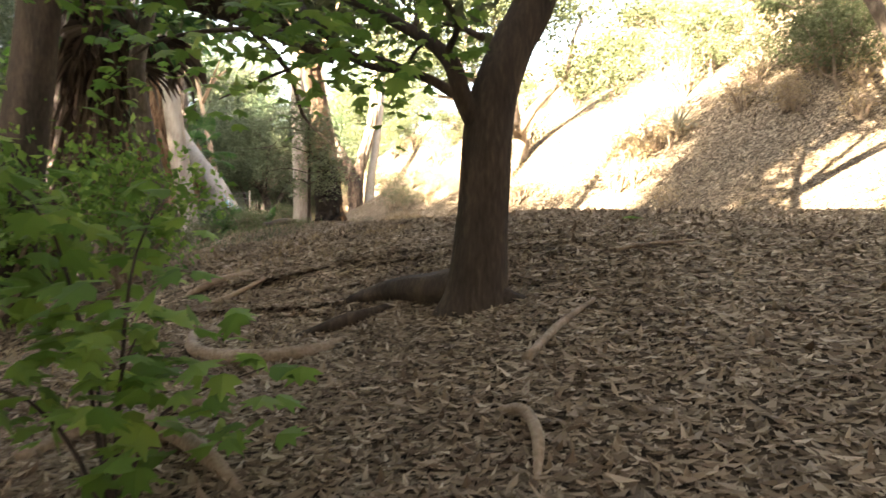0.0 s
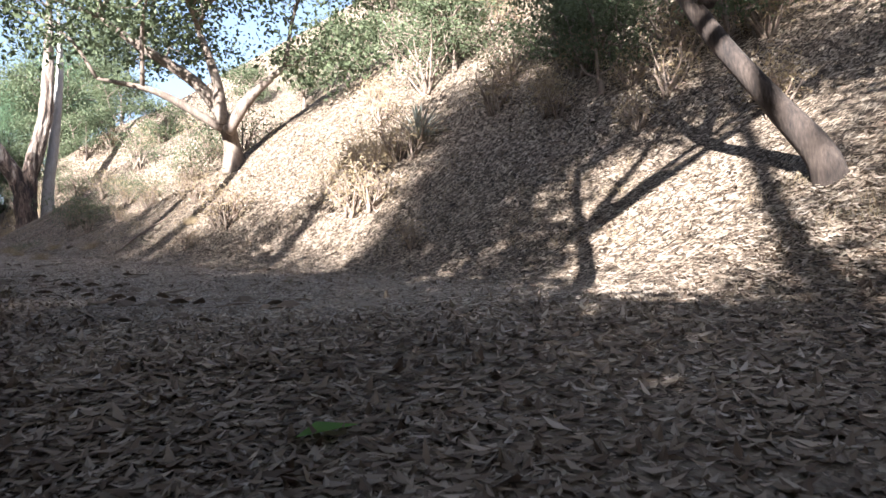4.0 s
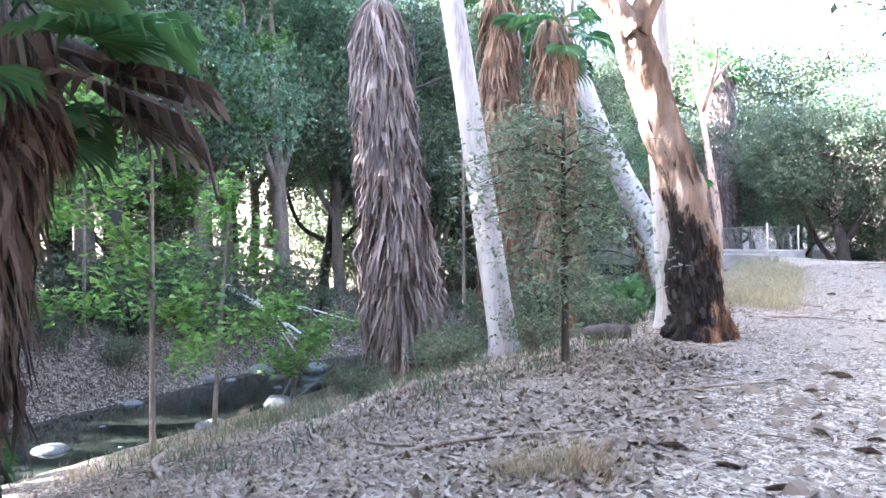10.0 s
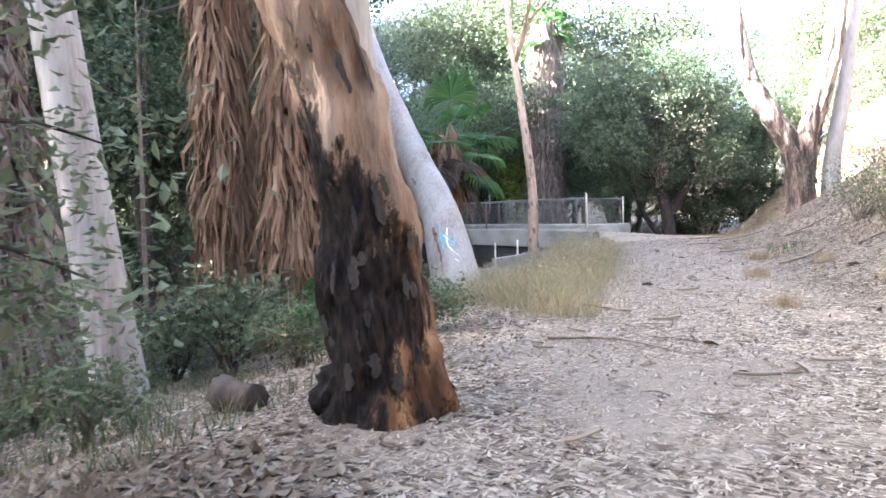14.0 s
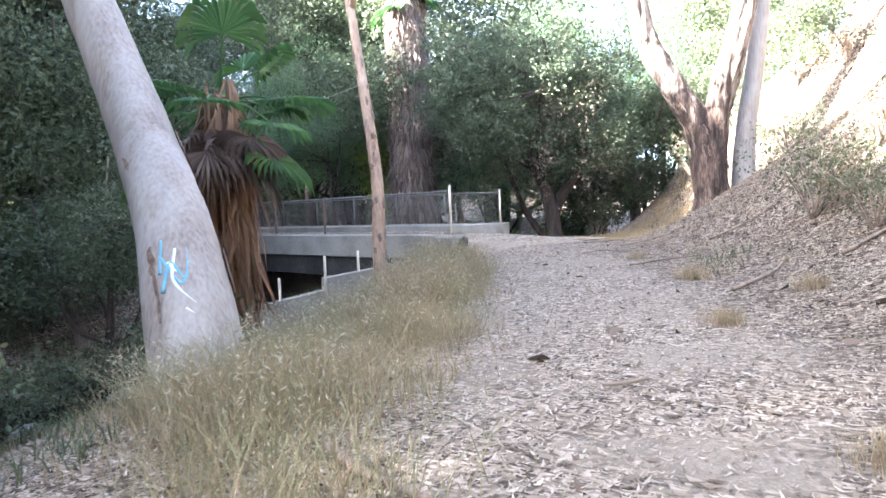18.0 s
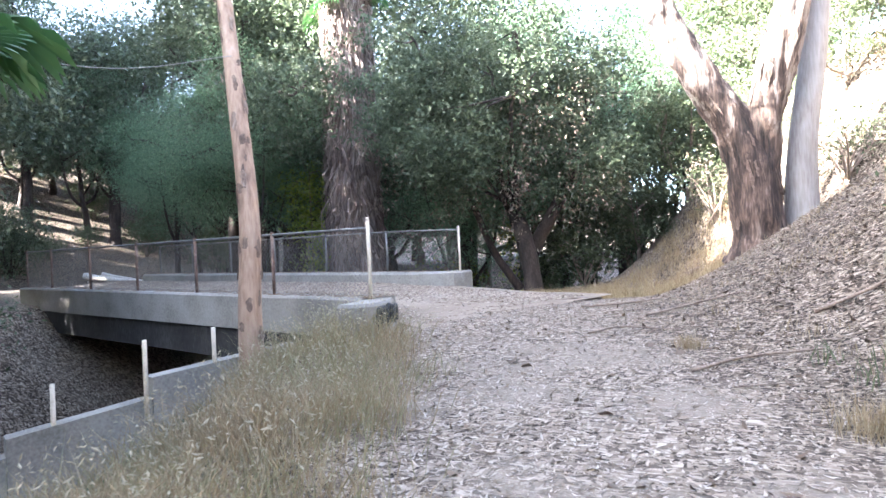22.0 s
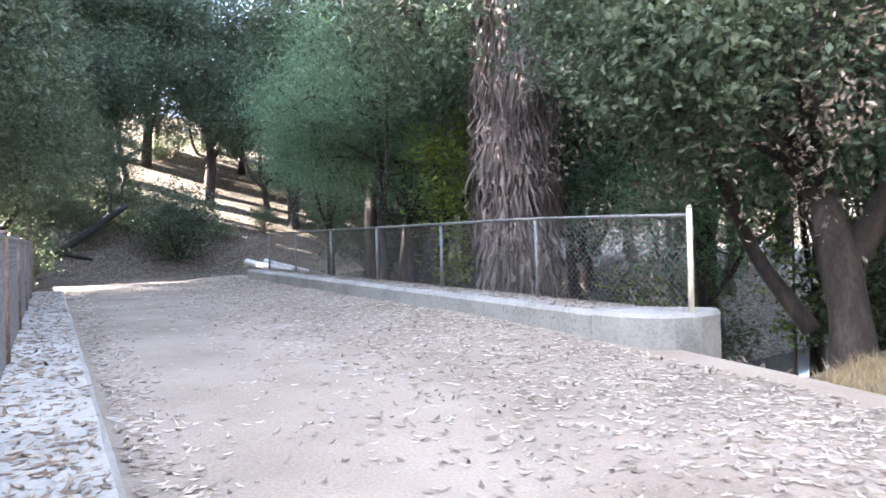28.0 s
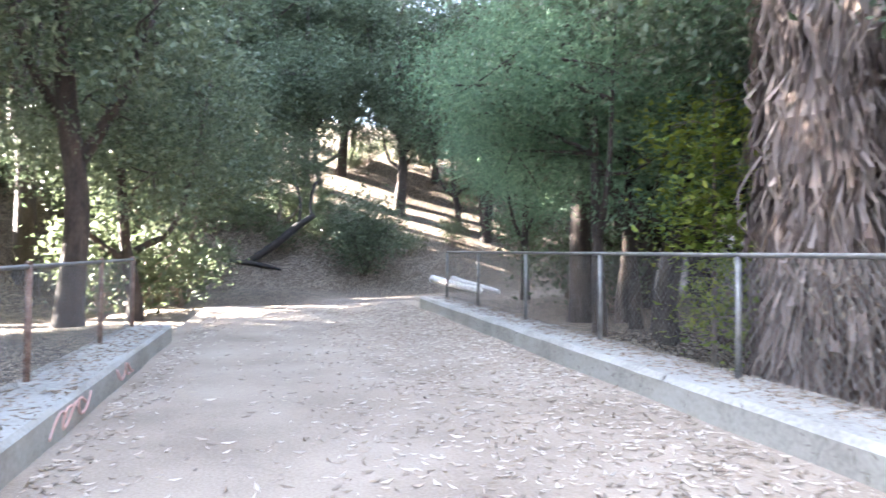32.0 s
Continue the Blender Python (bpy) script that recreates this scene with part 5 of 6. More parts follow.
def strew(first, places, seed=0, lift=-.03, lo=.8, hi=1.2):
    g = np.random.default_rng(seed)
    for x, y in places:
        copy_thing(first, at_ground(x, y, g.uniform(0, 6.28), g.uniform(lo, hi), lift))


# saplings with fresh leaves over the creek
def sapling(x, y, h, r, n, seed, label, mat=M_GREEN, leaf=.13, wide=.1, lean=(0, 0), branches=9, puff=.17, bark=M_GREYBARK):
    g = np.random.default_rng(seed)
    z = gz(x, y)
    th = thing("sapling", (x, y, z), label, "sapling", "saplings by the creek")
    geo = Geo()
    p = tube(geo, [(x, y, z - .1), (x + lean[0] * .3, y + lean[1] * .3, z + h * .35), (x + lean[0] * .7, y + lean[1] * .7, z + h * .7), (x + lean[0], y + lean[1], z + h)], [.05, .042, .03, .01], 7, n=14, rough=.08)
    part("trunk", geo, bark, th)
    c = []
    for i in range(branches):
        s0 = p[4 + i * 9 // branches]
        a = g.uniform(0, 6.28)
        e = s0 + np.array([math.cos(a) * r, math.sin(a) * r, -.1 + .25 * g.random()]) * g.uniform(.5, 1.1)
        geo = Geo()
        tube(geo, [s0, (s0 + e) / 2 + [0, 0, .12], e], [.016, .011, .004], 5, n=6, closed=False)
        part("branch", geo, bark, th)
        m = n // branches
        t_ = g.uniform(.25, 1.1, m)[:, None]
        c.append(s0 + (e - s0) * t_ + g.normal(0, puff, (m, 3)))
    geo = Geo()
    leaf_quads(geo, np.concatenate(c), leaf, wide, g, .15, .5)
    part("leaves", geo, mat, th, smooth=False)
    return th


th = sapling(-3.2, 16.1, 3.0, 1.05, 6800, 70, "slender grey-green bush on a thin dark stem beside the trail", M_BUSH, .072, .038, branches=21, puff=.19, bark=M_DARKBARK)
z = gz(-3.2, 16.1)
geo = Geo()
g = np.random.default_rng(5)
leaf_quads(geo, np.array([-3.2, 16.15, z + 1.9]) + g.normal(0, 1, (300, 3)) * [.1, .1, .3], .09, .035, g, .8)
part("withered_leaves", geo, M_DEADLEAF, th, "cluster of withered brown leaves", smooth=False)
sapling(-9.0, 13.1, 5.6, 1.3, 1500, 71, "thin sapling with fresh green lobed leaves at the water's edge")
sapling(-10.6, 14.6, 4.6, 1.5, 1600, 72, "leaning sapling with drooping yellow-green leaves", lean=(-.4, .5))
sapling(-12.2, 16.9, 2.4, 1.3, 1500, 73, "low bright-green sapling over the creek stones", lean=(.5, .4))
sapling(-13.6, 11.5, 7.5, 1.9, 2200, 75, "pale green sapling across the creek", leaf=.16, wide=.12)
sapling(-16.9, 13.5, 8.5, 2.2, 2600, 76, "tall light-green sapling on the far bank", leaf=.17, wide=.12)
sapling(-19.6, 17.5, 9.5, 2.4, 2600, 77, "tall light-green sapling on the far bank", leaf=.18, wide=.12)
sapling(-10.6, 20.7, 6.5, .8, 300, 78, "bare thin sapling beside the shaggy palm", M_OLIVE, .1, .04)
sapling(-23.4, 49.2, 6.5, 1.8, 3000, 79, "sapling with yellowing leaves behind the fence", M_YELLOW, .15, .11)
sapling(-14.4, 51.2, 5.2, 1.3, 1000, 80, "sapling with yellowing leaves behind the oak", M_YELLOW, .15, .11)

sapling(-19.9, 45.2, 5.6, .9, 3600, 91, "yellow-green sapling beside the giant palm", M_YELLOW, .12, .07, branches=22, puff=.3)
sapling(-16.6, 49.4, 3.2, 1.4, 2600, 92, "pale yellowing sapling behind the fence", M_YELLOW, .11, .06, branches=16, puff=.26, bark=M_GREYBARK)
# undergrowth on the creek bank
bush = shrub("green_bush", "leafy green bush under the palms", -7.6, 20.3, .9, 1.2, M_OAK, M_DARKBARK, .09, .05, 1500, 7, 11, "bushes on the creek bank")
strew(bush, ((-8.6, 21.2), (-9.5, 20.6), (-8.0, 23.0), (-10.4, 24.6), (-9.4, 26.6), (-11.6, 26.2), (-10.2, 27.2), (-12.4, 21.2), (-12, 28.2), (-12.8, 23.8)), 3, lo=.6, hi=1.0)
bush2 = shrub("olive_bush", "low olive-green bush on the bank", -5.2, 17.6, .6, .7, M_OLIVE, M_TWIG, .05, .028, 1500, 7, 12, "bushes on the creek bank")
strew(bush2, ((-5.9, 16.6), (-6.6, 17.0), (-7.6, 17.4), (-7.9, 16.2), (-5.5, 19.8), (-4.9, 21.2), (-8.6, 19.2), (-11.2, 17.8), (-11.9, 19.6)), 4)
far_bush = shrub("grey_bush", "dusty grey-green bush in the woods", -18.6, 15.0, 1.5, 1.8, M_OLIVE, M_TWIG, .14, .07, 1500, 8, 13, "bushes in the woods")
pl = [(g4.uniform(-33, -18), g4.uniform(4, 36)) for _ in range(46)]
strew(far_bush, [p for p in pl if creek_s(*p) < -3.2 and p[1] < 33.5], 5, lo=.6, hi=1.4)
pl = [(g4.uniform(-48, -27), g4.uniform(30, 66)) for _ in range(60)]
strew(far_bush, [p for p in pl if far_d(*p) > 5.5 and not (p[0] > -32 and p[1] < 47) and not (p[0] < -34 and 39 < p[1] < 56)], 6, lo=.6, hi=1.4)
strew(far_bush, ((-9.4, 48), (-12.2, 47.5), (-10.4, 46.2), (-16.4, 50.5), (-18.5, 49.5), ), 7, lo=.5, hi=1.0)
round_bush = shrub("round_bush", "dense dark-green round bush beside the far trail", -44.8, 48.6, 2.4, 3.6, M_OAK, M_DARKBARK, .16, .07, 9000, 12, 14, low=.05)

strew(far_bush, [(g4.uniform(-58, -45), g4.uniform(38, 58)) for _ in range(26)], 34, lo=.5, hi=1.0)
strew(bush, ((-10.6, 47.5), (-9.4, 49), (-12.2, 49.2), (-7.6, 49.6)), 35, lo=1.8, hi=2.2)
far_side = [(g4.uniform(-20, -10), g4.uniform(4, 32)) for _ in range(150)]
far_side = [p for p in far_side if -7.5 < creek_s(*p) < -2.6]
strew(bush, far_side[:20], 31, lo=.7, hi=1.3)
strew(bush2, far_side[20:38], 32, lo=.8, hi=1.6)
strew(far_bush, far_side[38:46], 33, lo=.4, hi=.8)

# dry brush on the slope
dry = shrub("dry_brush", "bleached dry brush on the slope", 5.4, 18.9, .6, .8, M_STRAW, M_TWIG, .07, .02, 420, 11, 15, "dry brush on the slope", down=-.3)
pl = []
for _ in range(150):
    y = g4.uniform(8, 44)
    k = int(np.argmin(np.abs(TRAIL[:, 1] - y)))
    o = TRAIL[k, 4] + g4.uniform(.7, 9)
    pl.append((TRAIL[k, 0] + o * .92, y + o * .38))
keep = [p for p in pl if math.hypot(p[0] + 5.6, p[1] - 39) > 3.2 and not (3.2 < p[0] < 8.6 and 7.5 < p[1] < 13) and not (p[0] < 7.5 and 13.5 < p[1] < 24.5 and g4.random() < .85)]
strew(dry, [p for p in keep if p[1] < 25 or g4.random() < .3][:70], 8, lo=.6, hi=1.5)
strew(dry, [(5.2 + g4.normal(0, .6), 18.6 + g4.normal(0, .7)) for _ in range(11)], 9, lo=.7, hi=1.3)
green_slope = shrub("slope_bush", "sparse green bush on the hillside", -2.6, 33.6, 1.1, 1.3, M_OLIVE, M_TWIG, .06, .03, 1500, 9, 16, "bushes on the hillside")
strew(green_slope, ((-1.8, 32.0), (-.6, 33.8), (.4, 30.8), (1.8, 32.8), (7.4, 20.6), (8.6, 18.4), (9.5, 16.4), (8.2, 22), (10.4, 15), (2.6, 34.6), (-.2, 36.6), (3.6, 29.4), (11, 10.4), (-6.4, 44.9), (-5.2, 46.2), (-4.6, 44.8), (-3.6, 43.6), (-6.9, 47.0)), 10, lo=.7, hi=1.4)

# the pale yucca on the slope and small fan palms under the gums
yucca = thing("yucca", (6.45, 18.6, gz(6.45, 18.6)), "pale grey yucca on the slope", "yucca")
geo = Geo()
g = np.random.default_rng(3)
b0 = np.array([6.45, 18.6, gz(6.45, 18.6) + .1])
for i in range(46):
    a, el = g.uniform(0, 6.28), g.uniform(.1, 1.3)
    o = np.array([math.cos(a) * math.cos(el), math.sin(a) * math.cos(el), math.sin(el)])
    s = np.array([-math.sin(a), math.cos(a), 0]) * .035
    geo.add([b0 - s, b0 + s, b0 + o * .5 + s * .8, b0 + o * .5 - s * .8, b0 + o * .95 - [0, 0, .1]], [[0, 1, 2, 3]])
    geo.f.append(np.array([[geo.n - 3, geo.n - 1, geo.n - 2]]))
M_YUCCA = foliage("pale_yucca_leaf", [(0.30, 0.32, 0.27), (0.45, 0.46, 0.40)], .15)
part("rosette", geo, M_YUCCA, yucca, smooth=False)


def dwarf_palm(x, y, n, seed, size=1.0):
    g = np.random.default_rng(seed)
    z = gz(x, y)
    th = thing("young_fan_palm", (x, y, z), "young green fan palm under the gums", "palm", "young palms")
    for i in range(n):
        fan_frond(th, (x, y, z), g.uniform(0, 6.28), g.uniform(.5, 1.3), size * g.uniform(.5, .9), size * g.uniform(.45, .6), M_FAN, g)


dwarf_palm(-7.2, 21.9, 9, 5, 1.1)
dwarf_palm(-5.6, 20.6, 7, 6, .8)
dwarf_palm(-6.3, 10.2, 7, 7, 1.2)

# leafy spray close by the first steps
spray = thing("leafy_sapling", (-1.35, 2.75, gz(-1.35, 2.75)), "young sycamore sapling with soft lobed green leaves", "sapling")
g = np.random.default_rng(9)


def lobed_leaf(geo, c, size, g):
    ax = unit(1, g)[0] * [1, 1, .4]
    ax[2] -= .25
    ax /= np.linalg.norm(ax)
    sd = np.cross(ax, [0, 0, 1] + .5 * unit(1, g)[0])
    sd /= np.linalg.norm(sd)
    nz = np.cross(sd, ax)
    out = [(0, 0), (.32, .05), (.55, .3), (.3, .42), (.42, .75), (.14, .62), (0, 1), (-.14, .62), (-.42, .75), (-.3, .42), (-.55, .3), (-.32, .05)]
    V = [c + size * (sd * u + ax * v - nz * .25 * (abs(u) + v * v * .3)) for u, v in out] + [c + size * ax * .4]
    geo.add(V, [[12, i, (i + 1) % 12] for i in range(12)])


zb = gz(-1.35, 2.75)
for i, (dx, dy, h) in enumerate(((.15, -.2, .75), (-.25, .1, 1.0), (.35, .15, .55), (-.5, -.3, .7), (-.1, .5, 1.3), (-.7, .4, 1.6))):
    geo = Geo()
    p = tube(geo, [(-1.35, 2.75, zb - .05), (-1.35 + dx * .5, 2.75 + dy * .5, zb + h * .7), (-1.35 + dx * 1.6, 2.75 + dy * 1.6, zb + h)], [.012, .008, .003], 5, n=9)
    part("stem", geo, M_DARKBARK, spray)
    geo = Geo()
    for q in p[3:]:
        for _ in range(7):
            lobed_leaf(geo, q + g.normal(0, .15, 3), g.uniform(.11, .19), g)
    part("leaves", geo, M_GREEN, spray, smooth=False)

# leafy boughs that hang from the dark oak
for pts in ([(-.45, 5.2, 3.2), (-.85, 4.2, 3.05), (-.7, 3.4, 2.6), (-.5, 2.9, 2.35)], [(-.2, 5.0, 2.7), (-.55, 4.9, 2.8), (-.95, 4.7, 2.7), (-1.5, 4.5, 2.4)], [(.02, 5.05, 2.85), (.1, 4.7, 3.0), (-.15, 4.3, 3.1), (-.5, 4.0, 2.95)], [(-1.0, 5.3, 3.05), (-1.5, 5.2, 3.1), (-2.1, 5.0, 2.95), (-2.4, 4.8, 2.6)], [(-.6, 5.1, 2.8), (-1.0, 4.4, 2.95), (-1.3, 3.6, 2.8), (-1.5, 3.0, 2.6)], [(.3, 5.1, 3.0), (.0, 5.4, 3.2), (-.3, 5.5, 2.9), (-.45, 5.5, 2.55)]):
    geo = Geo()
    p = tube(geo, pts, [.03, .022, .014, .005], 6, n=16)
    bough = part("bough", geo, M_DARKBARK, dark_oak)
    geo = Geo()
    for q in p[3:]:
        for _ in range(7):
            lobed_leaf(geo, q + g.normal(0, .17, 3), g.uniform(.08, .15), g)
    part("leaves", geo, M_GREEN, bough, smooth=False)
bank_bush = shrub("bank_bush", "yellow-green bush on the low bank", -4.0, 8.4, .9, 1.7, M_GREEN, M_TWIG, .09, .06, 1700, 8, 19, "bushes on the creek bank")
strew(bank_bush, ((-4.9, 7.2), (-5.8, 6.4)), 41)
# trunks on the low ground by the start
make_tree("bank_tree", "dark ivy-hung tree on the low bank", (-5.2, 8.0),
          [(up_from(-5.2, 8.0, (0, 0, .5), (.1, .1, 2), (.3, .2, 4), (.2, .5, 7), (.1, .5, 12)), [.42, .34, .3, .26, .2, .06])],
          # the five high clumps are added to cast a slanted shade band on the slope
          canopy(-5.3, 8.1, 3.4, 1.3, 4.6, 300, 91, 7) + [(-7.4, 10.2, 8.6, .9, .9, .5, 40), (-6.4, 9.4, 9.0, .9, .9, .5, 40), (-5.4, 8.9, 9.4, .9, .9, .55, 40), (-4.4, 8.7, 10.1, .9, .9, .55, 40), (-3.6, 8.3, 10.7, .8, .8, .5, 36)], M_GREEN, M_DARKBARK, .13, .09, 12, .3, 91)
x0, y0 = -4.9, 9.4
z0 = gz(x0, y0)
make_tree("crooked_tree", "crooked grey tree leaning over the creek bank", (x0, y0),
          [([(-5.1, 9.3, z0 - .3), (-4.8, 9.6, z0 + .6), (-4.32, 10.05, z0 + 1.25), (-4.4, 10.0, z0 + 2.2), (-4.5, 9.9, z0 + 3.2), (-4.3, 10.05, z0 + 4.6), (-4.15, 9.9, z0 + 6)], [.2, .19, .15, .125, .12, .11, .07])],
          [(-5.6, 9, z0 + 5.6, 1.3, 1.2, .7, 40), (-4.2, 9.2, z0 + 6.4, 1.3, 1.2, .7, 40)], M_OAK, M_DIMBARK, .12, .07, 12, .3, 92)

x0, y0 = -7.4, 8.6
z0 = gz(x0, y0)
zl = 3.1
make_tree("overhanging_tree", "dark tree with a thick bare limb reaching over the bank", (x0, y0),
          [(up_from(x0, y0, (.1, .1, 1.2), (.3, .2, 3), (.5, .4, 5), (.3, .6, 8)), [.45, .34, .3, .24, .1]),
           ([(-7.0, 8.9, zl + 2.2), (-6.1, 9.9, zl + 2.45), (-5.65, 11.2, zl + 2.3), (-5.35, 12.5, zl + 1.85)], [.26, .22, .17, .06]),
           ([(-5.6, 11.4, zl + 2.25), (-5.0, 11.8, zl + 1.6), (-4.7, 12.4, zl + 1.4), (-4.6, 12.6, zl + .7)], [.05, .04, .03, .012]),
           ([(-7.0, 8.8, zl + 1.9), (-5.0, 8.9, zl + 2.0), (-3.4, 9.2, zl + 1.75), (-2.2, 9.6, zl + 1.35), (-1.6, 9.9, zl + 1.05)], [.27, .24, .2, .14, .04]),
           ([(-2.9, 9.35, zl + 1.6), (-2.3, 9.9, zl + .95), (-2.1, 10.2, zl + .3), (-1.7, 10.4, zl - .1)], [.06, .04, .025, .008])],
          canopy(-7.2, 9.2, z0 + 5.2, 2.6, 4, 300, 97, 8) + [(-4.6, 8.7, zl + 2.2, 1.0, .8, .5, 60), (-3.4, 9.0, zl + 2.2, .9, .8, .5, 70), (-2.4, 9.3, zl + 1.9, .8, .7, .45, 70), (-1.7, 9.4, zl + 1.9, .7, .6, .4, 60), (-3.0, 7.8, zl + 2.3, 1.0, .9, .5, 60), (-1.6, 8.0, zl + 2.6, 1.0, .9, .5, 60)], M_OAK, M_DARKBARK, .13, .08, 14, .3, 97)

# roots and sticks
def stick(name, label, pts, radii, mat, category, seed=0, group="", lift=.0):
    z = [gz(p[0], p[1]) for p in pts]
    q = [(p[0], p[1], zz + (p[2] if len(p) > 2 else .02) + lift) for p, zz in zip(pts, z)]
    th = thing(name, q[0], label, category, group)
    geo = Geo()
    tube(geo, q, radii, 8, n=5 * len(q), rough=.12, seed=seed)
    part("wood", geo, mat, th)
    return th


for k, (pts, r) in enumerate((([(.25, 5.12, .14), (-.08, 5.36, .1), (-.42, 5.62, .05), (-.95, 5.85, -.04)], [.2, .13, .09, .03]), ([(-.45, 5.5, .0), (-.62, 5.36, .05), (-.82, 5.29, .05), (-1.2, 5.29, -.02)], [.03, .05, .06, .03]),
                              ([(-2.05, 5.5, .05), (-1.9, 5.1, .06), (-1.68, 4.9, .05), (-1.28, 4.71, .05), (-.89, 4.76, .03), (-.7, 5.1, -.02)], [.03, .05, .055, .06, .05, .03]), ([(.35, 5.1, .06), (.52, 5.0, .0), (.68, 5.0, -.06)], [.12, .07, .03]),
                              ([(-2.1, 3.3, .03), (-1.82, 3.62, .09), (-1.41, 3.41, .08), (-1.09, 3.12, .05), (-.82, 2.85, -.03)], [.035, .05, .05, .045, .025]), ([(-1.98, 3.55, .05), (-2.0, 4.1, .08), (-1.8, 4.5, -.02)], [.03, .04, .025]), ([(-1.85, 4.2, .0), (-1.48, 3.94, .04), (-1.2, 3.84, -.01)], [.03, .04, .025]),
                              ([(.26, 3.36, -.01), (.38, 3.22, .06), (.42, 2.96, .06), (.37, 2.68, -.02)], [.02, .032, .03, .015]), ([(-2.0, 7.0, .03), (-2.36, 6.8, .04), (-2.7, 6.75, .0)], [.03, .04, .02]), ([(-1.7, 6.7, .02), (-2.1, 6.5, .03), (-2.4, 6.45, .0)], [.02, .03, .02]))):
    stick("tree_root", "weathered tree root winding over the leafy ground", pts, r, M_ROOT if k > 3 or k == 2 else M_DARKBARK, "root", k, "roots by the dark oak")
fallen = [((.48, 3.85), (.74, 4.25), (1.05, 4.68), .032), ((1.4, 5.65), (1.8, 5.68), (2.15, 5.75), .018), ((-2.0, 12.6), (-1.6, 13.3), (-1.2, 14.2), .02), ((-2.9, 13.2), (-2.2, 13.0), (-1.5, 13.2), .015), ((-4.5, 13.5), (-3.6, 13.2), (-2.6, 13.5), .025),
          ((-5.6, 13.7), (-5.2, 14.3), (-4.6, 14.6), .05), ((-6.2, 12.6), (-5.4, 12.2), (-4.4, 12.0), .05), ((-1.6, 15.6), (-1.3, 16.1), (-1.0, 16.8), .018), ((-5.2, 24.0), (-4.3, 23.4), (-3.4, 23.2), .03), ((-3.4, 21.3), (-2.8, 21.5), (-2.2, 21.4), .02),
          ((-.2, 24.2), (.4, 24.8), (1.2, 24.9), .03), ((-2.2, 31.0), (-1.6, 31.6), (-.9, 31.7), .025), ((-3.4, 30.0), (-3.0, 30.8), (-2.9, 31.6), .03), ((-5.4, 32.6), (-5.0, 33.2), (-4.3, 33.4), .02), ((-6.4, 35.6), (-5.9, 36.1), (-5.2, 36.0), .02),
          ((-7.6, 36.6), (-7.0, 36.8), (-6.4, 37.5), .018), ((-8.6, 37.6), (-8.1, 38.2), (-7.9, 38.9), .03), ((-4.4, 34.6), (-3.6, 34.8), (-2.9, 35.6), .02), ((-6.8, 34.2), (-6.5, 34.6), (-5.9, 34.7), .014), ((-9.0, 38.3), (-8.6, 38.8), (-8.0, 38.9), .02)]
for k, (a, b_, c_, r) in enumerate(fallen):
    stick("fallen_branch", "dry fallen branch lying on the leaf litter", [(*a, .03), (*b_, .05), (*c_, .03)], [r, r * .8, r * .4], M_TWIG, "branch", k, "fallen branches")
for k in range(46):
    y = g4.uniform(9, 37)
    kk = int(np.argmin(np.abs(TRAIL[:, 1] - y)))
    o = g4.uniform(-2.5, 4.5)
    x, y, a, L = TRAIL[kk, 0] + o * .92, y + o * .38, g4.uniform(0, 3.14), g4.uniform(.12, .4)
    stick("twig", "small dry twig on the trail", [(x, y, .015), (x + L * .5 * math.cos(a), y + L * .5 * math.sin(a), .03), (x + L * math.cos(a + .2), y + L * math.sin(a + .2), .015)], [.006, .007, .004], M_TWIG, "twig", k, "twigs on the trail")

# the bleached snag over the creek
z0 = 1.0
snag = thing("fallen_snag", (-17.6, 17.8, gz(-17.6, 17.8)), "bleached bare branch fallen across the creek", "branch")
M_BLEACH = surface("bleached_wood", [(0.40, 0.37, 0.33), (0.58, 0.55, 0.50), (0.68, 0.65, 0.6)], 6, 40, .8, .3)
for pts, r in (([(-18.4, 16.9, 2.9), (-17.9, 18.0, 2.1), (-17.4, 18.8, 1.5), (-16.8, 20.0, .5)], [.1, .085, .06, .02]), ([(-17.8, 18.2, 2.0), (-17.2, 19.5, 1.75), (-16.4, 21.0, 1.25)], [.05, .035, .012]), ([(-17.5, 18.7, 1.6), (-17.5, 19.2, .8), (-17.3, 19.5, .25)], [.045, .03, .012]), ([(-17.3, 19.0, 1.3), (-16.8, 19.4, .7), (-16.5, 20.6, .5)], [.035, .025, .01]), ([(-17.2, 19.5, 1.7), (-16.7, 19.8, 1.5), (-16.2, 20.2, 1.0)], [.025, .018, .008])):
    geo = Geo()
    tube(geo, pts, r, 7, n=14, rough=.1)
    part("branch", geo, M_BLEACH, snag)

# past the bridge: a burnt limb, pale fallen logs
limb = thing("burnt_limb", (-46.8, 43.1, gz(-46.8, 43.1)), "charred bent limb with two bare upright shoots before the far hillside", "branch")
z = gz(-46.8, 43.1)
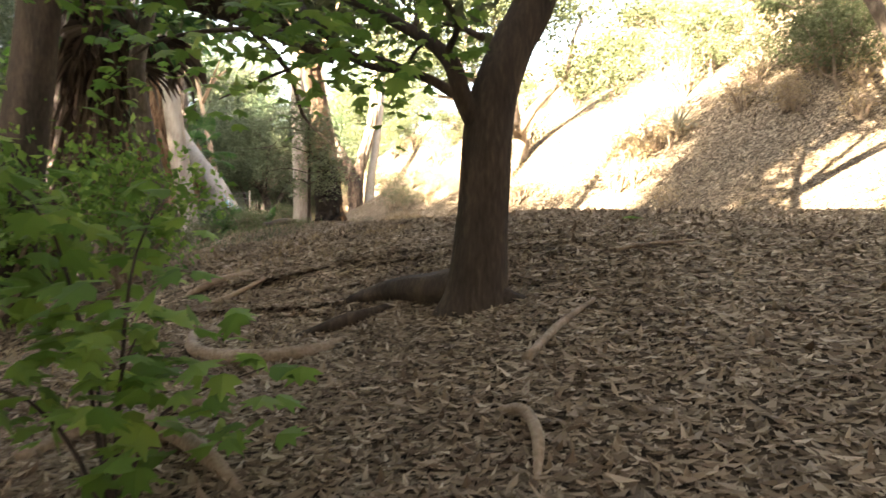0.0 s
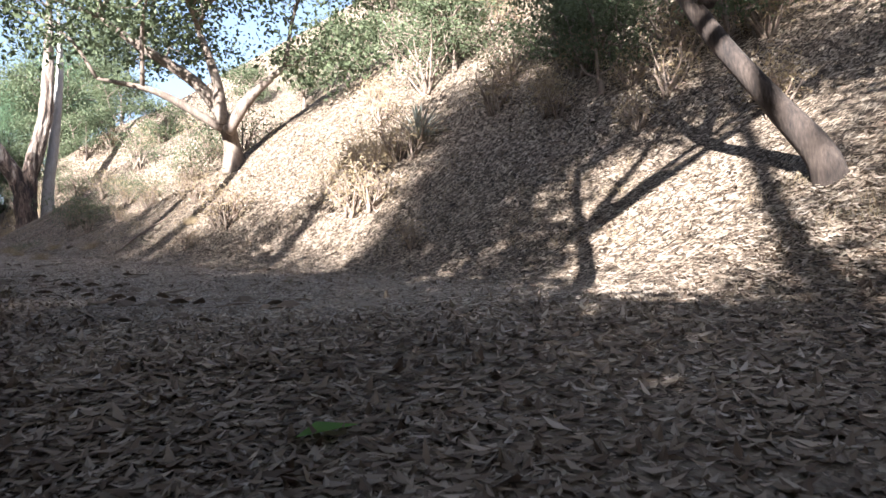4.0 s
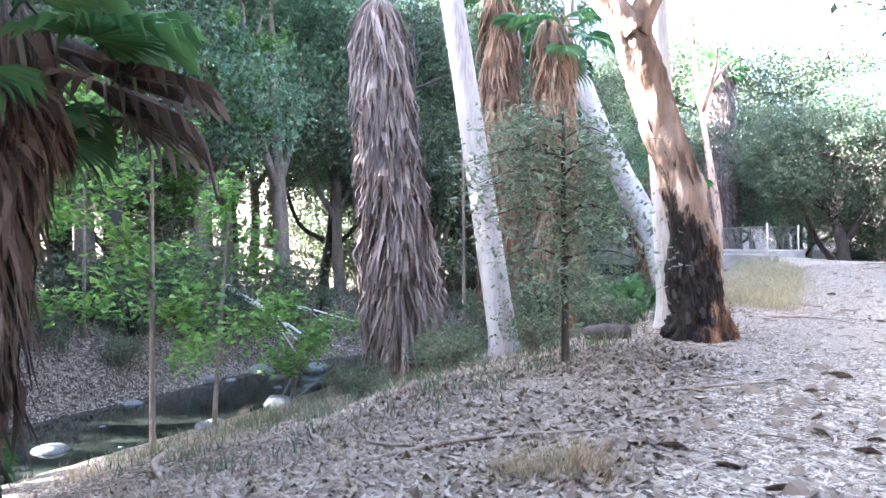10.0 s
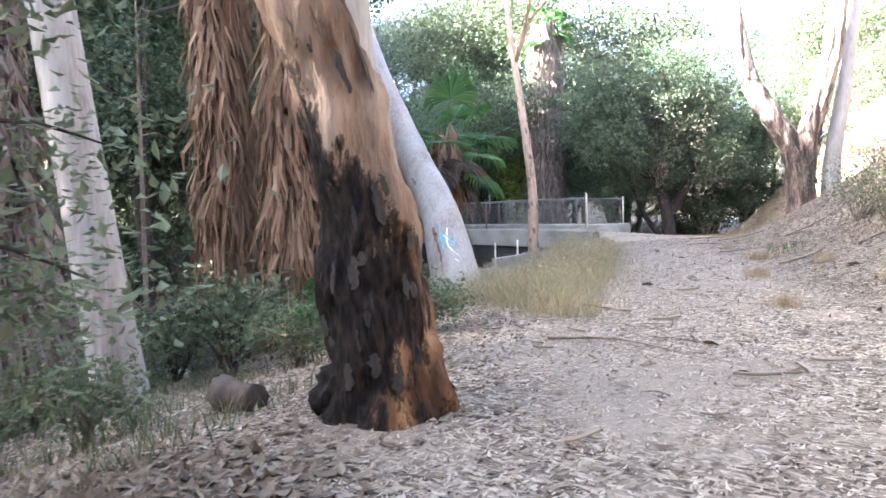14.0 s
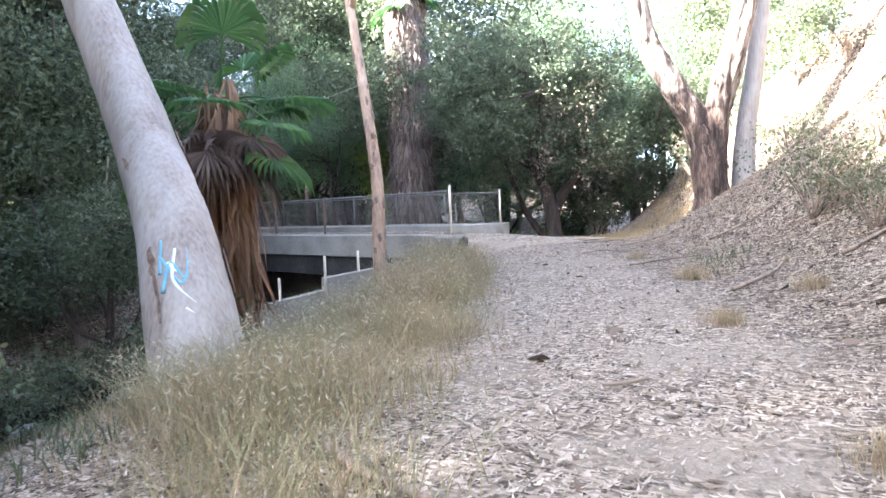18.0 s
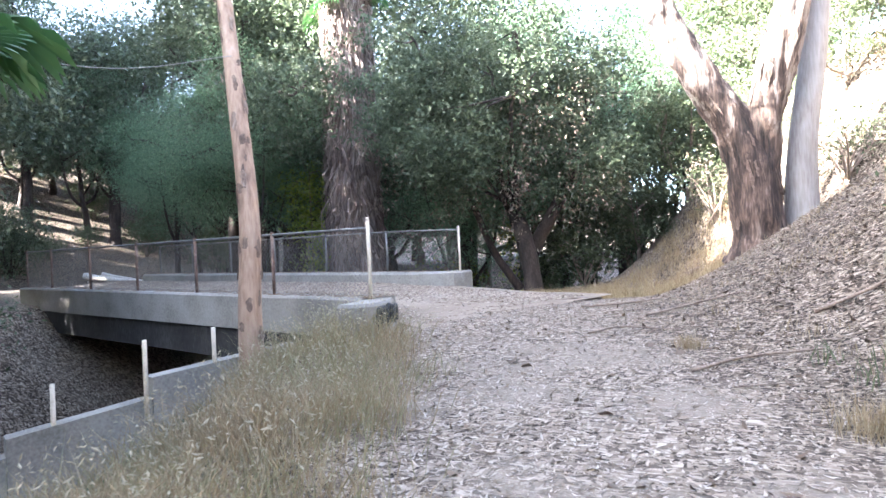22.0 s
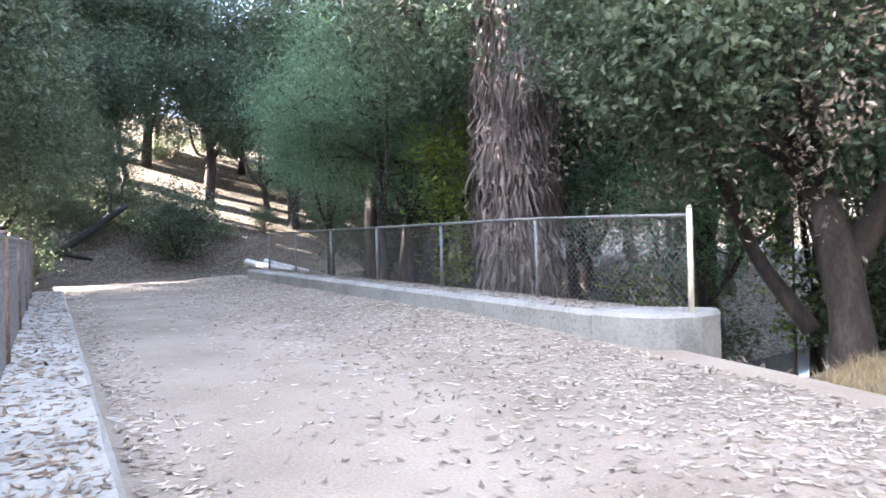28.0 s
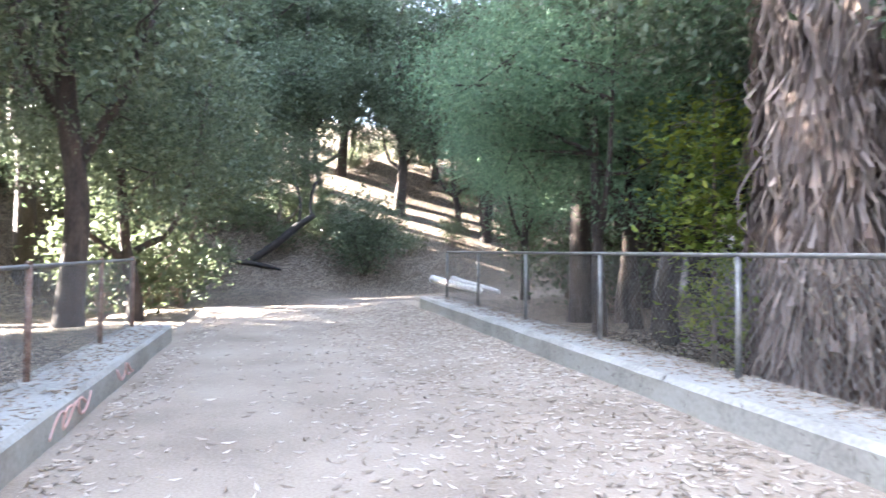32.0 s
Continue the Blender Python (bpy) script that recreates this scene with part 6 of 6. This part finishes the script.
for nm, pts, r in (("wood", [(-46.9, 42.7, z - .1), (-46.7, 43.2, z + .1), (-46.4, 44.4, z + .95), (-46.15, 45.4, z + 1.85), (-45.9, 46.3, z + 2.5)], [.19, .21, .2, .19, .15]),
                   ("shoot", [(-46.1, 45.5, z + 1.9), (-46.0, 45.55, z + 3.2), (-46.2, 45.2, z + 4.6), (-46.2, 45.15, z + 5.6)], [.1, .08, .06, .03]),
                   ("shoot", [(-45.97, 46.1, z + 2.4), (-45.95, 46.1, z + 3.3), (-45.9, 46.3, z + 4.2)], [.1, .085, .06]),
                   ("shoot", [(-45.92, 46.2, z + 4.0), (-45.9, 46.5, z + 4.3)], [.05, .03]),
                   ("wood", [(-46.9, 42.3, z + .15), (-46.3, 43.6, z - .05), (-45.9, 44.6, z - .3)], [.13, .12, .05])):
    geo = Geo()
    tube(geo, pts, r, 8, n=14, rough=.14)
    part(nm, geo, M_CHAR, limb)
for k, (a, b_, r) in enumerate((((-41.0, 50.6), (-38.2, 51.6), .18), ((-40.6, 51.4), (-38.6, 52.8), .14), ((-41.4, 52), (-39.4, 52.0), .12))):
    stick("fallen_log", "pale fallen log beside the far trail", [(*a, r + .5), (*b_, r)], [r, r * .8], M_BLEACH, "log", k, "fallen logs")
stick("mossy_log", "short weathered log beside the burnt gum", [(-4.9, 18.6, .1), (-4.4, 18.3, .12), (-4.0, 18.3, .08)], [.12, .13, .1], M_DARKBARK, "log")

# peeling bark, char and paint on the gums
def wrap_patch(name, pts, radii, t0, t1, a0, a1, mat, parent_name, label, seed, out=1.03, ragged=.25, sides=14, rows=16, th=None):
    """A ragged patch lying on a trunk between two heights and two turns."""
    g = np.random.default_rng(seed)
    p = curve_points(pts, 60)
    r = np.interp(np.linspace(0, 1, 60), np.linspace(0, 1, len(radii)), radii)
    geo = Geo()
    V = np.zeros((rows, sides, 3))
    for i, t in enumerate(np.linspace(t0, t1, rows)):
        w = 1 - ragged * g.random()
        e = math.sin(math.pi * (i + .35) / (rows - .3)) ** .5
        c = np.array([np.interp(t * 59, np.arange(60), p[:, k]) for k in range(3)])
        rr = np.interp(t * 59, np.arange(60), r)
        mid, half = (a0 + a1) / 2 + g.normal(0, .09 * (a1 - a0)), (a1 - a0) / 2 * w * e
        for j, a in enumerate(np.linspace(mid - half, mid + half, sides)):
            V[i, j] = c + rr * (out + .02 * g.random()) * np.array([math.cos(a), math.sin(a), 0])
    idx = np.arange(rows * sides).reshape(rows, sides)
    geo.add(V.reshape(-1, 3), np.stack([idx[:-1, :-1], idx[:-1, 1:], idx[1:, 1:], idx[1:, :-1]], -1).reshape(-1, 4))
    return part(name, geo, mat, th, label)


def trunk_spot(pts, radii, t, a, out=1.03):
    p = curve_points(pts, 60)
    r = np.interp(np.linspace(0, 1, 60), np.linspace(0, 1, len(radii)), radii)
    c = np.array([np.interp(t * 59, np.arange(60), p[:, k]) for k in range(3)])
    return c + np.interp(t * 59, np.arange(60), r) * out * np.array([math.cos(a), math.sin(a), 0])


M_FLAKE = surface("brown_bark_flake", [(0.05, 0.034, 0.026), (0.13, 0.09, 0.068), (0.22, 0.165, 0.13)], 9, 40, .9, .6)
M_BLUEPAINT = surface("blue_paint", [(0.10, 0.30, 0.42), (0.20, 0.44, 0.55)], 9, 50, .7, .1)
M_WHITEPAINT = surface("white_paint", [(0.62, 0.64, 0.66), (0.78, 0.8, 0.8)], 9, 50, .7, .1)
M_PINKPAINT = surface("faded_pink_paint", [(0.55, 0.33, 0.30), (0.66, 0.50, 0.46)], 9, 50, .8, .1)
g = np.random.default_rng(77)
for k in range(30):
    t0 = g.uniform(.1, .42)
    a0 = g.uniform(-1.6, 1.2)
    wrap_patch("bark_flake", LEAN_PTS, LEAN_R, t0, t0 + g.uniform(.012, .05), a0, a0 + g.uniform(.12, .42), M_FLAKE, "", "", 700 + k, 1.09, .5, 6, 7, leaning_gum)
face = -.62
wrap_patch("pink_paint", LEAN_PTS, LEAN_R, .375, .405, face - .35, face + .2, M_PINKPAINT, "", "faded pink paint patch", 801, 1.07, .6, 10, 9, leaning_gum)
for m, nm, lines in ((M_BLUEPAINT, "blue_scrawl", [[(.225, -.5), (.25, -.25), (.235, .0), (.262, .15)], [(.255, -.45), (.232, -.1), (.25, .12)], [(.24, -.5), (.27, -.35)]]),
                     (M_WHITEPAINT, "white_scrawl", [[(.262, -.1), (.235, -.25), (.215, .1)], [(.25, -.3), (.225, .12)], [(.212, -.1), (.205, .08), (.196, -.1), (.19, .1), (.18, -.1), (.172, .1), (.162, -.06)]])):
    geo = Geo()
    for ln_ in lines:
        tube(geo, [trunk_spot(LEAN_PTS, LEAN_R, t, face + a, 1.1) for t, a in ln_], [.022, .02], 5, n=6 * len(ln_))
    part(nm, geo, m, leaning_gum, nm.split("_")[0] + " sprayed scrawl")

for k in range(34):
    t0 = g.uniform(.04, .62)
    a0 = g.uniform(-3.0, .2)
    wrap_patch("bark_flake", THIN_PTS, THIN_R, t0, t0 + g.uniform(.008, .035), a0, a0 + g.uniform(.25, .9), (M_FLAKE, M_SHAGGY)[k % 2], "", "", 1400 + k, 1.1, .4, 6, 8, thin_gum)

# loose bark plates and charred scales on the burnt gum
BURNT_PTS = [(-3.1, 18.75, -.2), (-3.12, 18.75, .25), (-3.2, 18.72, .8), (-3.17, 18.65, 1.4), (-3.25, 18.4, 2.3), (-3.42, 18.05, 3.4), (-3.5, 17.8, 4.2)]
BURNT_PTS = [(a, b, c + gz(-3.05, 18.7)) for a, b, c in BURNT_PTS]
BURNT_R = [.48, .38, .37, .30, .265, .25, .25]
for k in range(46):
    t0 = g.uniform(.1, .8)
    a0 = g.uniform(-2.9, .7)
    wrap_patch("bark_plate", BURNT_PTS, BURNT_R, t0, t0 + g.uniform(.02, .07), a0, a0 + g.uniform(.07, .24), M_FLAKE if t0 > .5 and k % 3 == 1 else M_CHAR, "", "", 1200 + k, 1.06 + .06 * g.random(), .3, 6, 9, burnt_gum)

# shreds of bark hanging from the forked gum
for k in range(44):
    pts, rad = (FORK_A, FORK_B)[k % 2]
    t0 = g.uniform(.14, .6)
    a0 = g.uniform(-3.0, .4)
    wrap_patch("bark_strip", pts, rad, t0, t0 + g.uniform(.03, .10), a0, a0 + g.uniform(.06, .22), (M_FLAKE, M_SHAGGY)[k % 2], "", "", 900 + k, 1.1 + .1 * g.random(), .5, 5, 9, forked_gum)


# ---- grass, litter and stones ----
def blades(geo, x, y, h, w, g, lean=.35):
    n = len(x)
    z = ground_z(x, y)
    a = g.uniform(0, 2 * math.pi, n)
    b = g.uniform(0, 2 * math.pi, n)
    hh = h * g.uniform(.5, 1.25, n)
    d = np.stack([np.cos(a), np.sin(a), np.zeros(n)], 1)
    s = np.stack([np.cos(b), np.sin(b), np.zeros(n)], 1) * (w * .5)
    p0 = np.stack([x, y, z - .02], 1)
    k = g.uniform(.2, 1, n)[:, None] * lean
    p1 = p0 + d * k * hh[:, None] * .35 + np.stack([0 * x, 0 * x, hh * .6], 1)
    p2 = p0 + d * k * hh[:, None] * 1.0 + np.stack([0 * x, 0 * x, hh], 1)
    V = np.stack([p0 - s, p0 + s, p1 + s * .8, p1 - s * .8, p2], 1).reshape(-1, 3)
    i = np.arange(n) * 5
    geo.add(V, np.stack([i, i + 1, i + 2, i + 3], 1))
    geo.f.append(np.stack([i + 3, i + 2, i + 4], 1) + geo.n - len(V))


def tufty(n, x0, x1, y0, y1, g, keep, tuft=30, spread=.16):
    m = max(1, n // tuft)
    cx, cy = g.uniform(x0, x1, m), g.uniform(y0, y1, m)
    ok = keep(cx, cy)
    cx, cy = cx[ok], cy[ok]
    x = np.repeat(cx, tuft) + g.normal(0, spread, len(cx) * tuft)
    y = np.repeat(cy, tuft) + g.normal(0, spread, len(cy) * tuft)
    return x, y


g5 = np.random.default_rng(55)


def verge(x, y):
    st, k = nearest(TRAIL, x, y)
    edge = .85 + .35 * lumps(x, y, .5) + .2 * lumps(x, y, .19)
    wide = 3.2 * smooth01((y - 21.5) / 4) - 1.2 * smooth01((y - 26) / 3)
    return (-st > edge) & (-st < edge + wide) & (y > 21.8) & (y < 33.4) & (g5.random(len(x)) < .8 - .3 * lumps(x, y, .8, 3))


geo = Geo()
x, y = tufty(62000, -12.5, -3, 21, 34, g5, verge)
blades(geo, x, y, .36 * (1 + .45 * lumps(x, y, .6, 1.5)), .007, g5, 1.15)
tagged(part("dry_grass", geo, M_STRAW, smooth=False), "tall straw-coloured dry grass along the trail's edge", "grass", kind="stuff")
M_HAY = foliage("half_dry_grass", [(0.13, 0.125, 0.062), (0.24, 0.225, 0.125), (0.36, 0.34, 0.22)], .3, .8)
geo = Geo()
x, y = tufty(46000, -12.5, -3, 21, 34, g5, verge, 16, .22)
blades(geo, x, y, .42 * (1 + .5 * lumps(x, y, .8, 4.5)), .006, g5, 1.4)
tagged(part("greenish_grass", geo, M_HAY, smooth=False), "tangled grey-green half-dry grass along the trail's edge", "grass", kind="stuff")
M_SEED = foliage("pale_seed_head", [(0.24, 0.2, 0.13), (0.4, 0.35, 0.25), (0.55, 0.5, 0.39)], .3, .8)
geo = Geo()
x, y = tufty(34000, -12.5, -3, 21, 34, g5, verge, 30, .09)
p = np.stack([x, y, ground_z(x, y) + g5.uniform(.2, .62, len(x))], 1)
leaf_quads(geo, p, .036, .009, g5, .3)
tagged(part("seed_heads", geo, M_SEED, smooth=False), "pale nodding seed heads above the dry grass", "grass", kind="stuff")


def straw_patch(x, y):
    return (((x + 8.3) / 2.6) ** 2 + ((y - 42.0) / 2.6) ** 2 < 1) | (((x + 6.8) / 1.8) ** 2 + ((y - 44.5) / 2) ** 2 < 1) & (g5.random(len(x)) < .6)


M_GOLD = foliage("golden_dry_grass", [(0.19, 0.135, 0.07), (0.35, 0.265, 0.15), (0.48, 0.4, 0.26)], .3, .8)
geo = Geo()
x, y = tufty(42000, -12, -4, 38.8, 47, g5, straw_patch, 24, .16)
blades(geo, x, y, .22, .008, g5, .7)
tagged(part("dry_grass", geo, M_GOLD, smooth=False), "short golden dry grass on the slope's foot beyond the bridge", "grass", kind="stuff")


def weedy(x, y):
    st, k = nearest(TRAIL, x, y)
    sc, _ = nearest(CREEK, x, y)
    return (-st > 2.6) & (sc > 2.2) & (g5.random(len(x)) < .5) | (st > val(TRAIL, k, 4) + .6) & (g5.random(len(x)) < .22)


geo = Geo()
x, y = tufty(60000, -14, 8, 4, 40, g5, weedy, 16, .1)
blades(geo, x, y, .16, .006, g5, .8)
tagged(part("dry_weeds", geo, M_STRAW, smooth=False), "thin dry weeds on the bank and slope", "grass", kind="stuff")
geo = Geo()
x, y = tufty(26000, -14, -3, 12, 33, g5, lambda x, y: weedy(x, y) & (x < -2), 16, .13)
blades(geo, x, y, .22, .012, g5, .8)
tagged(part("green_weeds", geo, M_OLIVE, smooth=False), "low green weeds on the creek bank", "grass", kind="stuff")
# single tufts by the trail
tuft = None
for x, y, s in ((-.69, 13.4, 1.0), (-.9, 13.1, .7), (-4.1, 31.2, 1.0), (-2.0, 24.5, .8), (-3.2, 27.8, .8), (-5.6, 33.8, .6), (1.7, 23.2, .9), (-1.0, 26.2, .9), (-2.5, 29.6, .8)):
    if tuft is None:
        tuft = thing("grass_tuft", (x, y, gz(x, y)), "tuft of dry brown grass beside the trail", "grass tuft", "dry grass tufts")
        geo = Geo()
        blades(geo, x + g5.normal(0, .13, 300), y + g5.normal(0, .13, 300), .24, .006, g5, .9)
        part("grass_clump", geo, M_STRAW, tuft, smooth=False)
    else:
        copy_thing(tuft, at_ground(x, y, s * 5, s))


def strip_points(n, lo, hi, y0, y1, g, power=1.0):
    k0, k1 = [int(np.argmin(np.abs(TRAIL[:, 1] - v))) for v in (y0, y1)]
    k = g.integers(k0, k1, n)
    t = np.gradient(TRAIL[:, :2], axis=0)
    t /= np.linalg.norm(t, axis=1)[:, None]
    o = np.where(g.random(n) < .5, lo * g.random(n) ** power, hi * g.random(n) ** power)
    x = TRAIL[k, 0] + t[k, 1] * o + g.normal(0, .25, n)
    y = TRAIL[k, 1] - t[k, 0] * o + g.normal(0, .25, n)
    return x, y, o


def lay(name, label, x, y, length, width, mat, g, up=.012, flat=.88, zs=None):
    sc, _ = nearest(CREEK, x, y)
    ok = sc > 2.0
    x, y = x[ok], y[ok]
    z = (ground_z(x, y) if zs is None else zs[ok]) + g.uniform(.3, 1.6, len(x)) * up
    geo = Geo()
    leaf_quads(geo, np.stack([x, y, z], 1), length, width, g, 0, flat)
    tagged(part(name, geo, mat, smooth=False), label, "leaf litter", kind="stuff")


x, y, o = strip_points(180000, -3.8, 6.0, 6.0, 40, g5)
ok = (o > -1.7) | (y > 17.5) | (g5.random(len(o)) < .12)
x, y = x[ok], y[ok]
lay("bark_litter", "bleached bark shreds and gum leaves strewn over the trail", x, y, .065, .015, M_CHIP, g5)
x, y, o = strip_points(85000, -7.5, 8.5, 8, 40, g5)
ok = (o < -1.2) | (o > 2.6) | (g5.random(len(o)) < .12)
x, y = x[ok], y[ok]
lay("leaf_litter", "brown fallen leaves over the bank and slope", x, y, .08, .035, M_DEADLEAF, g5, .018, .8)
x, y, o = strip_points(60000, -4.5, 5.5, .2, 9, g5)
lay("leaf_litter", "thick carpet of curled fallen leaves by the dark oak", x, y, .085, .034, M_DEADLEAF, g5, .02, .75)
x, y, o = strip_points(26000, -4.0, 6.0, .2, 10, g5)
lay("leaf_litter", "bleached curled leaves by the dark oak", x, y, .085, .024, M_CHIP, g5, .02, .75)
x, y, o = strip_points(90000, -6.0, -5.0, 8, 18.5, g5)
x, y = x[o < -1.5], y[o < -1.5]
lay("leaf_litter", "deep brown sycamore and gum leaves on the creek bank", x, y, .1, .05, M_DEADLEAF, g5, .025, .75)
# the far bank and the mound past the bridge
x, y = g5.uniform(-23, -10, 60000), g5.uniform(4, 33, 60000)
sc, _ = nearest(CREEK, x, y)
ok = (sc < -2.0) & (sc > -8)
x, y = x[ok], y[ok]
geo = Geo()
leaf_quads(geo, np.stack([x, y, ground_z(x, y) + .015], 1), .11, .05, g5, 0, .75)
tagged(part("leaf_litter", geo, M_DEADLEAF, smooth=False), "brown fallen leaves on the far creek bank", "leaf litter", kind="stuff")
x, y = tufty(46000, -21, -11, 5, 32, g5, lambda x, y: (nearest(CREEK, x, y)[0] < -2.1) & (nearest(CREEK, x, y)[0] > -7) & (lumps(x, y, .9, 2) > -.1), 18, .14)
geo = Geo()
blades(geo, x, y, .26, .014, g5, .8)
tagged(part("green_weeds", geo, M_OLIVE, smooth=False), "low green weeds on the far creek bank", "grass", kind="stuff")
x, y = g5.uniform(-9, 1, 14000), g5.uniform(41.5, 50, 14000)
lay("leaf_litter", "brown leaves and bark on the mound past the bridge", x, y, .09, .03, M_DEADLEAF, g5, .018, .8)
# drifts on the deck
n = 17000
s = 20 * g5.random(n) ** 1.6 - .3
w = np.clip(5.1 - np.abs(g5.normal(0, 1.5, n)), .6, 5.1)
w = np.where(g5.random(n) < .12, .6 + np.abs(g5.normal(0, .25, n)), w)
P = A0[None, :] + s[:, None] * U + w[:, None] * N
geo = Geo()
P[:, 2] = deck_z(s, w) + .012 * lumps(P[:, 0], P[:, 1], .5) + g5.uniform(.006, .02, n)
leaf_quads(geo, P, .07, .022, g5, 0, .88)
tagged(part("leaf_litter", geo, M_CHIP, smooth=False), "drift of bleached leaves along the bridge deck", "leaf litter", kind="stuff")

n = 2600
s, w = 14 * g5.random(n) ** 1.3, g5.uniform(-.12, .46, n)
P = A0[None, :] + s[:, None] * U + w[:, None] * N
P[:, 2] = DECK + .02 * s + .255 + g5.uniform(.0, .012, n)
geo = Geo()
leaf_quads(geo, P, .06, .02, g5, 0, .9)
tagged(part("leaf_litter", geo, M_DEADLEAF, smooth=False), "brown leaves lying on the parapet", "leaf litter", kind="stuff")

n = 4200
s, w = 4.2 + 13.8 * g5.random(n) ** 1.2, 5.22 + .68 * g5.random(n) ** .6
P = A0[None, :] + s[:, None] * U + w[:, None] * N
P[:, 2] = DECK + .02 * s + .372 + g5.uniform(.0, .012, n)
geo = Geo()
leaf_quads(geo, P, .055, .02, g5, 0, .9)
tagged(part("leaf_litter", geo, M_DEADLEAF, smooth=False), "brown leaves and dirt along the fence foot on the parapet", "leaf litter", kind="stuff")

# big curled sycamore leaves
big = None
for k in range(190):
    if k < 6:
        x, y = ((-.3, 12.3), (-1.1, 12.5), (-.6, 12.9), (.5, 11.6), (-1.5, 12.2), (-.1, 12.9))[k]
    else:
        xx, yy, o = strip_points(1, -4.5, 4, 3, 36, g5) if k < 60 else strip_points(1, -3.4, -.6, 9.5, 18, g5)
        x, y = float(xx[0]), float(yy[0])
    if big is None:
        big = thing("dead_leaf", (x, y, gz(x, y)), "large curled brown sycamore leaf on the ground", "leaf", "large fallen leaves")
        geo = Geo()
        g = np.random.default_rng(2)
        lobed_leaf(geo, np.array([x, y, gz(x, y) + .05]), .2, g)
        part("blade", geo, M_DEADLEAF, big, smooth=False)
    else:
        copy_thing(big, at_ground(x, y, g5.uniform(0, 6.28), g5.uniform(.6, 1.2)))
# curled shreds of bark shed by the gums
shreds = []
for k in range(110):
    xx, yy, o = strip_points(1, -3.6, 1.6, 10, 24, g5) if k < 80 else strip_points(1, -2.2, 4.5, 20, 37, g5)
    x, y = float(xx[0]), float(yy[0])
    if len(shreds) < 3:
        z = gz(x, y)
        th = thing("bark_shred", (x, y, z), "curled shred of gum bark on the litter", "bark", "shed bark")
        geo = Geo()
        L, W, curl = .2 + .06 * len(shreds), .016 + .004 * len(shreds), 1.6 + .5 * len(shreds)
        u, v = np.meshgrid(np.linspace(-.5, .5, 9), np.linspace(-1, 1, 5))
        V = np.stack([x + L * u, y + W * np.sin(v * curl / 1.6) + .04 * np.sin(3 * u), z + .03 + W * (1 - np.cos(v * curl / 1.6)) + .05 * u * u + .02 * u], -1).reshape(-1, 3)
        ii = np.arange(45).reshape(5, 9)
        geo.add(V, np.stack([ii[:-1, :-1], ii[:-1, 1:], ii[1:, 1:], ii[1:, :-1]], -1).reshape(-1, 4))
        part("strip", geo, (M_CHIP, M_DEADLEAF, M_CHIP)[len(shreds)], th)
        shreds.append(th)
    else:
        copy_thing(shreds[k % 3], at_ground(x, y, g5.uniform(0, 6.28), g5.uniform(.4, 1.0)))
green_leaf = thing("green_leaf", (1.95, 6.95, gz(1.95, 6.95)), "single broad green leaf lying on the litter", "leaf")
geo = Geo()
z = gz(1.95, 6.95) + .03
geo.add([(1.83, 6.9, z), (1.92, 6.97, z + .03), (2.08, 6.96, z), (1.93, 6.86, z + .02)], [[0, 3, 2, 1]])
part("blade", geo, M_GREEN, green_leaf, smooth=False)

# creek stones
def stone_mesh(seed):
    g = np.random.default_rng(seed)
    bm = bmesh.new()
    bmesh.ops.create_icosphere(bm, subdivisions=2, radius=1)
    for v in bm.verts:
        q = v.co.copy()
        v.co *= 1 + .28 * noise.noise(q * 1.1 + Vector((seed * 3.1, 0, 0))) + .1 * noise.noise(q * 2.7)
        v.co.z *= .55
    me = bpy.data.meshes.new("stone")
    bm.to_mesh(me)
    bm.free()
    me.materials.append(M_ROCK)
    me.polygons.foreach_set("use_smooth", np.ones(len(me.polygons), bool))
    return me


stones = [stone_mesh(k) for k in range(4)]
for k in range(295):
    i = int(g5.integers(0, len(CREEK)))
    c = CREEK[i]
    if not 5 < c[1] < 50:
        continue
    o = g5.normal(0, 1.6)
    x, y = c[0] + o, c[1] + g5.normal(0, .4)
    r = abs(g5.normal(0, .17)) + .08
    if k < 26:
        x, y, r = -13.6 + g5.normal(0, 1.6), 17.0 + g5.normal(0, 1.3), g5.uniform(.15, .34)
    ob = new("stone", stones[k % 4])
    ob.matrix_basis = Matrix.Translation((x, y, max(gz(x, y), c[2] - .12) + r * .12)) @ Matrix.Rotation(g5.uniform(0, 6.28), 4, 'Z') @ Matrix.Diagonal((r * 1.3, r, r, 1))
    tagged(ob, "grey water-worn stone in the creek bed", "stone", "creek stones")
